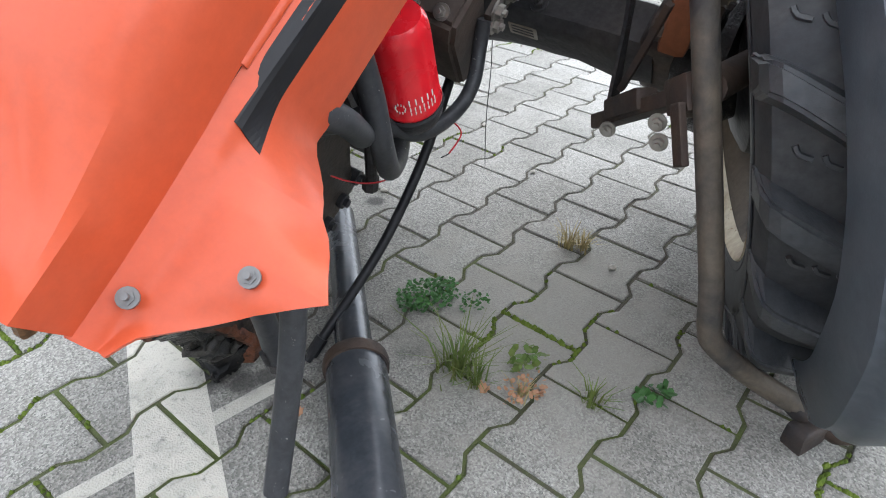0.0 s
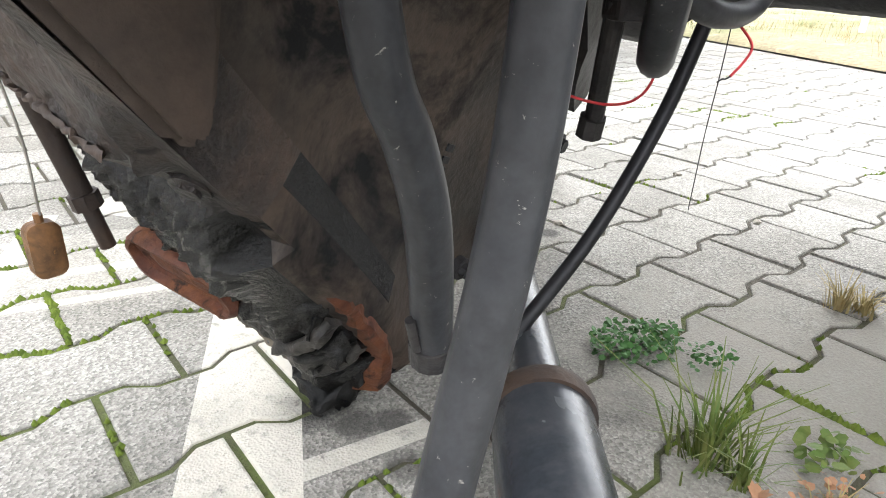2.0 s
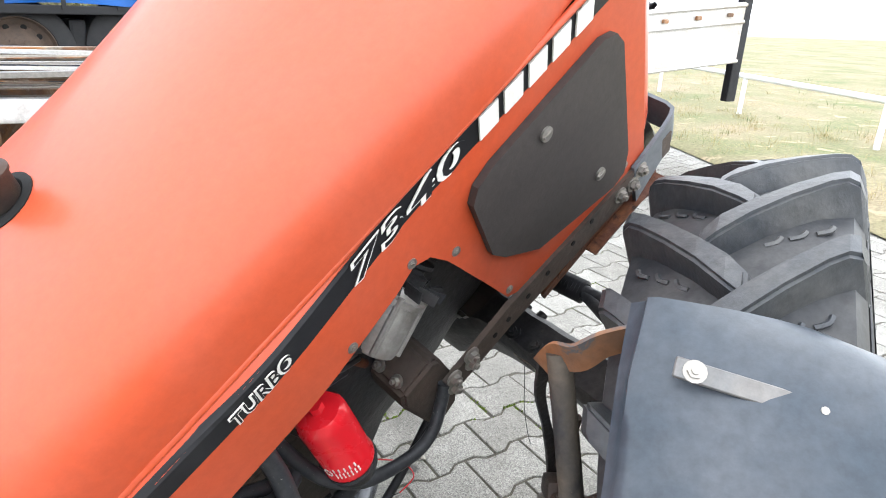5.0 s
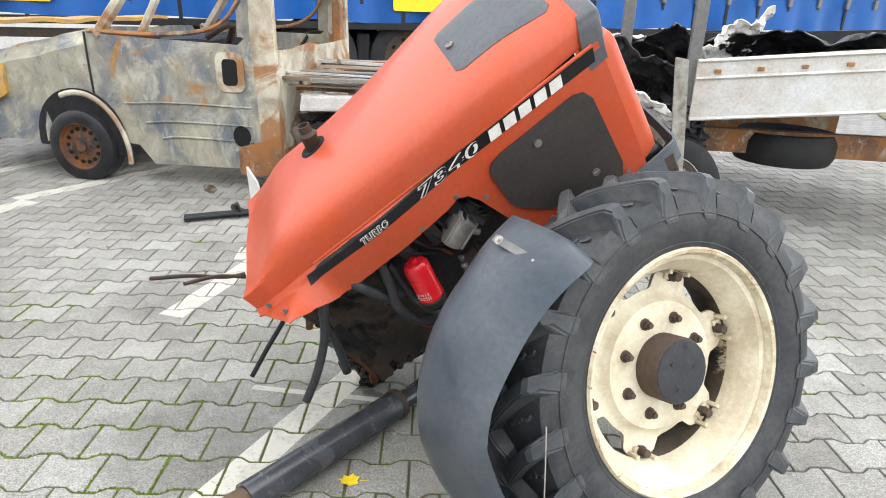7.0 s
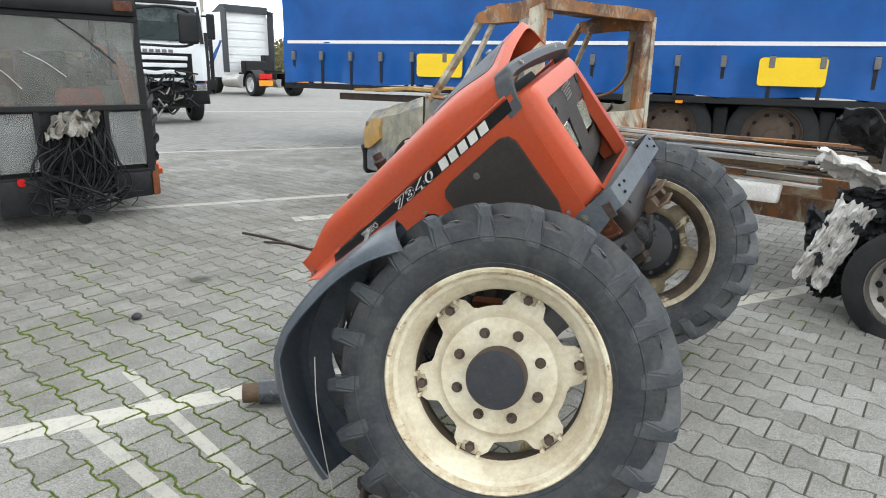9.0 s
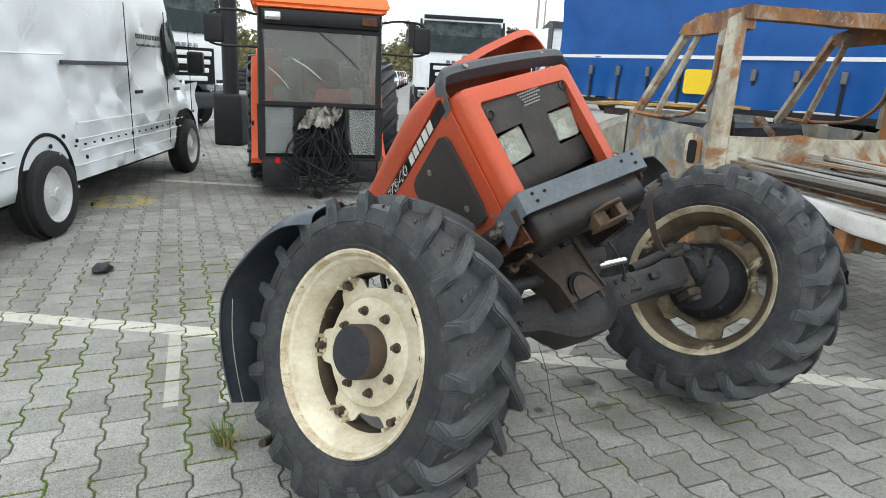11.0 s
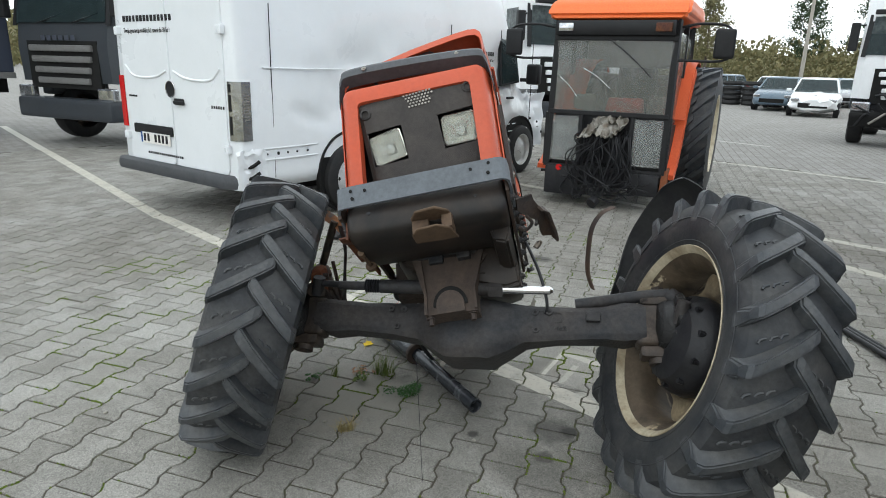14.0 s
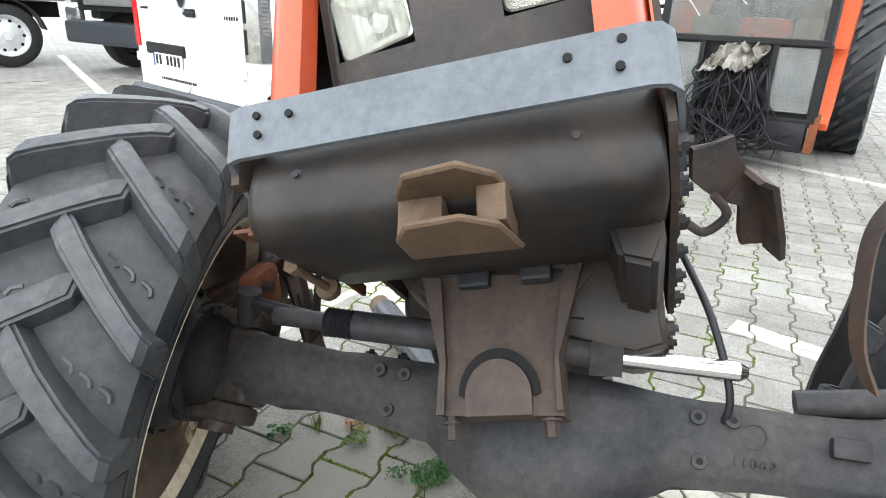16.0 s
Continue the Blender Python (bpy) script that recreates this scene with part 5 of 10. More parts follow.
hose("frayed_wire", [(0.193, 2.011, 0.392), (0.188, 2.012, 0.389), (0.183, 2.009, 0.390), (0.18, 2.013, 0.386)], 0.0009, M_cable, "frayed bare wire ends", 4)
hose("hanging_thread", [(0.545, 2.465, 0.44), (0.575, 2.505, 0.33), (0.592, 2.535, 0.2), (0.622, 2.575, 0.08), (0.648, 2.609, 0.002)], 0.0011, M_cable, "thin wire hanging from the axle to the ground", 5)
hose("dry_stalk", [(0.658, 1.320, 0.595), (0.668, 1.318, 0.45), (0.672, 1.335, 0.28), (0.665, 1.37, 0.06)], 0.0016, M_rope, "thin pale wire standing at the mudguard", 5)
# broken oil line fitting behind the filter
bm = B()
rod(bm, HH((0.175, 0.055, -0.40)), HH((0.13, 0.06, -0.545)), 0.0105)
rod(bm, HH((0.133, 0.06, -0.53)), HH((0.122, 0.06, -0.55)), 0.015, seg=8)
block(bm, HH((0.185, 0.05, -0.40)), (0.035, 0.035, 0.05), bevel=0.005)
gpart("oil_fitting", bm, M_cast, "black pipe fitting")
# wires and rods sticking out at the bonnet's rear
hose("bent_rod", [(-0.42, 1.66, 0.61), (-0.45, 1.60, 0.617), (-0.46, 1.47, 0.67), (-0.468, 1.339, 0.711)], 0.006, M_rusty_steel, "bent rusty rod")
hose("bent_rod", [(-0.42, 1.66, 0.60), (-0.44, 1.58, 0.63), (-0.432, 1.50, 0.655), (-0.436, 1.424, 0.667)], 0.006, M_rusty_steel, "bent rusty rod")

# ---- axle ----
AX = Vector((-0.4925, 0.8656, 0.085)).normalized()
AC = Vector((0.373, 2.597, 0.549))              # axle middle
AU = (TU - AX * TU.dot(AX)).normalized()
AFW = AX.cross(AU) * -1
if AFW.dot(TF) < 0:
    AFW = -AFW
AM = frame_of(AX, AFW, AU, AC)                  # x to the tractor's left, y ahead, z up (leaning back)
AMI = T_IN @ AM


def apart_of(name, bm, material, label="", parent=None, smooth=None):
    return part(name, bm, material, parent or tractor, label, AMI if parent is None else None, smooth)


bm = B()
secs = []
for x, h, d, z in ((-0.62, 0.058, 0.055, 0.005), (-0.55, 0.066, 0.06, 0.0), (-0.46, 0.058, 0.052, 0.0), (-0.30, 0.062, 0.052, -0.006), (-0.20, 0.07, 0.058, -0.012), (-0.14, 0.092, 0.085, -0.03), (-0.08, 0.112, 0.11, -0.045), (0.08, 0.112, 0.11, -0.045), (0.14, 0.092, 0.085, -0.03),
                   (0.2, 0.07, 0.058, -0.012), (0.32, 0.062, 0.052, -0.006), (0.46, 0.060, 0.052, 0.0), (0.55, 0.072, 0.062, 0.005), (0.62, 0.062, 0.058, 0.01)):
    secs.append([(x, d * a, z + h * b) for a, b in ((1, 0.62), (0.86, 0.82), (0.7, 1), (-0.7, 1), (-0.86, 0.82), (-1, 0.62), (-1, -0.66), (-0.8, -1), (0.8, -1), (1, -0.66))])
loft(bm, secs)
bmesh.ops.subdivide_edges(bm, edges=bm.edges[:], cuts=2, use_grid_fill=True)
rumple(bm, 0.004, 18)
axle = apart_of("front_axle", bm, M_cast, "dark cast front axle beam", smooth=40)
for x, z in ((-0.31, 0.028), (-0.26, 0.026), (-0.28, -0.04), (0.235, 0.028), (0.285, 0.03), (0.24, -0.038)):
    bm = B()
    rod(bm, (x, 0.045, z), (x, 0.062, z), 0.0135, 0.0115, seg=14)
    lathe_h = B()
    rod(lathe_h, (x, 0.0615, z), (x, 0.0625, z), 0.0055, seg=10)
    part("boss_hole", lathe_h, M_dark, axle)
    part("axle_boss", bm, M_cast, axle, "", None, 40)
letters("cast_number", "11062", 0.022, Matrix.Translation((0.284, 0.0555, -0.036)) @ frame_of((1, 0, 0), (0, 0, 1), (0, 1, 0), (0, 0, 0)), M_cast, axle, 0.002, 1.2, label="raised cast number")
bm = B()
lathe(bm, [(0.017, 0.0515), (0.020, 0.0515), (0.020, 0.0545), (0.017, 0.0545)], 20, "y", True)
bmesh.ops.transform(bm, matrix=Matrix.Translation((0.315, 0, 0.012)), verts=bm.verts[:])
part("cast_ring", bm, M_cast, axle, "", None, 40)
bm = B()
block(bm, (0.44, 0.055, 0.012), (0.05, 0.035, 0.03), None, 0.006)
part("axle_stop", bm, M_cast, axle, "", None, 40)
bm = B()
prism(bm, rounded(-0.375, -0.012, -0.31, 0.022, 0.003), -0.0535, -0.0515, "xz")
tag_plate = part("maker_plate", bm, M_pale_plate, axle, "worn pale maker's plate")
for i in range(3):
    bm = B()
    block(bm, (-0.342, -0.0538, 0.015 - i * 0.009), (0.05, 0.0008, 0.0035))
    part("plate_bar", bm, M_cast, tag_plate)
bolts("axle_bolt", [(-0.30, -0.02, 0.058), (-0.37, -0.02, 0.058)], (0, 0, 1), M_cast, axle, 0.012, 0.012)
# knuckle castings at both ends
for s in (-1, 1):
    bm = B()
    block(bm, (s * 0.63, 0.0, 0.0), (0.09, 0.10, 0.15), bevel=0.022, seg=3)
    for z in (-0.095, 0.095):
        block(bm, (s * 0.655, 0.0, z), (0.11, 0.085, 0.04), bevel=0.014)
    rod(bm, (s * 0.665, 0, -0.135), (s * 0.665, 0, 0.135), 0.036)
    rod(bm, (s * 0.665, 0, 0.13), (s * 0.665, 0, 0.15), 0.024, seg=6)
    lathe_b = B()
    lathe(lathe_b, [(0.05, 0.0), (0.085, 0.01), (0.10, 0.03), (0.105, 0.06), (0.125, 0.07), (0.128, 0.095), (0.10, 0.105), (0.07, 0.14), (0.0, 0.14)], 32, "x")
    bmesh.ops.transform(lathe_b, matrix=Matrix.Translation((s * 0.65, 0, 0)) @ (Matrix.Identity(4) if s > 0 else Matrix.Rotation(math.pi, 4, "Z")), verts=lathe_b.verts[:])
    rumple(lathe_b, 0.004, 25)
    hub = apart_of("steering_knuckle", bm, M_housing, "grimy black steering knuckle", smooth=40)
    part("drum", lathe_b, M_oil, hub, "", None, 40)
    for k in range(8):
        a = radians(45 * k + 20)
        bb = B()
        rod(bb, (s * 0.725, 0.112 * math.cos(a), 0.112 * math.sin(a)), (s * 0.708, 0.112 * math.cos(a), 0.112 * math.sin(a)), 0.010, seg=6)
        part("drum_bolt", bb, M_cast, hub, "", None)
# steering ram: body, bellows and chrome rod
R0, R1 = Vector((0.337, 2.698, 0.70)), Vector((0.246, 2.84, 0.71))
rd = (R1 - R0).normalized()
bm = B()
rod(bm, R0 - rd * 0.46, R0 - rd * 0.02, 0.026)
rod(bm, R0 - rd * 0.05, R0, 0.036, seg=6)
ram = gpart("steering_ram", bm, M_cast, "black steering ram with a bright rod", smooth=40)
bm = B()
rod(bm, R0, R1, 0.0155, seg=20)
rod(bm, R1, R1 + rd * 0.012, 0.0155, 0.008, seg=16)
gpart("chrome_rod", bm, M_chrome, "bright chrome rod", smooth=40).matrix_basis = T_IN
K0 = R0 - rd * 0.46
bm = B()
prof = []
for i in range(7):
    prof += [(0.027, i * 0.009), (0.02, i * 0.009 + 0.0045)]
lathe(bm, prof, 20)
part("rubber_bellows", bm, M_cable, tractor, "ribbed black rubber boot", T_IN @ Matrix.Translation(K0) @ (-rd).to_track_quat("Z", "Y").to_matrix().to_4x4(), 40)
bm = B()
rod(bm, K0 - rd * 0.05, (0.655, 2.03, 0.63), 0.013)
rod(bm, K0 - rd * 0.16, K0 - rd * 0.05, 0.017)
rod(bm, (0.655, 2.03, 0.655), (0.66, 2.02, 0.58), 0.024)
gpart("track_rod", bm, M_cast, "dark track rod", smooth=40)
# left: steering arm and link in front of the open wheel
bm = B()
tube(bm, [(0.16, 2.90, 0.648), (0.10, 2.99, 0.672), (0.04, 3.08, 0.697), (-0.02, 3.17, 0.715)], 0.022, 10, 5)
gpart("steering_link", bm, M_cast, "grimy steering link", smooth=60)
bm = B()
tube(bm, [(-0.02, 3.17, 0.715), (0.0, 3.225, 0.69), (0.05, 3.26, 0.66)], 0.03, 10, 5)
rod(bm, (0.07, 3.26, 0.74), (0.085, 3.255, 0.66), 0.022)
gpart("steering_arm", bm, M_cast, "grimy steering arm", smooth=60)
# brackets at the radiator's sides
bm = B()
BENT = [(1.105, 0.585, -0.542), (1.074, 0.662, -0.52), (1.018, 0.683, -0.535), (0.991, 0.709, -0.534), (0.889, 0.732, -0.568), (0.848, 0.735, -0.585), (0.883, 0.683, -0.596), (0.966, 0.668, -0.566), (0.989, 0.642, -0.568), (1.06, 0.585, -0.561)]
BENT = [(0.98 + (f - 0.98) * 0.85, 0.585 + (l - 0.585) * 0.72, u) for f, l, u in BENT]
loft(bm, [[Vector(p) + Vector((-0.37, -0.42, 0.83)) * k for p in BENT] for k in (0.0, 0.007)])
bmesh.ops.triangulate(bm, faces=bm.faces[:])
bmesh.ops.subdivide_edges(bm, edges=bm.edges[:], cuts=2)
rumple(bm, 0.006, 25)
bent = tpart("bent_bracket", bm, M_rusty_steel, "torn and bent rusty bracket plate")
bm = B()
loft(bm, [[Vector(p) + Vector((-0.37, -0.42, 0.83)) * k for p in BENT[2:6] + [(f - 0.003, l - 0.007, u - 0.002) for f, l, u in BENT[5:1:-1]]] for k in (0.0, -0.035)])
bmesh.ops.triangulate(bm, faces=bm.faces[:])
part("flange", bm, M_rusty_steel, bent, "", None)
bm = B()
tube(bm, [(1.03, 0.61, -0.575), (1.0, 0.625, -0.59), (0.975, 0.60, -0.60), (0.985, 0.58, -0.59)], 0.006, 8, 5)
part("hook", bm, M_rusty_steel, bent, "", None, 60)
bm = B()
prism(bm, [(1.09, -0.515), (1.09, -0.58), (1.06, -0.575), (1.0, -0.555), (0.84, -0.55), (0.70, -0.55), (0.70, -0.53), (1.0, -0.515)], 0.004, 0.012)
bmesh.ops.triangulate(bm, faces=bm.faces[:])
lbent = tpart("bent_bracket", bm, M_rust_red, "bent red-brown bracket plate with a long bolt")
bm = B()
prism(bm, [(1.088, -0.574), (1.06, -0.573), (1.0, -0.554), (0.84, -0.549), (0.84, -0.543), (1.0, -0.548), (1.06, -0.566), (1.088, -0.568)], -0.022, 0.004)
part("flange", bm, M_rust_red, lbent, "", None)
bm = B()
rod(bm, (1.0, 0.03, -0.60), (0.86, 0.03, -0.595), 0.007, seg=10)
rod(bm, (1.016, 0.03, -0.60), (1.0, 0.03, -0.60), 0.013, seg=6)
rod(bm, (0.90, 0.03, -0.597), (0.885, 0.03, -0.597), 0.02, seg=10)
part("long_bolt", bm, M_jaw, lbent, "", None)
bm = B()
tube(bm, [HH((0.72, HW + 0.02, -0.52)), HH((0.75, HW + 0.05, -0.66)), HH((0.72, HW + 0.06, -0.78)), HH((0.66, HW + 0.03, -0.83))], 0.006, 8, 6)
gpart("brake_line", bm, M_cable, "", smooth=60)


# ---- wheels: cleated tyre, cream rim, disc with lobes, hub ----
def wheel_parts(parent, m, spin, dirty, left):
    """A tractor wheel; its outer face looks along +z of m, whose origin is the middle of the tyre."""
    R, W = 0.535, 0.145
    bm = B()
    lathe(bm, [(0.318, -0.118), (0.335, -0.135), (0.40, -0.152), (0.45, -0.151), (0.478, -0.140), (0.493, -0.10), (0.500, -0.05), (0.502, 0.0), (0.500, 0.05), (0.493, 0.10), (0.478, 0.140), (0.45, 0.151), (0.40, 0.152), (0.335, 0.135), (0.318, 0.118), (0.31, 0.06), (0.31, -0.06)], 72, "z", True)
    wheel = part("wheel", bm, M_tyre_wall, parent, "large cleated tractor front wheel with a cream rim", m, 40)
    # cleats: slanted lugs, a left and a right row
    lug_mesh = []
    for s in (-1, 1):
        lb = B()
        secs = []
        # each row: along the lug, its place across the tread, its lean round the wheel, foot and crown radius, half width
        for k, z, foot, crown, half, flank in ((-0.06, -0.040, 0.49, 0.510, 0.010, 1.7), (-0.02, -0.032, 0.488, 0.533, 0.021, 1.6), (0.1, -0.008, 0.486, 0.540, 0.024, 1.5), (0.3, 0.03, 0.486, 0.541, 0.022, 1.5), (0.55, 0.075, 0.484, 0.538, 0.021, 1.55), (0.8, 0.118, 0.472, 0.535, 0.020, 1.6), (0.92, 0.138, 0.455, 0.531, 0.020, 1.7), (0.98, 0.149, 0.44, 0.520, 0.020, 1.7), (1.02, 0.155, 0.425, 0.490, 0.018, 1.7), (1.05, 0.154, 0.41, 0.435, 0.017, 1.5)):
            ang = 0.205 - 0.36 * k + 0.07 * k * k
            sec = []
            for da, rr in ((-half * flank * 1.15, foot), (-half, crown), (half, crown), (half * flank, foot)):
                a = ang + da / 0.52
                sec.append((rr * math.cos(a), rr * math.sin(a), s * z))
            secs.append(sec)
        loft(lb, secs)
        bmesh.ops.bevel(lb, geom=[e for e in lb.edges if e.calc_face_angle(0) > 0.6], offset=0.005, segments=2, affect="EDGES")
        me = bpy.data.meshes.new("cleat")
        lb.to_mesh(me)
        lb.free()
        me.materials.append(M_tyre)
        lug_mesh.append(me)
    n = 20
    for i in range(n):
        for s in (0, 1):
            a = 2 * math.pi * (i + 0.5 * s) / n + spin
            mm = Matrix.Rotation(a, 4, "Z")
            if left:
                mm = mm @ Matrix.Rotation(math.pi, 4, "X")
            part("cleat", lug_mesh[s], None, wheel, "", mm)
    # small curved marks between the cleats
    bm = B()
    for i in range(n):
        for s in (-1, 1):
            a0 = 2 * math.pi * (i + (0.5 if s > 0 else 0.0)) / n + spin
            flip = -1 if left else 1
            for q, z in ((0.0, 0.118), (0.028, 0.088), (0.056, 0.060)):
                a = a0 + flip * (0.085 + q)
                pts = [((0.5005 - 0.010 * (zz / 0.12) ** 2) * math.cos(b), (0.5005 - 0.010 * (zz / 0.12) ** 2) * math.sin(b), s * flip * zz) for b, zz in ((a, z), (a + flip * 0.022, z - 0.004), (a + flip * 0.036, z - 0.018))]
                tube(bm, pts, 0.004, 5, 2)
    part("tread_relief", bm, M_tyre, wheel, "", None, 60, kind="stuff")
    # moulded letters and rings on the wall
    bm = B()
    for r in (0.352, 0.43):
        for s in (-1, 1):
            z = s * (0.153 if r > 0.4 else 0.139)
            ring = [(r + 0.0025 * math.cos(q), z + s * 0.002 * math.sin(q)) for q in [math.pi * 2 * k / 6 for k in range(6)]]
            lathe(bm, ring, 72, "z", True)
    part("wall_ring", bm, M_tyre_wall, wheel, "", None, 60)
    # rim
    bm = B()
    lathe(bm, [(0.335, 0.128), (0.338, 0.136), (0.333, 0.142), (0.326, 0.138), (0.318, 0.118), (0.305, 0.112), (0.295, 0.09), (0.275, 0.07), (0.268, 0.03), (0.268, -0.05), (0.285, -0.085), (0.30, -0.1), (0.312, -0.112), (0.326, -0.130), (0.333, -0.136), (0.338, -0.130), (0.335, -0.12),
               (0.318, -0.105), (0.306, -0.09), (0.295, -0.07), (0.278, -0.04), (0.278, 0.03), (0.285, 0.06), (0.303, 0.088), (0.312, 0.104)], 72, "z", True)
    # inner side of the rim: darker and browner, with cream patches
    for f in bm.faces:
        c = f.calc_center_median()
        f.material_index = 1 if c.z < 0.0 and math.hypot(c.x, c.y) < 0.322 else 0
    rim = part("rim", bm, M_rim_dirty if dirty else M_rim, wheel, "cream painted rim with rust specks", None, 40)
    rim.data.materials.append(M_rim_inner)
    bm = B()
    lathe(bm, [(0.3355, 0.130), (0.3395, 0.137), (0.334, 0.1445), (0.325, 0.1405), (0.317, 0.121), (0.326, 0.128)], 72, "z", True)
    lathe(bm, [(0.3355, -0.122), (0.3395, -0.131), (0.334, -0.1385), (0.325, -0.133), (0.311, -0.114), (0.322, -0.118)], 72, "z", True)
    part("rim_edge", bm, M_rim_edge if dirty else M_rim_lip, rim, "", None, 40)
    # lobed disc, dished
    bm = B()
    rings = []
    for r, z in ((0.085, 0.035), (0.10, 0.038), (0.168, 0.038), (0.182, 0.036), (0.194, 0.02), (0.205, 0.012), (0.225, 0.012), (None, 0.010)):
        ring = []
        for k in range(96):
            a = 2 * math.pi * k / 96
            dip = smoothstep(0.45, -0.35, math.cos(6 * (a - radians(13))))
            rr = (r - 0.012 * dip * smoothstep(0.2, 0.225, r)) if r else 0.266 - 0.05 * dip
            ring.append(bm.verts.new((rr * math.cos(a), rr * math.sin(a), z)))
        rings.append(ring)
    for q, w in zip(rings, rings[1:]):
        for k in range(96):
            bm.faces.new((q[k], q[(k + 1) % 96], w[(k + 1) % 96], w[k]))
    shell(bm, 0.012)
    bm.normal_update()
    # back of the disc: darker and browner than its outer face
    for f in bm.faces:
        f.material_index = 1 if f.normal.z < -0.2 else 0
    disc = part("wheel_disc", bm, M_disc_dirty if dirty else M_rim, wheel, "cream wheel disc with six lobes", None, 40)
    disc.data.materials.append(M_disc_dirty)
    # black drum of the final drive behind the disc
    bm = B()
    lathe(bm, [(0.0, 0.02), (0.15, 0.02), (0.172, 0.008), (0.178, -0.02), (0.172, -0.06), (0.15, -0.08), (0.135, -0.11), (0.10, -0.125), (0.0, -0.125)], 40)
    for k in range(10):
        a = 2 * math.pi * k / 10
        rod(bm, (0.150 * math.cos(a), 0.150 * math.sin(a), -0.07), (0.150 * math.cos(a), 0.150 * math.sin(a), -0.092), 0.011, seg=6)
    part("final_drive", bm, M_char, wheel, "black greasy final drive housing", None, 40)
    # six rim clamps: two tabs welded to the rim, a strap and a large bolt
    for k in range(6):
        a = 2 * math.pi * k / 6 + radians(13)
        for dy in (-0.034, 0.034):
            cb = B()
            block(cb, (0.266, dy, 0.024), (0.022, 0.013, 0.05), bevel=0.002, seg=1)
            part("rim_tab", cb, M_rim_edge if dirty else M_rim, disc, "", Matrix.Rotation(a, 4, "Z"), 40)
        cb = B()
        block(cb, (0.254, 0, 0.016), (0.030, 0.052, 0.010), bevel=0.003)
        part("rim_clamp", cb, M_rim_edge if dirty else M_rim, disc, "", Matrix.Rotation(a, 4, "Z"), 40)
        cb = B()
        rod(cb, (0.250, 0, 0.014), (0.250, 0, 0.046), 0.0125, seg=12)
        rod(cb, (0.250, 0, 0.014), (0.250, 0, 0.026), 0.0165, seg=6)
        part("clamp_bolt", cb, M_hub_edge, disc, "", Matrix.Rotation(a, 4, "Z"), 40)
    for k in range(8):
        a = 2 * math.pi * (k + 0.5) / 8
        cb = B()
        rod(cb, (0.1375, 0, 0.036), (0.1375, 0, 0.042), 0.017, seg=14)
        rod(cb, (0.1375, 0, 0.04), (0.1375, 0, 0.056), 0.0125, seg=6)
        rod(cb, (0.1375, 0, 0.056), (0.1375, 0, 0.064), 0.008, seg=10)
        part("wheel_nut", cb, M_hub_edge, disc, "", Matrix.Rotation(a, 4, "Z"), 40)
    bm = B()
    lathe(bm, [(0.092, 0.03), (0.092, 0.105), (0.088, 0.112), (0.07, 0.114), (0.0, 0.114)], 48)
    cap = part("hub_cap", bm, M_hub_edge, wheel, "dark hub cap with a rusty side and shallow bosses", None, 40)
    bm = B()
    lathe(bm, [(0.089, 0.109), (0.087, 0.1145), (0.07, 0.1165), (0.0, 0.1165)], 48)
    part("cap_face", bm, M_hub, cap, "", None, 40)
    for k, (r, a) in enumerate(((0.070, 74), (0.045, 140), (0.05, 250), (0.045, 5))):
        cb = B()
        rod(cb, (r * math.cos(radians(a)), r * math.sin(radians(a)), 0.110), (r * math.cos(radians(a)), r * math.sin(radians(a)), 0.117), 0.014, seg=16)
        rod(cb, (r * math.cos(radians(a)), r * math.sin(radians(a)), 0.117), (r * math.cos(radians(a)), r * math.sin(radians(a)), 0.119), 0.007, seg=6)
        part("cap_boss", cb, M_hub, cap, "", None, 40)
    return wheel


WN = Vector((0.7316, -0.6274, 0.2668)).normalized()
WCN = Vector((0.862, 1.841, 0.514))             # middle of the nut circle
e_x = Vector((0.6509, 0.7591, 0.0))
WR = frame_of(e_x, WN.cross(e_x), WN, WCN - WN * 0.040)
wheel_parts(tractor, T_IN @ WR, 0.06, False, False)
WNL = -Vector((0.665, -0.692, 0.275)).normalized()
WCL = Vector((0.104, 3.21, 0.60)) + WNL * 0.14
e_l = Vector((0, 0, 1)).cross(WNL).normalized()
WL = frame_of(e_l, WNL.cross(e_l), WNL, WCL)
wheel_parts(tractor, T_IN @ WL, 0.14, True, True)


# ---- mudguards ----
def between(table, x):
    for (a, p), (b, q) in zip(table, table[1:]):
        if a <= x <= b:
            return p + (q - p) * (x - a) / (b - a)
    return table[-1][1] if x > table[-1][0] else table[0][1]


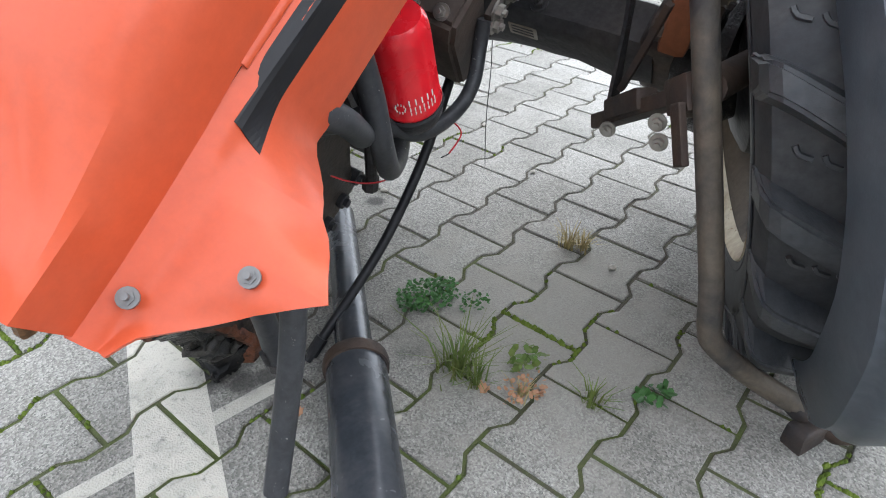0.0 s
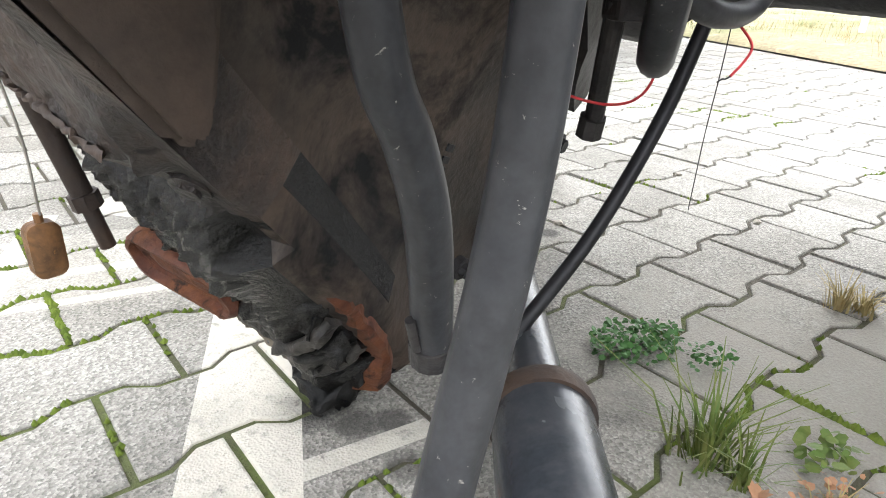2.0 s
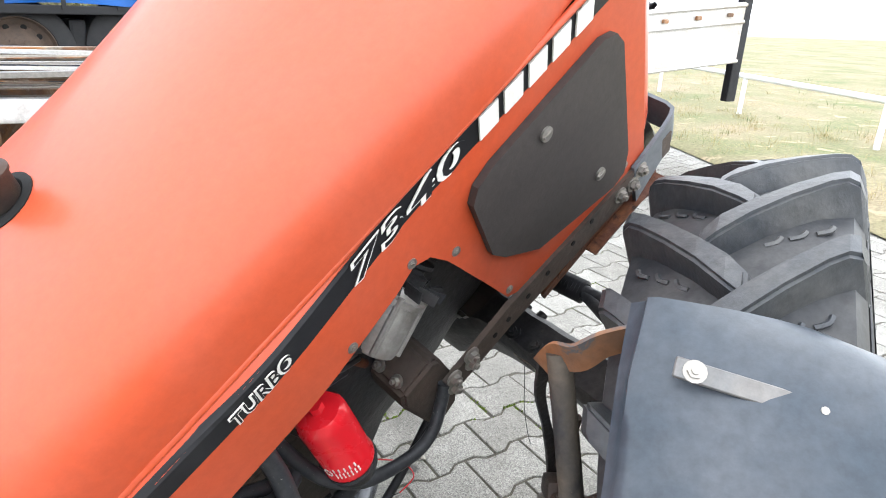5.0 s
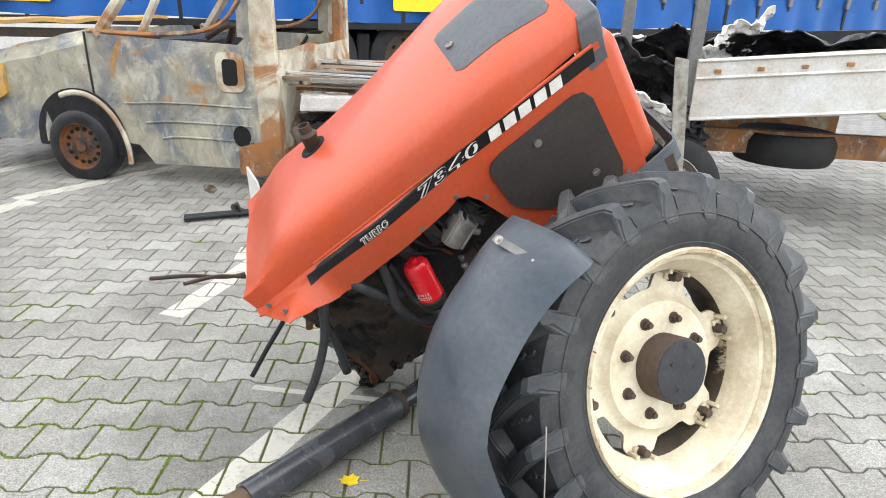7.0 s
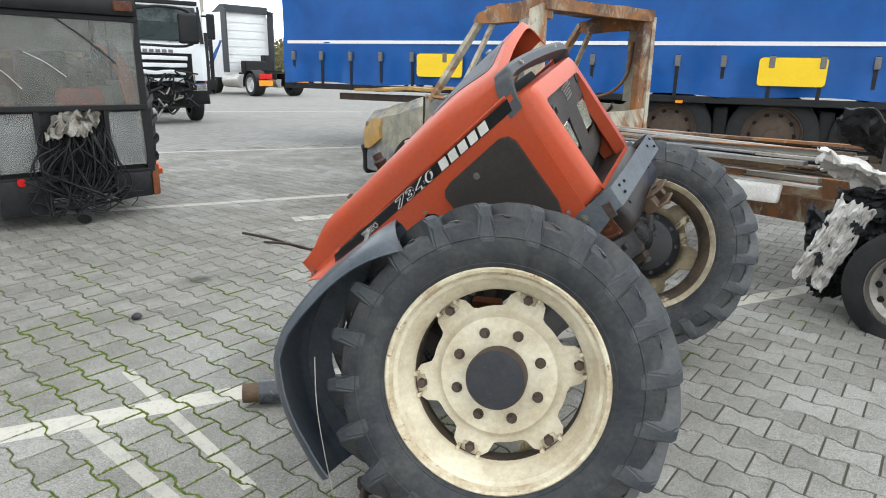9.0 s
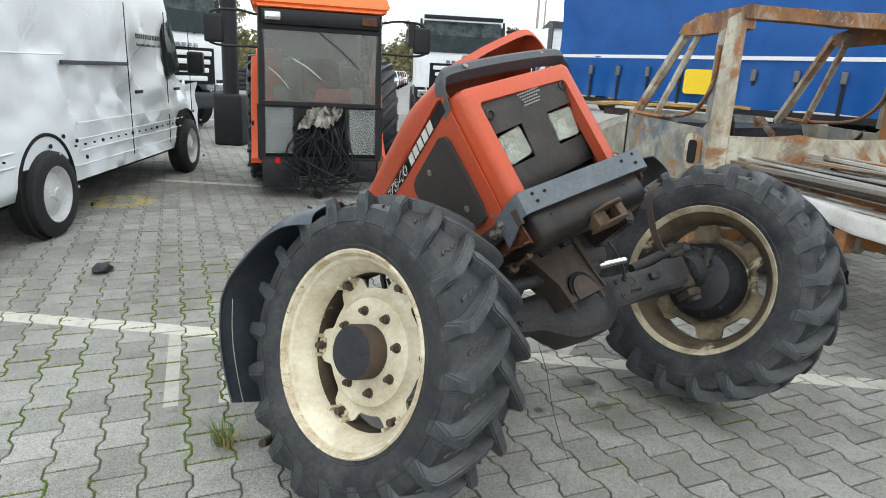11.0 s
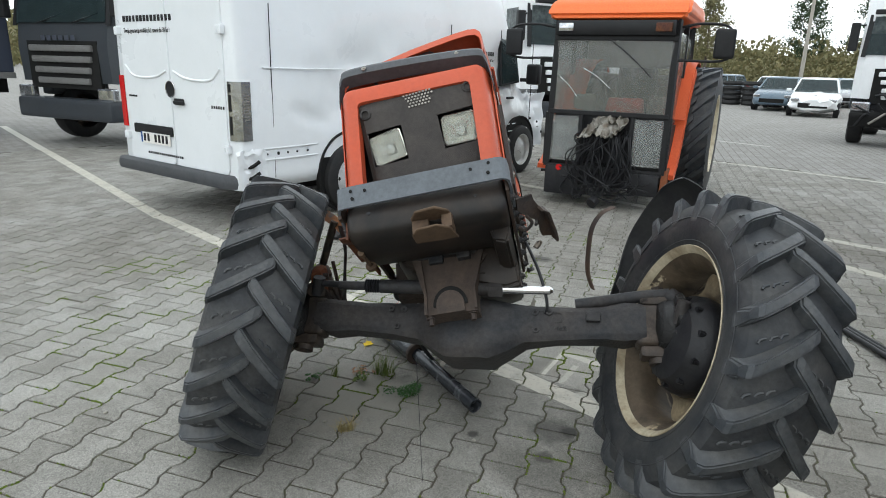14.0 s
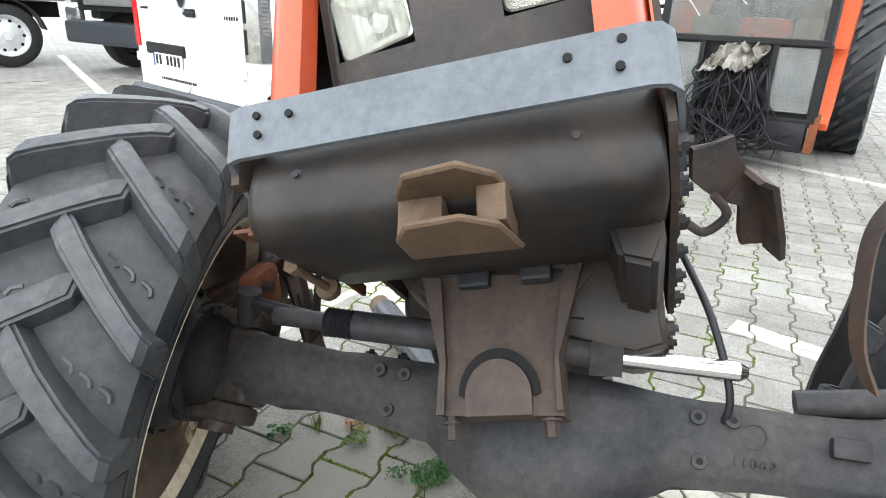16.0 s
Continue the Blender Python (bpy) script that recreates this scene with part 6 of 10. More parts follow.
def mudguard(m, a0, a1, r_in, r_out, s0, s1, material, label, lip=0.02, skirt=()):
    """A bent plastic guard between two edges, given by their radii at each angle; its outer edge is rolled in."""
    bm = B()
    rows = []
    n = 36
    for i in range(n + 1):
        t = i / n
        deg = a0 + (a1 - a0) * t
        a = radians(deg)
        ri, ro = between(r_in, deg), between(r_out, deg)
        ends = min(1.0, 0.35 + 6 * t, 0.25 + 5 * (1 - t))
        row = []
        corner = s1 - s0 > 0.2 and 0.06 * (1 - math.sqrt(1 - (1 - min(1.0, t / 0.08)) ** 2))
        for dr, ds in skirt:
            row.append(bm.verts.new(((ri - dr) * math.cos(a), (ri - dr) * math.sin(a), s0 + ds)))
        for k in (0.0, 0.02, 0.08, 0.25, 0.45, 0.65, 0.82, 0.92, 0.97, 1.0):
            r = ri + (ro - ri) * k + 0.012 * math.sin(math.pi * k)
            if k < 0.03:
                r -= lip * 0.5 * (1 - k / 0.03)
            if k > 0.9:
                r -= lip * (k - 0.9) / 0.1
            c = 0.5 + (k - 0.5) * (1 - 0.10 * (1 - ends))
            row.append(bm.verts.new((r * math.cos(a), r * math.sin(a), s0 + (s1 - corner - s0) * c)))
        rows.append(row)
    for q, w in zip(rows, rows[1:]):
        for k in range(len(q) - 1):
            bm.faces.new((q[k], q[k + 1], w[k + 1], w[k]))
    rumple(bm, 0.007, 4.0)
    shell(bm, 0.005)
    return part("mudguard", bm, material, tractor, label, m, 50)


# in the wheel's axes: x level along the yard towards the front, y up, z outwards
GUARD_IN = [(130, 0.61), (149, 0.64), (163, 0.685), (174, 0.705), (184, 0.71), (200, 0.68), (216, 0.63)]
GUARD_OUT = [(130, 0.505), (133, 0.515), (148, 0.572), (163, 0.63), (173, 0.675), (180, 0.69), (191, 0.665), (204, 0.63), (216, 0.615)]
guard = mudguard(T_IN @ frame_of(e_x, WN.cross(e_x), WN, WCN), 130, 216, GUARD_IN, GUARD_OUT, -0.11, 0.165, M_fender, "grey-black plastic mudguard behind the wheel", 0.03, ((0.11, -0.022), (0.06, -0.02), (0.02, -0.012)))
bm = B()
S0 = Vector((0.624 * math.cos(radians(138.5)), 0.624 * math.sin(radians(138.5)), -0.058))
S1 = Vector((0.566 * math.cos(radians(140.5)), 0.566 * math.sin(radians(140.5)), 0.062))
sd, sn = (S1 - S0).normalized(), Vector((math.cos(radians(139.5)), math.sin(radians(139.5)), 0.42)).normalized()
sw = sd.cross(sn)
SMAT = frame_of(sd, sw, sn, (S0 + S1) / 2)
block(bm, (0.012, 0, 0.012), (0.155, 0.022, 0.005), SMAT, 0.0015, 1)
strap = part("guard_strap", bm, M_strap, guard, "flat grey metal strap with two bolts", None, 40)
bolts("strap_bolt", [tuple(S0 + sd * 0.022 + sn * 0.013), tuple(S1 + sd * 0.006 + sn * 0.013)], sn, M_steel, strap, 0.008, 0.006)
mudguard(T_IN @ WL, -24, 54, [(-24, 0.59), (-3, 0.60), (5, 0.62), (12, 0.655), (20, 0.68), (33, 0.69), (42, 0.69), (54, 0.65)], [(-14, 0.59), (0, 0.59), (20, 0.61), (42, 0.61), (54, 0.60)], -0.13, 0.02, M_fender_in, "dusty black plastic mudguard")
# rusty strap that held the left mudguard
bm = B()
line = smooth_line([(0.235, 3.0, 0.755), (0.222, 2.97, 0.80), (0.196, 2.95, 0.86), (0.16, 2.935, 0.94), (0.131, 2.95, 0.994), (0.10, 2.98, 1.02)], 5)
loft(bm, [[p + Vector((-0.008, -0.012, 0)), p + Vector((0.008, 0.012, 0)), p + Vector((0.006, 0.014, 0.003)), p + Vector((-0.010, -0.010, 0.003))] for p in line])
gpart("guard_stay", bm, M_rusty_steel, "flat rusty mudguard strap")
# mudguard stays on the right: wide rusty bar over an upright tube, dark strap, cross bar and brace
def ribbon(pts, widths, thick, across):
    """A flat bar along the points, its width along the given way."""
    bm = B()
    line = smooth_line(pts, 5)
    secs = []
    for i, p in enumerate(line):
        t = (line[min(i + 1, len(line) - 1)] - line[max(i - 1, 0)]).normalized()
        k = i / (len(line) - 1) * (len(widths) - 1)
        w = widths[int(k)] + (widths[min(int(k) + 1, len(widths) - 1)] - widths[int(k)]) * (k - int(k))
        side = (Vector(across) - t * Vector(across).dot(t)).normalized() * w / 2
        nrm = t.cross(side).normalized() * thick
        secs.append([p - side, p + side, p + side + nrm, p - side + nrm])
    loft(bm, secs)
    return bm


bar = gpart("guard_bar", ribbon([(0.382, 1.835, 0.762), (0.389, 1.80, 0.795), (0.402, 1.76, 0.818), (0.43, 1.74, 0.848), (0.49, 1.72, 0.868), (0.56, 1.69, 0.87)], (0.03, 0.045, 0.045, 0.045, 0.045), 0.006, (-0.25, -0.3, 0.9)), M_rust_bar, "flat rust-orange mudguard bar", smooth=40)
bm = B()
tube(bm, [(0.39, 1.798, 0.80), (0.399, 1.765, 0.70), (0.407, 1.733, 0.60), (0.415, 1.701, 0.50), (0.423, 1.668, 0.40), (0.43, 1.636, 0.30), (0.434, 1.62, 0.235), (0.448, 1.61, 0.205), (0.505, 1.588, 0.15), (0.55, 1.56, 0.115), (0.595, 1.528, 0.085)], 0.018, 14, 5)
gpart("stay_tube", bm, M_stay_tube, "bent grey-brown steel tube", smooth=60)
gpart("stay_strap", ribbon([(0.386, 1.835, 0.785), (0.389, 1.85, 0.755), (0.396, 1.88, 0.685), (0.42, 1.905, 0.61), (0.444, 1.93, 0.537), (0.468, 1.953, 0.45), (0.472, 1.957, 0.415)], (0.03, 0.028, 0.018, 0.015, 0.022, 0.036, 0.04), 0.006, (0.9, 0.35, 0.1)), M_cast, "dark flat strap", smooth=40)
gpart("stay_brace", ribbon([(0.468, 1.93, 0.49), (0.465, 1.895, 0.565), (0.46, 1.86, 0.64)], (0.014, 0.014), 0.010, (0.9, 0.3, 0.3)), M_rusty_steel, "thin rusty brace", smooth=40)
E1_, E2_ = Vector((0.474, 1.962, 0.425)), Vector((0.413, 1.72, 0.575))
cz = (E2_ - E1_).normalized()
cx = Vector((0, 0, 1)).cross(cz).normalized()
CM = frame_of(cz, cx, cz.cross(cx), E1_)
bm = B()
block(bm, (0.12, 0, 0.0), (0.27, 0.045, 0.026), CM, 0.004)
block(bm, (0.10, -0.01, 0.012), (0.11, 0.04, 0.035), CM, 0.010)
block(bm, (0.245, 0, 0), (0.06, 0.05, 0.055), CM, 0.012)
rumple(bm, 0.003, 40)
clamp = gpart("stay_clamp", bm, M_rusty_steel, "welded grey and rusty clamp", smooth=40)
bm = B()
block(bm, (0.26, -0.03, -0.055), (0.022, 0.012, 0.085), CM, 0.003)
gpart("clamp_tab", bm, M_rusty_steel, "", clamp)
for dx, dz in ((0.20, -0.03), (0.20, -0.058), (0.05, -0.02)):
    bm = B()
    hexbolt(bm, CM @ Vector((dx, -0.024, dz)), (-0.8, -0.6, 0), 0.009, 0.012)
    gpart("clamp_bolt", bm, M_steel, "", clamp)
bm = B()
rod(bm, (0.42, 1.73, 0.57), (0.70, 1.84, 0.56), 0.024)
gpart("clamp_pipe", bm, M_rusty_steel, "", clamp, smooth=40)
# rusty flange with bolts on the knuckle behind the tube
bm = B()
FK = frame_of(Vector((0.76, 0.64, 0.05)).normalized(), Vector((0.03, -0.11, 0.99)).normalized(), Vector((-0.64, 0.76, 0.07)).normalized(), (0.60, 1.96, 0.60))
block(bm, (0, 0, 0), (0.11, 0.13, 0.05), FK, 0.016)
rumple(bm, 0.004, 30)
flange = gpart("knuckle_flange", bm, M_rust, "rusty bolted flange", smooth=40)
for dx, dy in ((0.03, 0.035), (0.03, -0.035), (-0.035, -0.03)):
    bm = B()
    rod(bm, FK @ Vector((dx, dy, -0.045)), FK @ Vector((dx, dy, 0.045)), 0.014, seg=6)
    gpart("flange_bolt", bm, M_rusty_steel, "", flange)
bm = B()
tube(bm, [(0.58, 1.537, 0.095), (0.605, 1.51, 0.07), (0.64, 1.475, 0.05), (0.70, 1.45, 0.045), (0.74, 1.44, 0.06)], 0.016, 8, 6)
block(bm, (0.595, 1.50, 0.05), (0.07, 0.04, 0.045), pose(0, 0, 0), 0.010)
rumple(bm, 0.006, 30)
gpart("torn_bracket", bm, M_rusty_steel, "twisted rusty bracket at the mudguard's foot", smooth=60)

# ---- loose long pipe on the ground ----
pipe = thing("drive_shaft", pose(-0.03, 1.9, 0), "black painted steel pipe lying on the paving, one end rusty", "pipe")
P0, P1, P2 = Vector((-0.217, 1.253, 0.062)), Vector((-0.012, 1.93, 0.066)), Vector((0.143, 2.447, 0.04))
PI = pose(-0.03, 1.9, 0).inverted()
pd = (P1 - P0).normalized()
bm = B()
rod(bm, P0 + pd * 0.07, P1, 0.052, seg=28)
part("thick_tube", bm, M_pipe, pipe, "", PI, 40)
bm = B()
lathe(bm, [(0.03, 0.02), (0.03, 0.0), (0.042, 0.0), (0.042, 0.09), (0.03, 0.09)], 28)
part("rusty_end", bm, M_jaw, pipe, "rusty open pipe end", PI @ Matrix.Translation(P0) @ pd.to_track_quat("Z", "Y").to_matrix().to_4x4(), 40)
bm = B()
lathe(bm, [(0.03, -0.012), (0.056, -0.012), (0.058, 0.0), (0.056, 0.012), (0.03, 0.014)], 28)
part("collar", bm, M_rusty_steel, pipe, "brown clamp collar", PI @ Matrix.Translation(P1) @ pd.to_track_quat("Z", "Y").to_matrix().to_4x4(), 40)
bm = B()
d2 = (P2 - P1)
lathe(bm, [(0.033, 0.0), (0.033, d2.length), (0.028, d2.length), (0.028, 0.1)], 28)
part("thin_tube", bm, M_pipe, pipe, "", PI @ Matrix.Translation(P1) @ d2.to_track_quat("Z", "Y").to_matrix().to_4x4(), 40)


# ---- shared vehicle parts ----
def road_wheel(parent, m, r=0.34, w=0.22, material=None, tyre=None, holes=10, flat=0.0, label="", dish=0.02):
    """A road wheel whose outer face looks along +z of m."""
    bm = B()
    lathe(bm, [(r * 0.62, -w / 2), (r * 0.9, -w / 2), (r * 0.985, -w * 0.4), (r, -w * 0.2), (r, w * 0.2), (r * 0.985, w * 0.4), (r * 0.9, w / 2), (r * 0.66, w / 2), (r * 0.62, w * 0.4)], 40, "z", True)
    if flat:
        up = (m.to_3x3().inverted() @ Vector((0, 0, 1))).normalized()
        for v in bm.verts:
            h = v.co.dot(up)
            if h < -r + flat:
                v.co += up * (-r + flat - h)
                v.co.z *= 1.12
    wh = part("wheel", bm, tyre or M_road_tyre, parent, label, m, 40)
    bm = B()
    lathe(bm, [(r * 0.64, w * 0.42), (r * 0.655, w * 0.47), (r * 0.63, w * 0.48), (r * 0.6, w * 0.3), (r * 0.5, w * 0.22), (r * 0.3, w * 0.3 + dish), (r * 0.16, w * 0.34 + dish), (r * 0.15, w * 0.42 + dish), (0.0, w * 0.42 + dish)], 40)
    rim = part("rim", bm, material or M_alloy, wh, "", None, 40)
    if holes > 5:
        hb, nb = B(), B()
        rod(hb, (r * 0.47, 0, w * 0.235), (r * 0.47, 0, w * 0.235 + 0.012), r * 0.055, seg=8)
        rod(nb, (r * 0.23, 0, w * 0.3 + dish), (r * 0.23, 0, w * 0.3 + dish + 0.02), r * 0.035, seg=6)
        for bmx, nm, mat, n in ((hb, "rim_hole", M_dark, holes), (nb, "wheel_nut", material or M_alloy, 6)):
            me = bpy.data.meshes.new(nm)
            bmx.to_mesh(me)
            bmx.free()
            me.materials.append(mat)
            for k in range(n):
                part(nm, me, None, rim, "", Matrix.Rotation(2 * math.pi * k / n, 4, "Z"))
    return wh


def side_wheel(x, y, z, right):
    """A pose for a wheel on a vehicle that heads along +x: outer face to the right (-y) or left (+y)."""
    return Matrix.Translation((x, y, z)) @ Matrix.Rotation(radians(90 if right else -90), 4, "X")


def heading(x, y, ang):
    return pose(x, y, 0, 0, 0, ang)


# ---- white panel van, crashed at the front and along its right flank ----
van = thing("white_van", heading(-0.44, -1.93, 185.3), "white high-roof panel van, dented flank, torn rear bumper", "van")
# dents of the flank: along, height, half length, half height, depth
VAN_DENTS = ((3.25, 1.12, 0.32, 0.20, 0.045), (3.55, 0.92, 0.22, 0.26, 0.05), (3.95, 1.28, 0.20, 0.34, 0.055), (4.15, 0.86, 0.30, 0.18, 0.05), (4.55, 1.10, 0.22, 0.30, 0.06), (2.45, 1.18, 0.55, 0.10, 0.03), (2.75, 0.92, 0.30, 0.12, 0.035), (1.05, 0.98, 0.35, 0.10, 0.025), (4.75, 0.75, 0.25, 0.16, 0.05))
bm = B()


def van_ring(x):
    """Half outline of the body at x from its tail."""
    nose = smoothstep(4.55, 5.95, x)
    wind = smoothstep(4.3, 5.3, x)
    top = 2.62 - 1.42 * wind ** 1.1 - 0.35 * smoothstep(5.3, 5.95, x)
    half = 0.985 - 0.12 * nose ** 2 - 0.012 * smoothstep(0.2, 0.0, x)
    low = 0.36
    out = [(half * 0.97, low), (half, low + 0.1), (half * 1.005, 0.75), (half, 1.15), (half * 0.985, 1.6 if top > 1.7 else min(1.6, top - 0.15)), (half * 0.955, max(top - 0.28, 1.0)), (half * 0.9, max(top - 0.1, 1.03)), (half * 0.75, top - 0.02), (0, top)]
    return out


xs = [0.0, 0.03, 0.12, 0.3, 0.6, 0.95, 1.2, 1.57, 1.95, 2.2, 2.6, 3.0, 3.4, 3.8, 4.2, 4.5, 4.7, 4.9, 5.1, 5.3, 5.5, 5.7, 5.85, 5.95]
secs = []
for x in xs:
    h = van_ring(x)
    k = 0.96 if x == 0 else 1.0
    secs.append([(x, y * k, z) for y, z in h] + [(x, -y * k, z) for y, z in h[-2::-1]])
loft(bm, secs)
bmesh.ops.subdivide_edges(bm, edges=[e for e in bm.edges if e.calc_length() > 0.16], cuts=7, use_grid_fill=True)
for v in bm.verts:
    c = v.co
    if c.y < -0.8 and 0.5 < c.x < 5.8 and 0.45 < c.z < 2.0:
        w = smoothstep(0.6, 2.0, c.x) * smoothstep(1.95, 1.35, c.z) * smoothstep(0.42, 0.75, math.hypot(c.x - 1.57, c.z - 0.4)) * smoothstep(0.42, 0.75, math.hypot(c.x - 5.03, c.z - 0.4))
        v.co.y += w * (0.05 * noise.noise(c * 1.7) + 0.085 * abs(noise.noise(c * 2.6)) + 0.035 * abs(noise.noise(c * 5.5))) * (1.1 + 1.2 * smoothstep(2.9, 3.5, c.x))
        for dx, dz, rx, rz, deep in VAN_DENTS:
            e = ((c.x - dx) / rx) ** 2 + ((c.z - dz + 0.25 * (c.x - dx)) / rz) ** 2
            if e < 1:
                v.co.y += deep * (1 - e) ** 0.8
    if c.x > 5.2 and c.z < 1.3:
        v.co += noise.noise_vector(c * 4.0) * 0.07
body = part("body", bm, M_van_white, van, "white dented bodywork", None, 75)
bm = B()
loft(bm, [[(x, y, z) for x, z in ((-0.07, 0.37), (-0.085, 0.42), (-0.075, 0.47), (-0.05, 0.49), (0.12, 0.49), (0.12, 0.36), (0.02, 0.35))] for y in (-0.93, -0.8, 0.8, 0.98)])
for v in bm.verts:
    if v.co.y < -0.85:
        v.co.x += 0.09
part("rear_bumper", bm, M_van_grey, van, "grey plastic rear bumper, torn at one corner", None, 40)
for y in (-0.42, 0.42):
    bm = B()
    prism(bm, rounded(y - 0.405, 0.49, y + 0.405, 2.36, 0.05), -0.014, 0.006, "yz")
    bmesh.ops.bevel(bm, geom=bm.edges[:], offset=0.004, segments=1, affect="EDGES")
    door = part("rear_door", bm, M_van_white, van, "white rear door", None, 30)
    s = 1 if y > 0 else -1
    for z in (0.72, 1.72):
        bm = B()
        block(bm, (-0.03, s * 0.83, z), (0.045, 0.075, 0.075), bevel=0.008)
        rod(bm, (-0.055, s * 0.83, z - 0.02), (-0.055, s * 0.83, z + 0.02), 0.01, seg=8)
        part("hinge", bm, M_van_white, door, "", None, 40)
    # pressed rib that rises at its ends
    bm = B()
    tube(bm, [(-0.014, y - s * 0.36, 1.36), (-0.014, y - s * 0.15, 1.30), (-0.014, y + s * 0.2, 1.30), (-0.014, y + s * 0.36, 1.40)], 0.012, 8, 6)
    part("pressed_rib", bm, M_van_white, door, "", None, 60)
    if y < 0:
        bm = B()
        block(bm, (-0.022, -0.13, 1.09), (0.02, 0.15, 0.06), bevel=0.012)
        block(bm, (-0.04, -0.15, 1.085), (0.02, 0.17, 0.028), bevel=0.008)
        part("door_handle", bm, M_black_plastic, door, "black pull handle", None, 40)
        bar_text(door, Matrix.Translation((-0.016, -0.62, 1.06)) @ Matrix.Rotation(radians(90), 4, "X") @ Matrix.Rotation(radians(-90), 4, "Y"), 0.20, 0.026, M_black_plastic, 4, 6)
    else:
        bm = B()
        block(bm, (-0.02, 0.36, 0.80), (0.02, 0.68, 0.09), bevel=0.02)
        part("plate_lamp_panel", bm, M_black_plastic, door, "dark number plate holder", None, 40)
        bm = B()
        prism(bm, rounded(0.07, 0.66, 0.59, 0.775, 0.012), -0.028, -0.022, "yz")
        plate = part("number_plate", bm, M_paper, door, "white number plate with dark bars", None)
        for i in range(7):
            if i != 2:
                bm = B()
                block(bm, (-0.029, 0.52 - i * 0.065, 0.717), (0.003, 0.038, 0.075))
                part("plate_bar", bm, M_black_plastic, plate)
        bm = B()
        block(bm, (-0.029, 0.575, 0.717), (0.003, 0.026, 0.105))
        part("plate_strip", bm, M_blue, door, "", None)
bm = B()
lathe(bm, [(0.075, 0.0), (0.078, 0.008), (0.07, 0.01), (0.066, 0.004), (0.0, 0.004)], 28, "x")
bmesh.ops.transform(bm, matrix=Matrix.Translation((-0.016, 0.0, 1.20)) @ Matrix.Scale(-1, 4, (1, 0, 0)), verts=bm.verts[:])
part("round_badge", bm, M_black_plastic, van, "round dark badge with a bright ring", None, 40)
bm = B()
tube(bm, [(-0.0225, 0.074 * math.cos(radians(a)), 1.20 + 0.074 * math.sin(radians(a))) for a in range(0, 361, 20)], 0.006, 6, 2)
part("badge_ring", bm, M_chrome, van, "", None, 60)
# long crease of the flank and the pressed swage above the sill
for z, x0, x1, y in ((1.42, 0.3, 2.0, 0.985), (0.86, 2.1, 4.5, 0.995), (0.50, 2.0, 4.6, 0.992)):
    bm = B()
    tube(bm, [(x0, -y, z), ((x0 + x1) / 2, -y - 0.002, z - 0.004), (x1, -y, z)], 0.007, 6, 4)
    part("flank_crease", bm, M_van_white, van, "", None, 60)
RM = Matrix.Translation((-0.0165, 0.0, 0.0)) @ frame_of((0, -1, 0), (0, 0, 1), (-1, 0, 0), (0, 0, 0))
letters("door_slogan", "Twoja gwarancja mobilności nawet do 30 lat !", 0.062, RM @ Matrix.Translation((-0.74, 1.70, 0)), M_black_plastic, van, 0.001, width=0.80)
bar_text(van, RM @ Matrix.Translation((-0.74, 1.80, 0)), 0.86, 0.055, M_black_plastic, 2, 14)
bar_text(van, RM @ Matrix.Translation((-0.5, 0.56, 0)), 0.62, 0.022, M_black_plastic, 3, 18)
bar_text(van, RM @ Matrix.Translation((-0.76, 1.10, 0)), 0.16, 0.018, M_black_plastic, 5, 7)
SM = frame_of((1, 0, 0), (0, 0, 1), (0, -1, 0), (0, 0, 0))
bar_text(van, SM @ Matrix.Translation((3.55, 1.62, 0.985)), 0.72, 0.05, M_black_plastic, 6, 14)
letters("side_slogan", "Twoja gwarancja mobilności nawet do 30 lat !", 0.05, SM @ Matrix.Translation((3.55, 1.545, 0.985)), M_black_plastic, van, 0.001, width=0.72)
for s in (-1, 1):
    bm = B()
    loft(bm, [[(x, s * y, z) for x, y in ((-0.012, 0.86), (-0.015, 0.93), (0.03, 0.995), (0.12, 1.0), (0.12, 0.9), (0.02, 0.86))] for z in (0.80, 0.82, 1.28, 1.30)])
    lamp = part("tail_lamp", bm, M_taillight if s < 0 else M_red_lens, van, "broken clear tail lamp" if s < 0 else "red tail lamp", None, 40)
    bm = B()
    for i in range(9):
        block(bm, (0.075, s * 1.0, 0.98 + i * 0.026), (0.05, 0.008, 0.012))
    part("lamp_rib", bm, M_steel, lamp, "", None)
    if s < 0:
        for z, h in ((0.93, 0.16), (1.12, 0.14), (1.245, 0.07)):
            bm = B()
            block(bm, (-0.013, -0.892, z), (0.008, 0.04, h), bevel=0.003, seg=1)
            part("lamp_cell", bm, M_dark, lamp, "dark empty lamp cell", None)
bm = B()
bmesh.ops.create_grid(bm, x_segments=14, y_segments=10, size=0.5)
for v in bm.verts:
    x, y = v.co.x, v.co.y
    fold = abs(noise.noise(Vector((x * 4, y * 4, 7)))) * 0.045 + abs(noise.noise(Vector((x * 11, y * 11, 2)))) * 0.012
    v.co = Vector((0.13 + x * (0.34 + 0.08 * noise.noise(Vector((0, y * 6, 1)))), -0.975 - fold, 0.55 + y * (0.34 + 0.06 * noise.noise(Vector((x * 7, 0, 5))))))
shell(bm, 0.006)
part("torn_corner", bm, M_van_white, van, "crumpled torn rear corner", None, 35)
for z in (0.50, 0.60):
    bm = B()
    tube(bm, [(0.03, -0.92, z), (0.08, -0.99, z - 0.03), (0.16, -1.03, z + 0.02)], 0.018, 6, 4)
    part("torn_edge", bm, M_dark, van, "", None, 60)
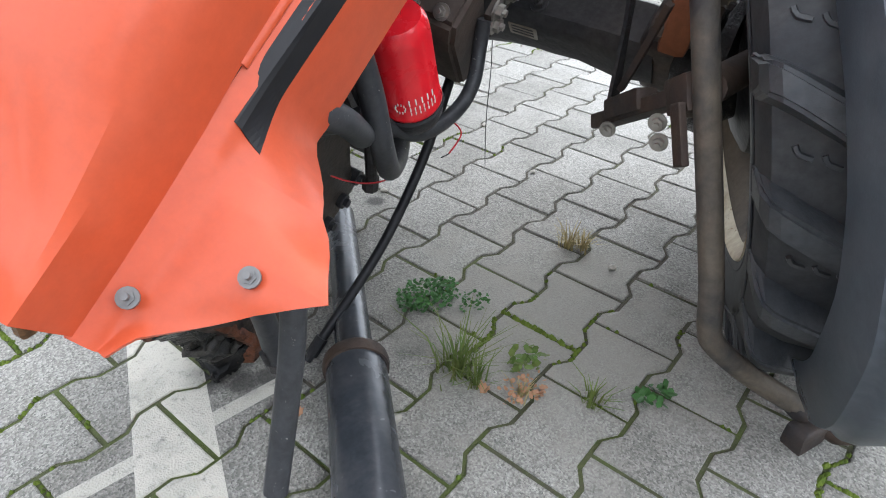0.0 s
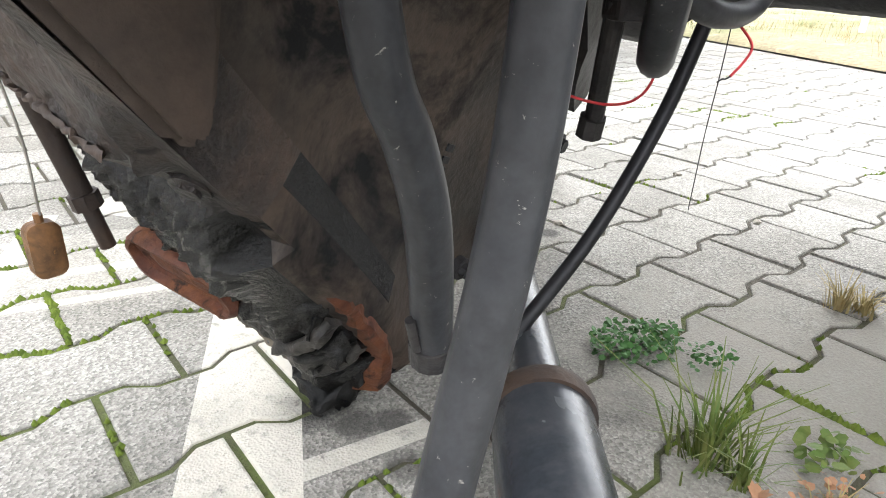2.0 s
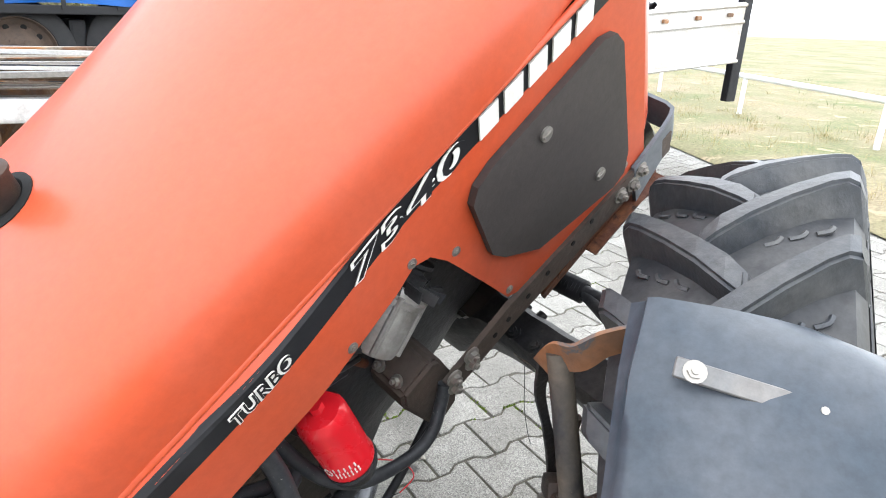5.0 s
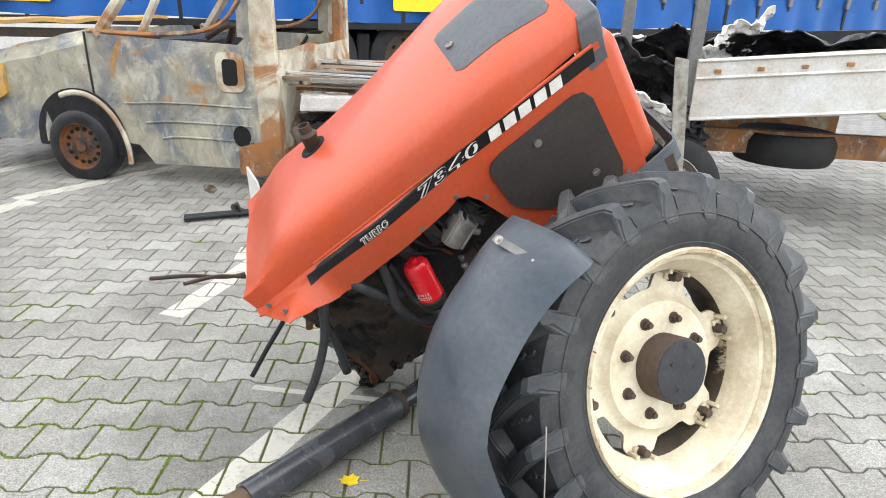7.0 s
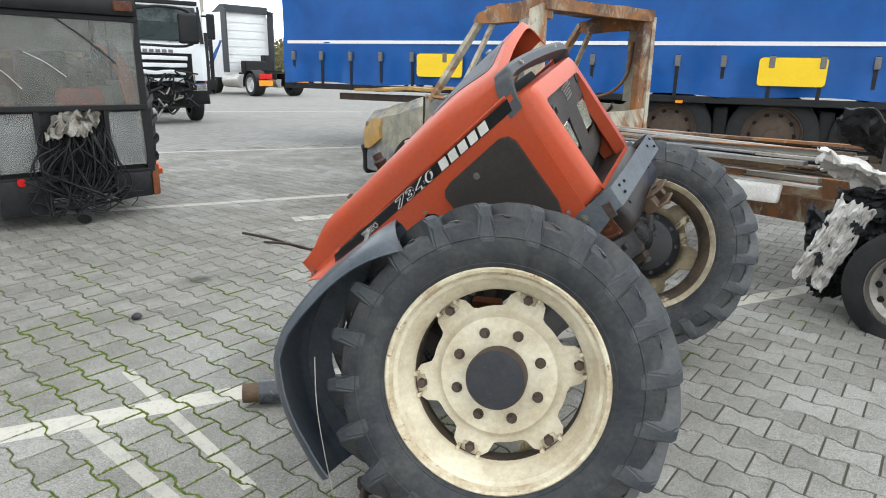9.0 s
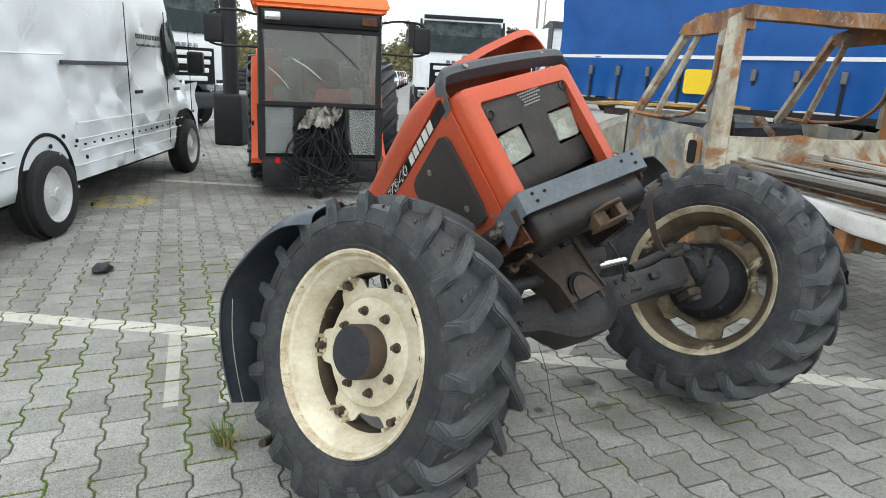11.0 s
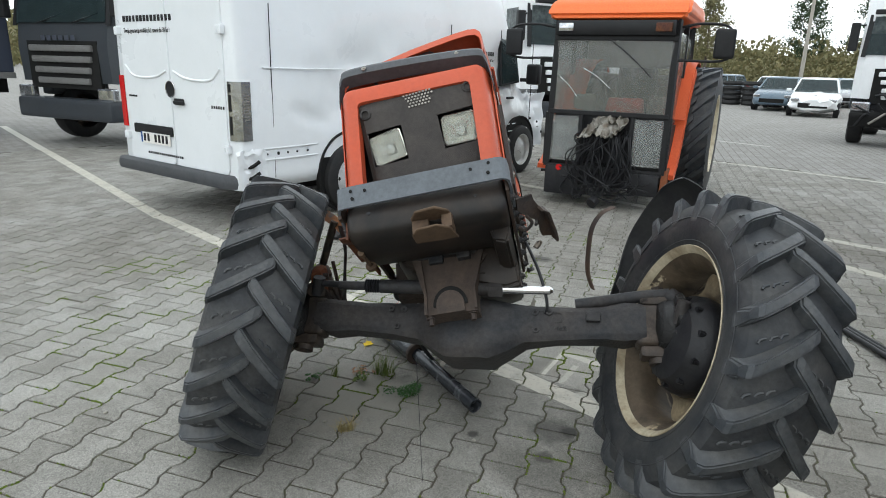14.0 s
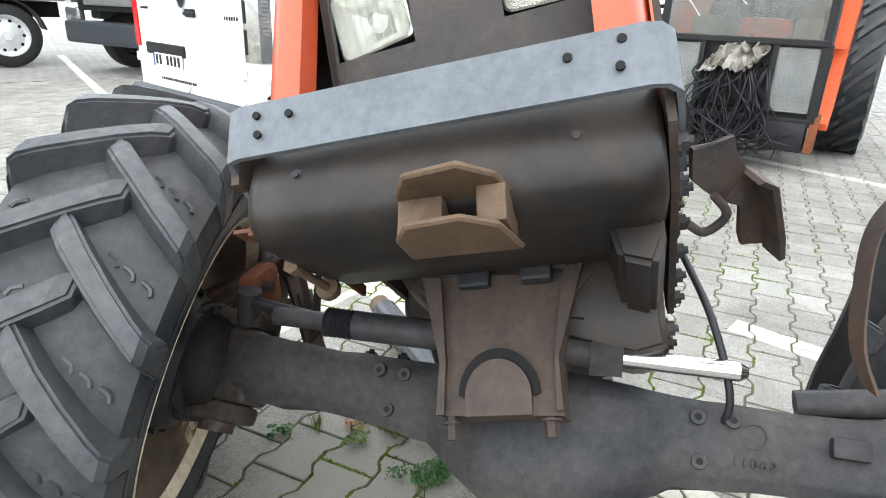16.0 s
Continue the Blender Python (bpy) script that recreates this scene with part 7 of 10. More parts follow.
# side: bare moulding strips with clip holes, slide rail, panel gaps, window, mirror
for z, x0, x1 in ((0.62, 0.25, 1.15), (0.72, 0.25, 1.15), (0.62, 2.1, 4.9), (0.72, 2.1, 4.9)):
    bm = B()
    tube(bm, [(x0, -0.992, z), ((x0 + x1) / 2, -0.994, z), (x1, -0.985, z)], 0.008, 6, 4)
    part("sill_ridge", bm, M_van_white, van, "", None, 60)
for i in range(26):
    x = 0.3 + i * 0.175
    if not 1.15 < x < 2.05:
        plugs("clip_hole", [((x, -0.985, 0.67), (x, -1.0, 0.67))], 0.016 if i % 4 == 1 else 0.009, M_dark, van)
bm = B()
block(bm, (2.65, -0.975, 1.36), (1.35, 0.02, 0.035), bevel=0.006)
part("slide_rail", bm, M_van_grey, van, "sliding door rail", None)
for x in (0.42, 3.3, 4.42, 5.3):
    bm = B()
    block(bm, (x, -0.984, 1.2), (0.006, 0.008, 1.5))
    part("panel_gap", bm, M_dark, van, "", None)
for k, grow, yy, mat in ((0, 0.035, -0.985, M_black_plastic), (1, 0.0, -0.992, M_glass_dark)):
    bm = B()
    prism(bm, [(4.50 - grow, 1.27 - grow), (4.50 - grow, 1.90 + grow), (4.70, 1.95 + grow), (4.92 + grow, 1.62), (5.0 + grow, 1.32 - grow)], yy - 0.006, yy + 0.03)
    for v in bm.verts:
        v.co.y += 0.055 * smoothstep(1.35, 1.95, v.co.z) + 0.05 * smoothstep(4.7, 5.05, v.co.x)
    part("cab_window" if k else "window_frame", bm, mat, van, "dark cab window" if k else "")
for x in (3.5, 4.7):
    bm = B()
    block(bm, (x, -1.0, 1.08), (0.17, 0.03, 0.035), bevel=0.01)
    part("side_handle", bm, M_black_plastic, van, "", None, 40)
bm = B()
block(bm, (5.12, -1.12, 1.40), (0.12, 0.2, 0.28), bevel=0.04, seg=3)
block(bm, (5.12, -0.98, 1.32), (0.05, 0.14, 0.05))
part("door_mirror", bm, M_black_plastic, van, "black door mirror", None, 40)
for x in (1.57, 5.03):
    for right in (True, False):
        s = -1 if right else 1
        road_wheel(van, side_wheel(x, s * 0.945, 0.345, right), 0.345, 0.225, M_alloy, holes=12, label="van wheel with a silver steel rim")
        # dark disc on the closed flank, painted shade of the wheel opening
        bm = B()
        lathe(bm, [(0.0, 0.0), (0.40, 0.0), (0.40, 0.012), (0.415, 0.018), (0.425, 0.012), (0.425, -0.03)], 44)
        part("wheel_arch", bm, M_dark, van, "dark disc for the shaded wheel arch", side_wheel(x, s * 0.987, 0.40, right), 40)
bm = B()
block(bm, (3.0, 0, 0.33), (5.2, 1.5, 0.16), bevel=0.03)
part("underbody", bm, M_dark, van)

# short rear overhang: the tail stands closer to the rear wheels
for ob in van.children_recursive:
    if ob.type != "MESH":
        continue
    if ob.parent is not van and ob.parent.matrix_basis.translation.length > 0.001:
        continue
    if ob.matrix_basis == Matrix.Identity(4):
        for v in ob.data.vertices:
            v.co.x += 0.27 * smoothstep(1.15, 0.1, v.co.x)
    else:
        ob.matrix_basis.translation.x += 0.27 * smoothstep(1.15, 0.1, ob.matrix_basis.translation.x)


# ---- tractor cab on the rear half ----
CF = heading(-4.31, 0.615, math.degrees(math.atan2(0.272, 0.962)))
cab = thing("tractor_cab", CF, "orange-roofed tractor cab on a rear tractor half, torn open", "tractor")
CWD = 0.64
bm = B()
secs = []
for x0, x1, w, z in ((0.05, -1.4, 0.64, 1.98), (0.11, -1.45, 0.72, 2.03), (0.06, -1.45, 0.74, 2.12), (-0.08, -1.4, 0.70, 2.22), (-0.3, -1.2, 0.55, 2.26)):
    secs.append([(x0, -w, z), (x0, w, z), (x1, w, z), (x1, -w, z)])
loft(bm, secs)
bmesh.ops.bevel(bm, geom=bm.edges[:], offset=0.03, segments=2, affect="EDGES")
part("roof", bm, M_cab_roof, cab, "orange moulded roof", None, 40)
bm = B()
loft(bm, [[(x, y, z) for x, z in ((0.03, 1.83), (0.10, 1.84), (0.125, 1.91), (0.10, 1.985), (0.02, 1.99))] for y in (-0.61, -0.57, 0.57, 0.61)])
visor = part("lamp_panel", bm, M_black_plastic, cab, "black lamp panel under the roof", None, 40)
for y in (-0.5, 0.5):
    bm = B()
    block(bm, (0.125, y, 1.915), (0.03, 0.16, 0.085), bevel=0.01)
    part("work_lamp", bm, M_taillight if y < 0 else M_rust_red, visor, "square work lamp", None, 40)
# posts
for y in (-CWD, CWD):
    for x, xt, r in ((0.03, 0.0, 0.035), (-0.72, -0.74, 0.03), (-1.35, -1.3, 0.035)):
        bm = B()
        rod(bm, (x, y, 0.42 if x > -0.1 else 0.75), (xt, y * 0.97, 2.0), r * 1.25, seg=4)
        part("cab_post", bm, M_black_plastic, cab, "black cab post", None, 40)
for z, x, h in ((1.03, 0.035, 0.05), (0.42, 0.04, 0.06), (1.81, 0.02, 0.05)):
    bm = B()
    block(bm, (x, 0, z), (0.05, 2 * CWD, h), bevel=0.008)
    part("cross_bar", bm, M_black_plastic, cab, "", None)
bm = B()
block(bm, (0.03, 0, 1.42), (0.006, 2 * CWD - 0.05, 0.74))
g1 = part("windscreen", bm, M_glass, cab, "dusty cracked windscreen with a wiper", None)
g1.visible_shadow = False
for a, b in (((0.045, -0.05, 1.80), (0.045, 0.42, 1.42)), ((0.04, -0.3, 1.5), (0.04, 0.0, 1.3)), ((0.04, -0.55, 1.4), (0.04, -0.35, 1.2))):
    bm = B()
    tube(bm, [a, ((Vector(a) + Vector(b)) / 2 + Vector((0, 0, 0.02))), b], 0.006 if a[1] == -0.05 else 0.003, 6, 4)
    part("wiper" if a[1] == -0.05 else "crack", bm, M_cable if a[1] == -0.05 else M_white_tape, cab, "", None)
for y in (-0.47, 0.47):
    bm = B()
    block(bm, (0.03, y, 0.74), (0.006, 0.34, 0.50))
    gl = part("lower_window", bm, M_glass_pale, cab, "small lower front window, pale with dust and painted reflection", None)
    gl.visible_shadow = False
    for dy in (-0.19, 0.19):
        bm = B()
        block(bm, (0.035, y + dy, 0.73), (0.04, 0.04, 0.58))
        part("window_frame", bm, M_black_plastic, cab)
# side windows, back wall, floor and what stands inside
for y in (-CWD, CWD):
    bm = B()
    block(bm, (-0.36, y, 1.4), (0.66, 0.006, 0.95))
    block(bm, (-1.02, y, 1.45), (0.55, 0.006, 0.8))
    gl = part("side_window", bm, M_glass, cab, "dusty side window", None)
    gl.visible_shadow = False
    bm = B()
    prism(bm, [(-0.75, 0.42), (0.02, 0.42), (0.02, 0.9), (-0.5, 0.92), (-0.7, 1.0)], y - 0.02, y + 0.02)
    part("side_sheet", bm, M_black_plastic, cab)
bm = B()
block(bm, (-1.36, 0, 1.0), (0.03, 1.25, 0.9), bevel=0.01)
part("back_wall", bm, M_rope, cab, "dusty grey back wall")
bm = B()
block(bm, (-0.65, 0, 0.45), (1.3, 1.2, 0.08), bevel=0.01)
part("cab_floor", bm, M_dark, cab)
bm = B()
block(bm, (-0.95, 0.08, 0.86), (0.45, 0.48, 0.14), bevel=0.04, seg=3)
block(bm, (-1.16, 0.08, 1.22), (0.12, 0.46, 0.62), bevel=0.04, seg=3)
part("driver_seat", bm, M_black_plastic, cab, "black driver's seat", None, 40)
bm = B()
block(bm, (-0.18, 0.14, 1.10), (0.16, 0.42, 0.20), bevel=0.025, seg=2, taper=(0.8, 0.86))
part("toolbox_lid", bm, M_seat_red, cab, "red plastic cover behind the glass", None, 40)
bm = B()
lathe(bm, [(0.185, 0.0), (0.2, 0.012), (0.2, -0.012)], 28, "z", True)
bmesh.ops.transform(bm, matrix=Matrix.Translation((-0.42, 0.05, 1.28)) @ Matrix.Rotation(radians(55), 4, "Y"), verts=bm.verts[:])
rod(bm, (-0.42, 0.05, 1.28), (-0.28, 0.05, 0.9), 0.03)
part("steering_wheel", bm, M_black_plastic, cab, "black steering wheel", None, 40)
# torn front wall: dark bulkhead, torn lagging, hoses spilling out
bm = B()
block(bm, (-0.10, 0, 0.70), (0.06, 1.22, 0.62), bevel=0.02)
block(bm, (-0.30, 0, 0.36), (0.4, 0.9, 0.3), bevel=0.03)
block(bm, (-0.02, -0.44, 0.27), (0.2, 0.40, 0.32), bevel=0.02)
block(bm, (-0.02, 0.46, 0.30), (0.2, 0.32, 0.24), bevel=0.02)
bulk = part("bulkhead", bm, M_char, cab, "black torn bulkhead", None, 40)
bm = B()
bmesh.ops.create_grid(bm, x_segments=14, y_segments=10, size=0.5)
for v in bm.verts:
    x, y = v.co.x, v.co.y
    v.co = Vector((0.10 + 0.12 * noise.noise(Vector((x * 7, y * 7, 1))) - 0.16 * y, x * 0.36 - 0.02 + 0.14 * y, 0.93 + y * 0.20 - 0.10 * abs(x) + 0.10 * noise.noise(Vector((x * 8, y * 8, 5)))))
shell(bm, 0.015)
part("torn_lagging", bm, M_pale_plate, bulk, "torn grey-white insulation", None, 50)
rnd = random.Random(5)
for i in range(44):
    bm = B()
    y = rnd.uniform(-0.25, 0.28)
    x = rnd.uniform(0.0, 0.1)
    tube(bm, [(x - 0.06, y, 0.86), (x + 0.05, y + rnd.uniform(-0.1, 0.1), 0.74), (x + rnd.uniform(0.0, 0.14), y + rnd.uniform(-0.2, 0.2), rnd.uniform(0.32, 0.6)), (x + rnd.uniform(0.0, 0.14), y + rnd.uniform(-0.28, 0.26), rnd.uniform(0.08, 0.34)), (x + rnd.uniform(-0.05, 0.1), y + rnd.uniform(-0.34, 0.3), rnd.uniform(0.1, 0.45))], rnd.uniform(0.004, 0.010), 6, 6)
    part("spilled_hose", bm, M_cable, bulk, "", None, 60)
bm = B()
rod(bm, (0.14, -0.02, 0.10), (0.2, -0.05, 0.06), 0.06, seg=12)
part("hose_clutch", bm, M_char, bulk)
bm = B()
rod(bm, (0.10, -0.47, 0.42), (0.115, -0.47, 0.42), 0.035, seg=16)
part("red_reflector", bm, M_red_lens, cab, "round red reflector", None)
bm = B()
block(bm, (-0.02, 0.66, 0.33), (0.18, 0.07, 0.30), bevel=0.015)
rumple(bm, 0.02, 8)
part("red_bracket", bm, M_rust, cab, "bent red-rusty bracket at the cab's foot", None, 40)
bm = B()
block(bm, (-0.9, 0.62, 0.95), (0.7, 0.03, 0.62), bevel=0.01)
part("inner_panel", bm, M_rope, cab, "dusty grey inner panel beside the door")
bm = B()
block(bm, (-0.5, -0.74, 0.46), (0.3, 0.14, 0.03))
block(bm, (-0.45, -0.74, 0.30), (0.26, 0.14, 0.03))
rod(bm, (-0.36, -0.74, 0.15), (-0.4, -0.74, 0.8), 0.015)
part("cab_steps", bm, M_black_plastic, cab, "black access steps")
# front end of the mudguard beside the door: an orange strip sweeping down to the foot of the cab
for s in (-1, 1):
    bm = B()
    line = smooth_line([(-1.05, 1.50), (-0.80, 1.30), (-0.58, 1.00), (-0.40, 0.72), (-0.20, 0.50), (0.0, 0.40)], 5)
    rows = []
    for p, q in zip(line, line[1:] + [tuple(2 * b - a for a, b in zip(line[-2], line[-1]))]):
        d = Vector((q[0] - p[0], 0, q[1] - p[1])).normalized()
        nrm = Vector((-d.z, 0, d.x)) * 0.03
        c = Vector((p[0], 0, p[1]))
        rows.append([c + nrm + Vector((0, s * 0.64, 0)), c + nrm + Vector((0, s * 0.75, 0)), c - nrm + Vector((0, s * 0.76, 0)), c - nrm + Vector((0, s * 0.64, 0))])
    loft(bm, rows)
    part("mudguard_front", bm, M_cab_red, cab, "orange-red strip of the mudguard", None, 40)
    bm = B()
    prism(bm, [(-1.2, 0.75), (-1.2, 1.32), (-0.86, 1.28), (-0.60, 0.92), (-0.42, 0.66), (-0.22, 0.48), (-0.5, 0.46)], s * 0.50, s * 0.53)
    part("inner_mudguard", bm, M_rust_red if s > 0 else M_rope, cab, "dusty inner face of the mudguard", None)
    bm = B()
    block(bm, (-0.62, s * 0.42, 0.98), (0.36, 0.20, 0.46), bevel=0.06, seg=3)
    part("side_console", bm, M_rope, cab, "dusty grey side console", None, 40)
bm = B()
block(bm, (-1.30, 0, 1.72), (0.05, 1.2, 0.40), bevel=0.02)
part("rear_lining", bm, M_rope, cab, "dusty grey lining over the rear window")
bm = B()
block(bm, (-0.65, 0, 1.955), (1.3, 1.2, 0.04), bevel=0.01)
part("headlining", bm, M_grey_band, cab, "dark grey headlining")
# rear axle, mudguards and large wheels
bm = B()
block(bm, (-1.0, 0, 0.72), (1.4, 0.55, 0.6), bevel=0.06, seg=3)
rod(bm, (-1.25, -0.75, 0.75), (-1.25, 0.75, 0.75), 0.12)
part("gearbox", bm, M_cast, cab, "dark gearbox and rear axle", None, 40)
for s in (-1, 1):
    bm = B()
    rows = []
    for i in range(15):
        a = radians(165 - 150 * i / 14)
        rows.append([bm.verts.new((-1.25 - 0.86 * math.cos(a) * (-1), y, 0.76 + 0.86 * math.sin(a))) for y in ((0.62, 0.64, 0.72, 0.75) if s > 0 else (-0.40, -0.42, -0.66, -0.70))])
    for q, w in zip(rows, rows[1:]):
        for a, b, c, d in zip(q, q[1:], w[1:], w):
            bm.faces.new((a, b, c, d))
    shell(bm, 0.02)
    part("mudguard", bm, M_cab_red, cab, "red-orange rear mudguard", None, 40)
    bm = B()
    lathe(bm, [(0.45, -0.2), (0.62, -0.22), (0.72, -0.19), (0.745, -0.1), (0.75, 0.0), (0.745, 0.1), (0.72, 0.19), (0.62, 0.22), (0.45, 0.2)], 56, "z", True)
    rw = part("rear_wheel", bm, M_tyre_wall, cab, "large rear tractor tyre on a cream rim", side_wheel(-1.45, 0.80 if s > 0 else -0.60, 0.77, s < 0), 40)
    lb = B()
    loft(lb, [[(r * math.cos(a + da), r * math.sin(a + da), z) for da, r in ((-0.06, 0.72), (-0.04, 0.785), (0.04, 0.785), (0.06, 0.72))] for a, z in ((0.16, -0.01), (0.0, 0.1), (-0.14, 0.2))])
    lug = bpy.data.meshes.new("cleat")
    lb.to_mesh(lug)
    lb.free()
    lug.materials.append(M_tyre)
    for i in range(22):
        for f in (0, 1):
            mm = Matrix.Rotation(2 * math.pi * (i + f * 0.5) / 22, 4, "Z")
            part("cleat", lug, None, rw, "", mm @ Matrix.Rotation(math.pi, 4, "X") if f else mm)
    bm = B()
    lathe(bm, [(0.46, 0.19), (0.47, 0.21), (0.45, 0.2), (0.42, 0.1), (0.36, 0.02), (0.2, 0.04), (0.15, 0.1), (0.0, 0.1)], 48)
    part("rim", bm, M_rim, rw, "cream rim", None, 40)
for y, s in ((0.66, 1), (-0.66, -1)):
    bm = B()
    tube(bm, [(0.0, y, 1.92), (0.06, y + s * 0.2, 1.95), (0.1, y + s * 0.46, 1.9), (0.1, y + s * 0.46, 1.62), (0.02, y, 1.6)], 0.013, 8, 5)
    arm = part("mirror_arm", bm, M_black_plastic, cab, "black mirror arm", None, 60)
    bm = B()
    block(bm, (0.12, y + s * 0.42, 1.76), (0.06, 0.19, 0.28), Matrix.Identity(4), 0.03, 3)
    part("mirror", bm, M_black_plastic, arm, "black wing mirror", None, 40)


# ---- burnt-out flatbed van ----
BV = heading(-4.90, 3.56, 192.5)
# local: +x towards its nose, -y to its right; the camera sees its left flank
burnt = thing("burnt_van", BV @ Matrix.Translation((0, 0, 0)), "burnt-out flatbed van with a scorched grey, white and rusty cab", "van")


def bx(d):
    """Distance back from the nose as local x."""
    return -1.328 * d if d < 2.2 else -2.92 - 0.98 * (d - 2.2)


YF = 0.0          # left flank plane (local y), the right one lies at -1.65
bm = B()
rows = []
for d, h, inset in ((0.0, 0.88, 0.12), (0.12, 0.98, 0.03), (0.5, 1.08, 0.0), (0.95, 1.18, 0.0)):
    rows.append([(bx(d), YF - inset, 0.42), (bx(d), YF - inset, h - 0.1), (bx(d), YF - inset - 0.12, h), (bx(d), -1.54 + inset, h), (bx(d), -1.65 + inset, h - 0.1), (bx(d), -1.65 + inset, 0.42)])
loft(bm, rows)
bmesh.ops.subdivide_edges(bm, edges=bm.edges[:], cuts=3, use_grid_fill=True)
rumple(bm, 0.03, 4)
part("nose", bm, M_burnt, burnt, "scorched front wing and nose", None, 40)
bm = B()
bmesh.ops.create_grid(bm, x_segments=10, y_segments=12, size=0.5)
for v in bm.verts:
    x, y = v.co.x, v.co.y
    v.co = Vector((bx(0.30) + x * 1.15, -0.82 + y * 1.5, 1.22 + 0.03 * noise.noise(Vector((x * 4, y * 4, 2))) - 0.05 * x))
shell(bm, 0.03)
part("bonnet", bm, M_burnt_yellow, burnt, "scorched yellow-brown bonnet", None, 40)
bm = B()
block(bm, (bx(0.02), -0.9, 0.52), (0.12, 1.7, 0.3), bevel=0.04)
bmesh.ops.subdivide_edges(bm, edges=bm.edges[:], cuts=2, use_grid_fill=True)
rumple(bm, 0.05, 5)
part("front_wreckage", bm, M_char, burnt, "black melted front", None, 40)
for y, lab in ((YF, "left"), (-1.65, "right")):
    s = 1 if y == YF else -1
    # door skin with window opening: lower sheet, pillars, roof rail
    bm = B()
    prism(bm, [(bx(0.95), 0.45), (bx(0.95), 1.17), (bx(1.1), 1.15), (bx(1.9), 1.12), (bx(2.0), 1.22), (bx(2.05), 0.34), (bx(1.3), 0.32), (bx(1.2), 0.45)], y - 0.03, y + 0.0)
    bmesh.ops.triangulate(bm, faces=bm.faces[:])
    bmesh.ops.subdivide_edges(bm, edges=[e for e in bm.edges if e.calc_length() > 0.2], cuts=2)
    rumple(bm, 0.012, 5)
    door = part("cab_door", bm, M_burnt, burnt, "scaled grey, white and rusty door", None, 40)
    bm = B()
    for a, b, r in (((bx(1.02), 1.14), (bx(1.5), 1.92), 0.045), ((bx(1.30), 1.15), (bx(1.60), 1.86), 0.03)):
        rod(bm, (a[0], y - s * 0.02, a[1]), (b[0], y - s * 0.10, b[1]), r, seg=6)
    part("windscreen_post", bm, M_burnt_white, burnt, "", None, 40)
    bm = B()
    prism(bm, [(bx(2.02), 0.32), (bx(1.98), 1.2), (bx(2.0), 1.94), (bx(2.11), 1.98), (bx(2.13), 0.30)], y - 0.05, y + 0.012)
    part("door_post", bm, M_burnt_white, burnt, "chalky white and rusty door post", None)
    bm = B()
    prism(bm, [(bx(1.46), 1.86), (bx(1.5), 1.95), (bx(1.7), 2.01), (bx(2.11), 2.02), (bx(2.11), 1.86), (bx(1.62), 1.84)], y - s * 0.12, y - s * 0.02)
    bmesh.ops.triangulate(bm, faces=bm.faces[:])
    bmesh.ops.subdivide_edges(bm, edges=bm.edges[:], cuts=2)
    rumple(bm, 0.015, 6)
    part("roof_rail", bm, M_burnt_rust, burnt, "rusty roof rail", None, 40)
    bm = B()
    prism(bm, [(bx(1.90), 1.16), (bx(2.02), 1.16), (bx(2.02), 1.88), (bx(1.90), 1.86)], y - 0.05, y - 0.01)
    bmesh.ops.subdivide_edges(bm, edges=bm.edges[:], cuts=4, use_grid_fill=True)
    rumple(bm, 0.012, 7)
    part("door_frame", bm, M_burnt, burnt, "scaled door frame", None, 40)
    for z in (0.52, 0.62, 0.74):
        bm = B()
        tube(bm, [(bx(1.15 + (0.74 - z)), y + s * 0.004, z - 0.02), (bx(1.5), y + s * 0.007, z), (bx(1.95), y + s * 0.001, z - 0.005)], 0.007, 6, 4)
        part("pressed_rib", bm, M_burnt, door, "", None, 60)
    bm = B()
    tube(bm, [(bx(0.96), y + s * 0.008, 0.55), (bx(0.95), y + s * 0.008, 0.9), (bx(0.95), y + s * 0.008, 1.16)], 0.008, 6, 3)
    part("door_gap", bm, M_char, door)
    bm = B()
    tube(bm, [(bx(0.97), y, 1.17), (bx(1.4), y, 1.16), (bx(1.75), y, 1.22), (bx(1.92), y, 1.42), (bx(1.95), y, 1.75)], 0.018, 6, 5)
    part("window_edge", bm, M_burnt_rust, door, "rusty window edge", None, 60)
    bm = B()
    prism(bm, rounded(bx(1.93), 0.83, bx(1.76), 1.07, 0.05), y - 0.01, y + 0.014)
    hnd = part("handle_frame", bm, M_burnt_white, door, "white handle recess", None)
    bm = B()
    prism(bm, rounded(bx(1.89), 0.87, bx(1.80), 1.03, 0.03), y + 0.012, y + 0.018)
    part("handle_hole", bm, M_dark, door)
    bm = B()
    rod(bm, (bx(1.885), y + 0.0, 0.55), (bx(1.885), y + 0.012, 0.55), 0.07, seg=18)
    part("filler_hole", bm, M_dark, door)
    bm = B()
    prism(bm, [(bx(2.13), 0.30), (bx(1.86), 0.30), (bx(1.86), 0.48), (bx(2.0), 0.52), (bx(2.13), 0.58)], y - 0.03, y + 0.018)
    part("rusty_corner", bm, M_burnt_rust, burnt)
    road_wheel(burnt, side_wheel(-1.12, y - s * 0.005, 0.275, s < 0), 0.29, 0.19, M_burnt_rim, holes=14, flat=0.02, label="burnt wheel with a rusty rim", tyre=M_char, dish=0.0)
    bm = B()
    prism(bm, [(-1.10 + 0.40 * math.cos(radians(a)), 0.33 + 0.40 * math.sin(radians(a))) for a in range(0, 181, 12)] + [(-1.50, 0.20), (-0.70, 0.26)], y + s * 0.004, y + s * 0.014)
    part("wheel_arch", bm, M_char, burnt, "sooty wheel arch")
    bm = B()
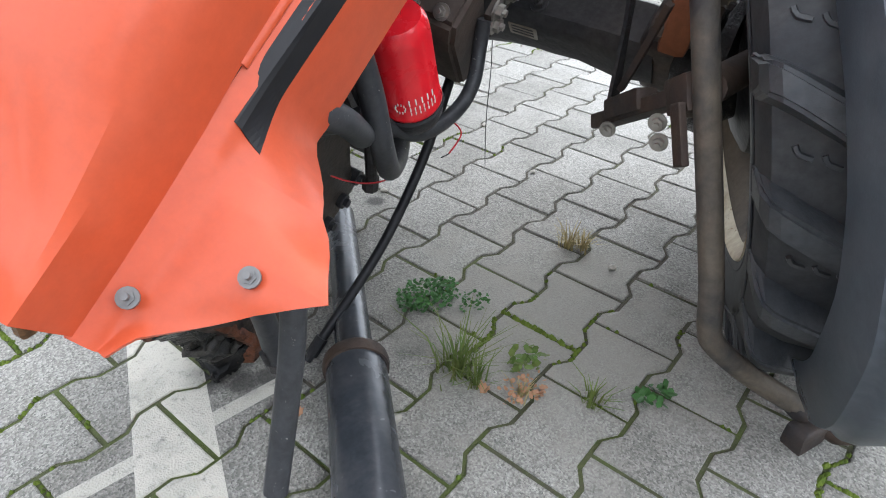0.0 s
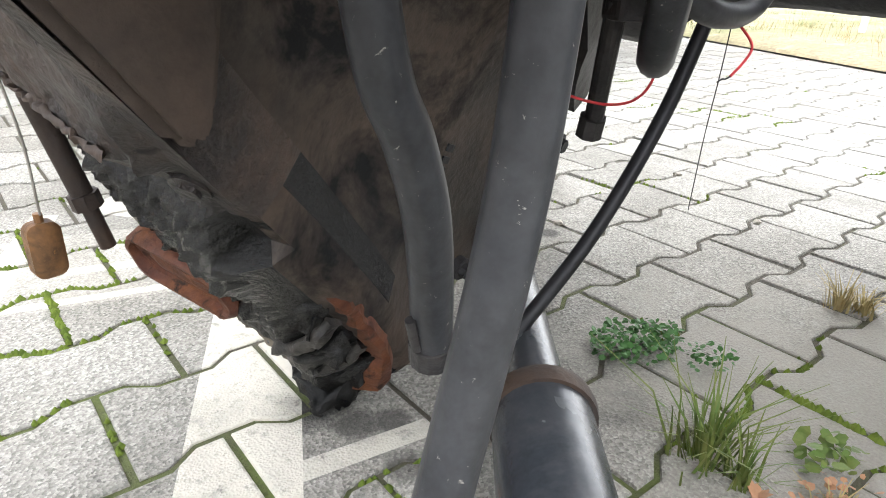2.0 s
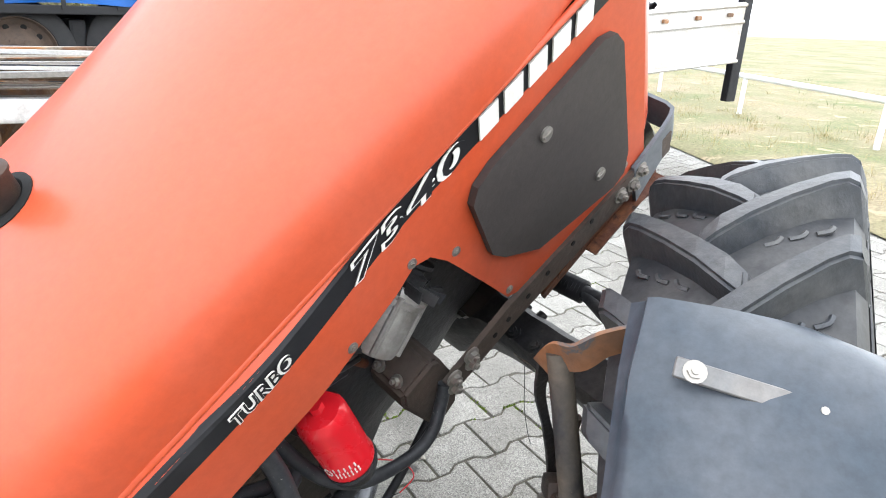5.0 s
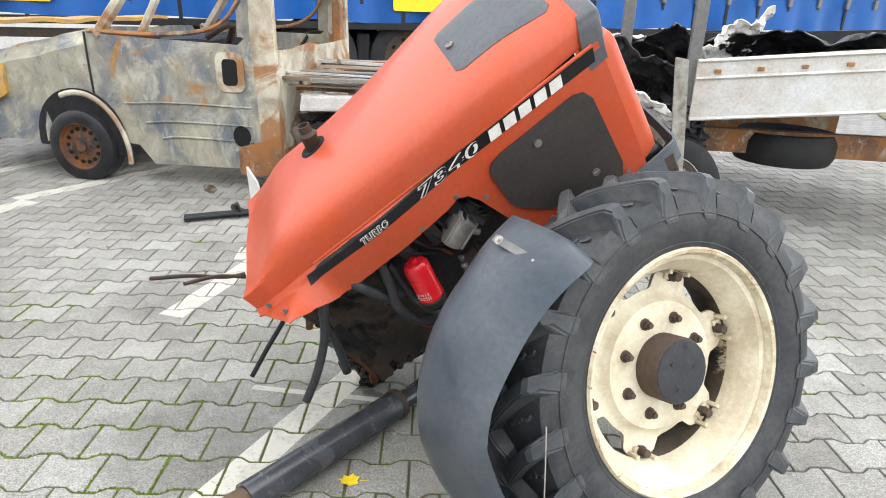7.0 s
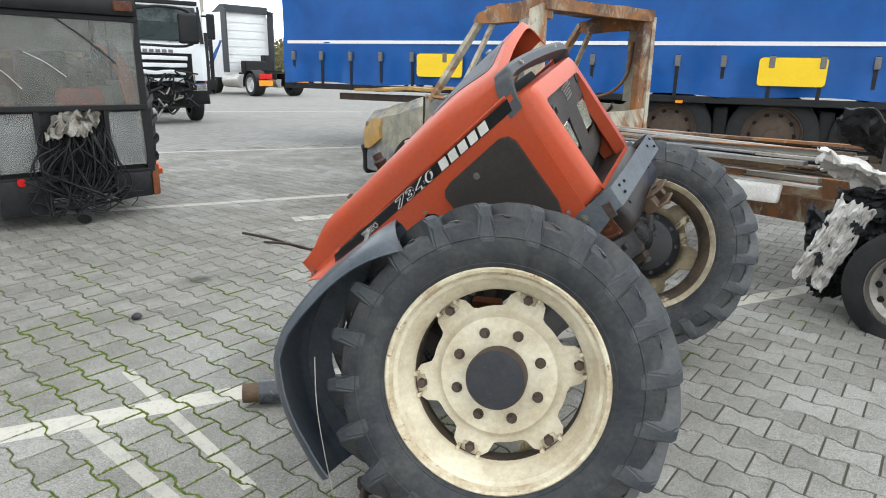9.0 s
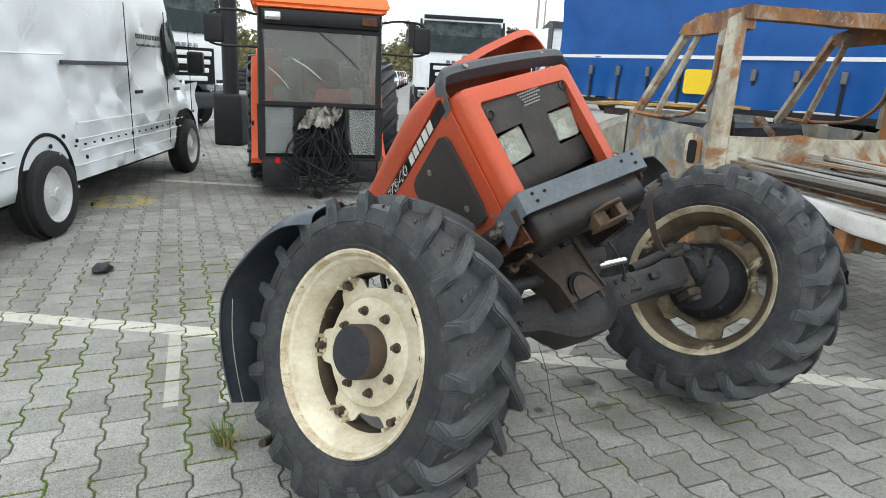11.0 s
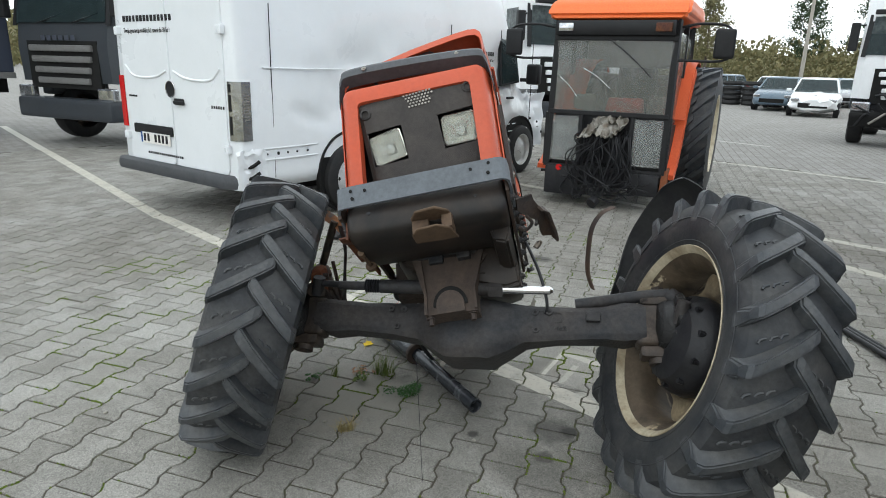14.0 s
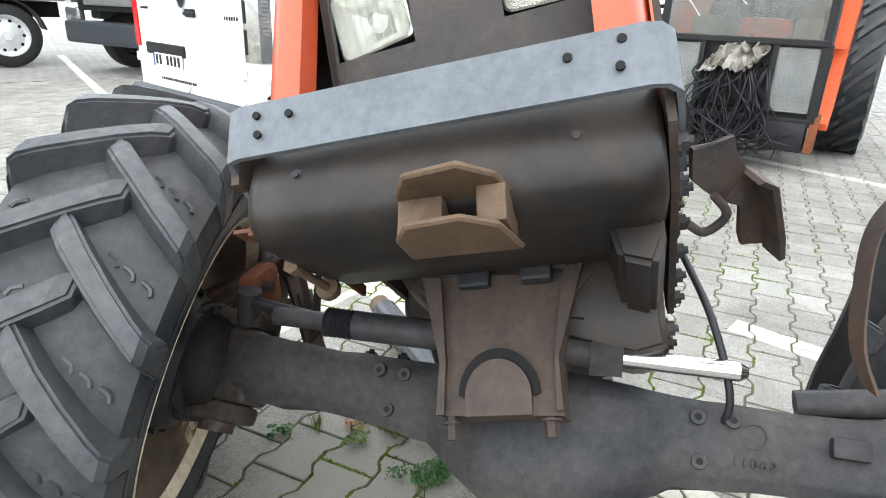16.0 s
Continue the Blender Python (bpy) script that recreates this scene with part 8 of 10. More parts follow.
    tube(bm, [(-1.10 + 0.41 * math.cos(radians(a)), y + s * 0.012, 0.36 + 0.41 * math.sin(radians(a))) for a in range(70, 200, 13)], 0.020, 8, 3)
    part("arch_lip", bm, M_burnt_white, burnt, "pale wheel arch lip", None, 60)
for z, x in ((1.98, 2.1), (0.45, 2.1)):
    bm = B()
    block(bm, (bx(x), -0.82, z), (0.08, 1.6, 0.1))
    bmesh.ops.subdivide_edges(bm, edges=bm.edges[:], cuts=3, use_grid_fill=True)
    rumple(bm, 0.02, 6)
    part("rear_frame", bm, M_burnt_rust, burnt, "rusty frame of the open cab back", None, 40)
# rusty rear corner posts of the cab, scorched corner of the wing
bm = B()
block(bm, (-2.76, -1.56, 1.32), (0.08, 0.13, 1.4), bevel=0.015)
bmesh.ops.subdivide_edges(bm, edges=bm.edges[:], cuts=3, use_grid_fill=True)
rumple(bm, 0.02, 5)
part("corner_post", bm, M_burnt_rust, burnt, "rusty corner post", None, 40)
bm = B()
loft(bm, [[(bx(d), 0.02 - i, z0), (bx(d), 0.03 - i, (z0 + z1) / 2), (bx(d), 0.0 - i, z1), (bx(d), -0.3 - i, z1 - 0.02), (bx(d), -0.3 - i, z0)] for d, z0, z1, i in ((0.0, 0.66, 0.84, 0.14), (0.06, 0.62, 0.88, 0.06), (0.2, 0.64, 0.92, 0.01), (0.36, 0.74, 0.93, 0.0))])
part("wing_corner", bm, M_burnt_yellow, burnt, "scorched yellow-brown wing corner", None, 50)
bm = B()
loft(bm, [[(bx(d), y, 2.0 + 0.04 * math.sin(math.pi * (y + 0.97) / 1.95 + 1.57)) for y in (-0.1, -0.5, -0.82, -1.2, -1.56)] + [(bx(d), y, 1.97 + 0.04 * math.sin(math.pi * (y + 0.97) / 1.95 + 1.57)) for y in (-1.56, -1.2, -0.82, -0.5, -0.1)] for d in (1.52, 1.75, 2.0, 2.11)])
rumple(bm, 0.02, 4)
part("cab_roof", bm, M_burnt_rust, burnt, "rusty burnt roof", None, 40)
bm = B()
block(bm, (-2.80, -0.82, 0.78), (0.05, 1.55, 0.62))
bmesh.ops.subdivide_edges(bm, edges=bm.edges[:], cuts=4, use_grid_fill=True)
rumple(bm, 0.04, 4)
part("cab_back", bm, M_burnt_white, burnt, "scorched lower back wall", None, 40)
rnd = random.Random(11)
for i in range(16):
    bm = B()
    c = Vector((bx(rnd.uniform(1.1, 2.0)), rnd.uniform(-1.7, -0.25), rnd.uniform(0.7, 1.15)))
    tube(bm, [c, c + Vector((rnd.uniform(-0.3, 0.3), rnd.uniform(-0.3, 0.3), rnd.uniform(-0.2, 0.25))), c + Vector((rnd.uniform(-0.4, 0.4), rnd.uniform(-0.4, 0.4), rnd.uniform(-0.3, 0.1)))], rnd.uniform(0.012, 0.03), 6, 5)
    part("seat_spring", bm, rnd.choice((M_burnt_rust, M_char, M_rusty_steel)), burnt, "", None, 60)
bm = B()
block(bm, (bx(1.3), -0.82, 1.0), (0.35, 1.4, 0.25), bevel=0.05)
bmesh.ops.subdivide_edges(bm, edges=bm.edges[:], cuts=3, use_grid_fill=True)
rumple(bm, 0.06, 6)
part("burnt_dashboard", bm, M_char, burnt, "charred dashboard", None, 40)
# the cab has sunk on its burnt springs
for ob in burnt.children_recursive:
    if ob.type == "MESH" and ob.matrix_basis.translation.length < 0.001 and not ob.name.startswith(("tyre", "rim", "wheel")):
        for v in ob.data.vertices:
            if v.co.z < 1.15:
                v.co.z = 1.15 - (1.15 - v.co.z) * 1.2
# charred heap behind the cab
rnd2 = random.Random(23)
for i in range(14):
    bm = B()
    block(bm, (0, 0, 0), (rnd2.uniform(0.15, 0.4), rnd2.uniform(0.08, 0.2), rnd2.uniform(0.03, 0.12)), bevel=0.01)
    bmesh.ops.subdivide_edges(bm, edges=bm.edges[:], cuts=2, use_grid_fill=True)
    rumple(bm, 0.05, 6 + i * 0.3)
    mm = Matrix.Translation((-2.95 - rnd2.uniform(0, 0.75), -rnd2.uniform(0.1, 0.7), 0.12 + 0.035 * i)) @ Matrix.Rotation(rnd2.uniform(0, 6), 4, "Z") @ Matrix.Rotation(rnd2.uniform(-0.5, 0.5), 4, "X")
    part("charred_debris", bm, (M_char, M_char, M_burnt, M_dark)[i % 4], burnt, "", mm, 40)
# chassis, bed, load
for y in (-0.45, -1.5):
    bm = B()
    block(bm, (bx(4.4), y, 0.56), (4.4, 0.08, 0.17))
    part("chassis_beam", bm, M_burnt_rust, burnt, "rusty chassis beam", None)
for d in (2.7, 3.3, 3.9):
    bm = B()
    block(bm, (bx(d), YF - 0.12, 0.56), (0.1, 0.08, 0.14), bevel=0.01)
    part("chassis_bracket", bm, M_burnt_rust, burnt, "")
bm = B()
block(bm, (bx(3.2), YF - 0.1, 0.70), (1.9, 0.06, 0.12), bevel=0.02)
bmesh.ops.subdivide_edges(bm, edges=bm.edges[:], cuts=4, use_grid_fill=True)
rumple(bm, 0.03, 4)
part("scorched_sill", bm, M_ash_white, burnt, "scorched pale side sheet", None, 40)
for i in range(34):
    bm = B()
    L0 = rnd.uniform(1.6, 2.2)
    block(bm, (0, 0, 0), (L0, rnd.uniform(0.03, 0.09), rnd.uniform(0.006, 0.03)))
    mm = Matrix.Translation((bx(3.1 + rnd.uniform(-0.35, 0.45)), rnd.uniform(-1.2, -0.05), 0.76 + 0.006 * i)) @ Matrix.Rotation(radians(rnd.uniform(-2.5, 2.5)), 4, "Z") @ Matrix.Rotation(radians(rnd.uniform(-1.2, 1.2)), 4, "Y")
    part("metal_strip", bm, (M_alu_panel, M_wood, M_rope, M_burnt_rust, M_steel, M_char)[i % 6], burnt, "", mm)
road_wheel(burnt, side_wheel(bx(5.02), YF - 0.02, 0.29, False), 0.36, 0.24, M_steel, holes=12, flat=0.07, label="flat rear tyre on a scorched rim")
road_wheel(burnt, side_wheel(bx(5.02), -1.9, 0.31, True), 0.36, 0.24, M_steel, holes=12, flat=0.05, label="flat rear tyre on a scorched rim")
# dropside bed, its near board lifted at the tail
bm = B()
loft(bm, [[(bx(d), 0.06, z0), (bx(d), 0.06, z1), (bx(d), 0.03, z1), (bx(d), 0.03, z0)] for d, z0, z1 in ((5.1, 0.76, 1.15), (6.0, 0.84, 1.24), (7.2, 0.98, 1.35))])
board = part("dropside_board", bm, M_alu_panel, burnt, "aluminium dropside board, scorched at one end", None)
for k, dz in ((0.02, 0.01), (0.98, -0.01), (0.70, 0.0)):
    bm = B()
    tube(bm, [(bx(5.1 + 2.1 * t), 0.066, (0.76 + 0.21 * t) + (0.39 - 0.02 * t) * k) for t in (0, 0.5, 1)], 0.012, 6, 3)
    part("board_rib", bm, M_alu_panel, board, "", None)
for i in range(8):
    bm = B()
    t = (i + 0.5) / 8
    z = (0.76 + 0.21 * t) + 0.31
    block(bm, (bx(5.1 + 2.1 * t), 0.07, z), (0.04, 0.02, 0.025), bevel=0.005)
    part("lashing_ring", bm, M_burnt_rust, board, "", None)
bm = B()
block(bm, (bx(6.1), -1.0, 0.86), (2.2, 1.95, 0.06))
block(bm, (bx(6.1), -1.95, 1.05), (2.2, 0.04, 0.36))
for v in bm.verts:
    v.co.z += 0.12 * smoothstep(bx(5.0), bx(7.2), v.co.x)
part("load_bed", bm, M_char, burnt, "charred load bed with the far board")
for d, y, h in ((5.08, 0.0, 1.75), (4.66, -0.4, 1.8), (7.25, 0.0, 2.2), (7.25, -1.9, 2.2)):
    bm = B()
    block(bm, (bx(d), y, 0.7 + h / 2), (0.08, 0.06, h), bevel=0.008)
    part("bed_post", bm, M_strap if d < 6 else M_char, burnt, "scorched upright bed post", None)
bm = B()
block(bm, (bx(4.98), 0.14, 0.66), (0.085, 0.035, 1.0), Matrix.Identity(4), 0.01)
for v in bm.verts:
    v.co.x -= 0.1 * smoothstep(0.9, 0.2, v.co.z)
    v.co += noise.noise_vector(v.co * 9) * 0.012
part("bent_upright", bm, M_pale_plate, burnt, "pale scorched upright in front of the wheel", None)
# sagging white sheets and black melted sheets over the bed and round the wheel
def crumple(name, material, label, c, size, turn, folds, seed, sag=0.0):
    """A thin crumpled sheet: sharp folds at two scales, edges torn."""
    bm = B()
    bmesh.ops.create_grid(bm, x_segments=44, y_segments=32, size=0.5)
    m = Matrix.Translation(c) @ Euler([radians(a) for a in turn]).to_matrix().to_4x4()
    for v in bm.verts:
        x, y = v.co.x, v.co.y
        q = Vector((x * 3 + seed, y * 3, seed * 0.7))
        h = folds * (abs(noise.noise(q * 0.7)) * 1.2 + 0.55 * abs(noise.noise(q * 2.1)) + 0.30 * abs(noise.noise(q * 4.5)) + 0.12 * noise.noise(q * 9))
        edge = 1 + 0.14 * noise.noise(Vector((x * 9, y * 9, seed)))
        v.co = m @ Vector((x * size[0] * edge, y * size[1] * edge, h - sag * (x * x + y * y)))
        v.co.z = max(0.015, v.co.z)
    shell(bm, 0.008)
    return part(name, bm, material, burnt, label, None, 28)


crumple("melted_panel", M_ash_white, "sagging white melted panel", (bx(4.70), -0.02, 0.84), (0.66, 0.34, 1), (36, -22, 0), 0.09, 1.0, 0.2)
crumple("melted_panel", M_ash_white, "sagging white melted panel", (bx(4.55), 0.05, 0.45), (0.20, 0.60, 1), (80, -20, 10), 0.10, 2.0)
crumple("melted_panel", M_ash_white, "white crumpled sheet on the bed", (bx(5.40), -0.40, 1.16), (0.60, 0.42, 1), (40, 26, 20), 0.12, 3.0)
crumple("melted_sheet", M_char, "crumpled black melted sheet", (bx(4.74), -0.34, 0.98), (0.80, 0.66, 1), (22, -20, 8), 0.10, 4.0)
crumple("melted_sheet", M_char, "crumpled black melted sheet", (bx(5.15), -0.75, 1.08), (0.95, 0.8, 1), (14, -10, 30), 0.13, 5.0)
crumple("melted_sheet", M_char, "crumpled black melted sheet", (bx(6.0), -0.8, 1.14), (1.5, 1.2, 1), (8, 4, -15), 0.16, 6.0)
crumple("melted_sheet", M_char, "crumpled black melted sheet", (bx(4.66), 0.02, 0.36), (0.5, 0.62, 1), (82, 8, 5), 0.2, 7.0)
crumple("melted_sheet", M_char, "crumpled black melted sheet", (bx(4.9), 0.02, 0.66), (0.7, 0.35, 1), (70, 5, 0), 0.16, 8.0)
crumple("melted_sheet", M_alu_panel, "crumpled grey sheet on the bed", (bx(4.95), -0.9, 1.14), (0.8, 0.5, 1), (10, -12, 12), 0.08, 9.0)
bm = B()
lathe(bm, [(0.2, -0.1), (0.33, -0.11), (0.36, -0.05), (0.36, 0.05), (0.33, 0.11), (0.2, 0.1)], 32, "z", True)
part("spare_wheel", bm, M_road_tyre, burnt, "black spare wheel hung below the bed", Matrix.Translation((bx(5.95), -0.6, 0.52)), 40)

# black profile strip and bent sheet on the ground behind the cab
strip = thing("black_profile", pose(-2.0, 3.6, 0, 0, 0, 40), "black rubber profile strip lying on the paving", "debris")
bm = B()
for k in range(3):
    tube(bm, [(-0.45, -0.06 + k * 0.03, 0.025), (0.0, -0.03 + k * 0.03, 0.03), (0.5, 0.0 + k * 0.03, 0.04)], 0.014, 8, 4)
part("strip", bm, M_char, strip, "", None, 60)
sheet = thing("bent_sheet", pose(-1.85, 3.95, 0), "bent grey and white burnt sheet metal", "debris")
bm = B()
tube(bm, [(0.0, 0, 0.02), (0.03, 0.02, 0.2), (0.02, 0.05, 0.45), (-0.06, 0.08, 0.55)], 0.04, 8, 6)
part("twisted_rail", bm, M_cast_brown, sheet, "", None, 60)
bm = B()
prism(bm, [(-0.28, 0.012), (-0.16, 0.012), (-0.22, 0.2), (-0.3, 0.3)], -0.2, -0.18)
part("white_scrap", bm, M_ash_white, sheet)
bm = B()
block(bm, (-0.1, 0.1, 0.06), (0.5, 0.3, 0.08))
bmesh.ops.subdivide_edges(bm, edges=bm.edges[:], cuts=4, use_grid_fill=True)
rumple(bm, 0.05, 6)
part("charred_lump", bm, M_char, sheet, "", None, 40)

# ---- blue curtain-sided trailer ----
TA = 38
TB = heading(-3.5, 9.3, TA)        # local x along its side (to the right as seen from the yard), y away
trailer = thing("blue_trailer", TB, "blue curtain-sided semi-trailer on three axles", "trailer")
X0, X1 = -8.45, 9.0
bm = B()
n = 330
rows = []
for i in range(n + 1):
    x = X0 + (X1 - X0) * i / n
    row = []
    for j in range(13):
        z = 1.16 + 2.85 * j / 12
        sag = 0.035 * math.sin(x * 10.1) * smoothstep(1.75, 1.16, z) + 0.06 * noise.noise(Vector((x * 1.6, z * 1.2, 0))) * smoothstep(2.3, 1.3, z) + 0.025 * noise.noise(Vector((x * 0.9, z * 2.5, 0)))
        row.append(bm.verts.new((x, -0.02 + sag, z + 0.02 * math.sin(x * 3.1) * smoothstep(1.5, 1.16, z))))
    rows.append(row)
for q, w in zip(rows, rows[1:]):
    for a, b, c, d in zip(q, q[1:], w[1:], w):
        bm.faces.new((a, b, c, d))
shell(bm, 0.01)
part("side_curtain", bm, M_blue, trailer, "blue tarpaulin curtain", None, 60)
bm = B()
block(bm, ((X0 + X1) / 2, 1.28, 2.6), (X1 - X0 - 0.1, 2.4, 2.7), bevel=0.03)
part("box", bm, M_blue, trailer, "blue tarpaulin body")
bm = B()
block(bm, ((X0 + X1) / 2, -0.01, 1.10), (X1 - X0, 0.08, 0.10), bevel=0.01)
part("side_rail", bm, M_black_plastic, trailer, "dark side rail")
bm = B()
block(bm, ((X0 + X1) / 2, 0.0, 1.885), (X1 - X0 - 0.2, 0.09, 0.055))
part("reflective_tape", bm, M_white_tape, trailer, "white reflective tape")
x = X0 + 0.25
while x < X1:
    bm = B()
    block(bm, (x, -0.055, 1.42), (0.05, 0.012, 0.62))
    strap = part("strap", bm, M_black_plastic, trailer, "dark tension strap", None)
    bm = B()
    block(bm, (x, -0.075, 1.64), (0.075, 0.05, 0.16), bevel=0.012)
    part("buckle", bm, M_strap, strap, "grey buckle", None)
    x += 0.62
for xa in (0.12, -5.2):
    bm = B()
    prism(bm, rounded(xa - 0.42, 1.32, xa + 0.42, 1.70, 0.05), -0.085, -0.06)
    part("yellow_panel", bm, M_yellow, trailer, "plain yellow panel")
for i, xa in enumerate((-1.42, 0.0, 1.33)):
    road_wheel(trailer, side_wheel(xa, 0.30, 0.62, True), 0.62, 0.42, M_hub_edge, holes=10, label="large trailer wheel with a grey hub", dish=0.03)
    road_wheel(trailer, side_wheel(xa, 2.3, 0.5, False), 0.5, 0.36, M_hub_edge, holes=10, label="large trailer wheel with a grey hub", dish=0.03)
# black mudguard blocks, also added to darken the gaps between the wheels
for xa in (-0.71, 0.67, 2.0, -2.1):
    bm = B()
    block(bm, (xa, 0.34, 0.66), (0.20, 0.34, 0.66), bevel=0.04)
    part("mud_flap", bm, M_black_plastic, trailer, "black mudguard between the wheels")
# wide near-black chassis box, doubling as the shadow under the trailer
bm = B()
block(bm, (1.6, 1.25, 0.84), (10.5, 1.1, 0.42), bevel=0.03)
part("chassis", bm, M_dark, trailer, "black chassis, widened to stand for the shade below")
# added dark box: axles and the shade around them in one
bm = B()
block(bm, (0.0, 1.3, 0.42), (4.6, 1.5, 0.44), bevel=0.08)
part("axle_group", bm, M_dark, trailer, "dark box for the axles and the shade round them")
bm = B()
block(bm, (-5.6, 0.1, 0.93), (3.4, 0.05, 0.12), bevel=0.01)
part("side_guard", bm, M_rusty_steel, trailer, "side guard bar")
bm = B()
block(bm, (-1.3, -0.05, 1.06), (0.1, 0.02, 0.04))
part("side_marker", bm, M_amber, trailer)


# ---- trucks ----
def truck(name, m, paint, label, wreck, grille_mat, height=3.35, letters_col=None, depth=2.1):
    """A cab-over truck that faces along +x, 2.45 m wide."""
    t = thing(name, m, label, "truck")
    bm = B()
    rows = []
    for x, z in ((0.0, 1.05), (0.03, 1.6), (-0.02, 2.0), (-0.16, 2.9), (-0.26, height - 0.08), (-0.5, height)):
        rows.append([(x - 0.12, -1.22, z), (x, -1.08, z), (x, 1.08, z), (x - 0.12, 1.22, z), (-depth, 1.22, z), (-depth, -1.22, z)])
    loft(bm, rows)
    part("cab", bm, paint, t, "", None, 30)
    bm = B()
    prism(bm, [(-1.08, 1.98), (1.08, 1.98), (1.04, 2.78), (-1.04, 2.78)], 0.0, 0.02, "yz")
    for v in bm.verts:
        v.co.x += 0.0 - 0.155 * (v.co.z - 1.98) / 0.8 + 0.0
    part("windscreen", bm, M_glass_dark, t, "dark windscreen")
    for s in (-1, 1):
        bm = B()
        prism(bm, [(s * 1.08, 1.93), (s * 1.17, 1.93), (s * 1.14, 2.82), (s * 1.04, 2.82)], 0.005, 0.03, "yz")
        for v in bm.verts:
            v.co.x -= 0.155 * (v.co.z - 1.98) / 0.8 + 0.02
        part("corner_post", bm, M_black_plastic, t)
    for s in (-0.5, 0.35):
        bm = B()
        rod(bm, (0.04, s, 1.97), (-0.03, s + 0.55, 2.12), 0.012, seg=6)
        part("wiper", bm, M_black_plastic, t)
    for s in (-1, 1):
        bm = B()
        prism(bm, [(-0.35, 1.95), (-1.05, 1.95), (-1.05, 2.75), (-0.45, 2.75)], s * 1.215, s * 1.23)
        part("side_window", bm, M_glass_dark, t)
        bm = B()
        block(bm, (0.02, s * 1.36, 2.35), (0.14, 0.18, 0.6), bevel=0.03)
        block(bm, (-0.1, s * 1.28, 2.6), (0.06, 0.2, 0.04))
        part("mirror", bm, M_black_plastic, t, "black mirror housing")
        bm = B()
        block(bm, (0.02, s * 0.98, 0.88), (0.12, 0.36, 0.20), bevel=0.03)
        part("headlight", bm, M_taillight, t, "headlight")
        road_wheel(t, side_wheel(-0.95, s * 1.05, 0.5, s < 0), 0.5, 0.3, M_hub_edge, label="truck wheel")
        bm = B()
        block(bm, (-0.95, s * 1.1, 0.95), (1.15, 0.28, 0.3), bevel=0.05)
        part("wheel_cover", bm, M_scania_dark if wreck else paint, t)
    bm = B()
    block(bm, (0.05, 0, 2.86), (0.12, 2.1, 0.10), bevel=0.02)
    part("sun_visor", bm, M_black_plastic, t)
    nb = 4
    for i in range(nb):
        bm = B()
        block(bm, (0.05 - 0.005 * i, 0, 1.58 - i * 0.17), (0.07, 1.5 - 0.08 * i, 0.10), bevel=0.02)
        if wreck:
            bmesh.ops.subdivide_edges(bm, edges=bm.edges[:], cuts=3, use_grid_fill=True)
            rumple(bm, 0.06 if i > 1 else 0.02, 3 + i)
        part("grille_bar", bm, grille_mat, t, "grille bar", None, 40)
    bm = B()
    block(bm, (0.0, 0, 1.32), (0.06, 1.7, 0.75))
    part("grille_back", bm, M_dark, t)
    for i in range(6):
        bm = B()
        block(bm, (0.06, 0.36 - i * 0.145, 1.74), (0.02, 0.10, 0.075))
        part("badge_shape", bm, M_chrome if not wreck else M_grille_grey, t)
    bm = B()
    block(bm, (-0.02, 0, 0.62), (0.32, 2.3, 0.34), bevel=0.06)
    bmesh.ops.subdivide_edges(bm, edges=bm.edges[:], cuts=3, use_grid_fill=True)
    if wreck:
        rumple(bm, 0.1, 3)
    part("bumper", bm, M_dark if wreck else M_scania_dark, t, "broken black bumper" if wreck else "dark bumper", None, 40)
    if wreck:
        r = random.Random(3)
        bm = B()
        block(bm, (-0.35, 0, 0.78), (0.5, 1.7, 0.75), bevel=0.05)
        bmesh.ops.subdivide_edges(bm, edges=bm.edges[:], cuts=5, use_grid_fill=True)
        rumple(bm, 0.12, 3.5)
        part("engine_mass", bm, M_char, t, "dark bared engine and cross member", None, 40)
        for i in range(46):
            bm = B()
            c = Vector((0.1, r.uniform(-0.8, 0.8), r.uniform(0.4, 1.15)))
            tube(bm, [c, c + Vector((r.uniform(0, 0.15), r.uniform(-0.25, 0.25), r.uniform(-0.2, 0.2))), c + Vector((0.02, r.uniform(-0.4, 0.4), r.uniform(-0.3, 0.1)))], r.uniform(0.012, 0.03), 6, 5)
            part("loose_pipe", bm, r.choice((M_char, M_steel, M_black_plastic)), t, "", None, 60)
    bm = B()
    block(bm, (-3.4, 0, 0.8), (3.6, 0.9, 0.25))
    part("chassis", bm, M_dark, t)
    for s in (-1, 1):
        road_wheel(t, side_wheel(-4.3, s * 0.95, 0.5, s < 0), 0.5, 0.5, M_hub_edge, label="truck wheel")
    return t


truck("white_truck", heading(-15.0, 2.2, 6), M_scania_white, "white cab-over truck with a smashed front", True, M_scania_white)
truck("dark_truck", heading(-1.75, -7.85, 17), M_scania_dark, "dark grey cab-over truck with a pale grille", False, M_grille_grey)
truck("white_truck", heading(-10.6, -3.6, 60), M_scania_white, "white cab-over truck behind the van", False, M_scania_white, 3.6)


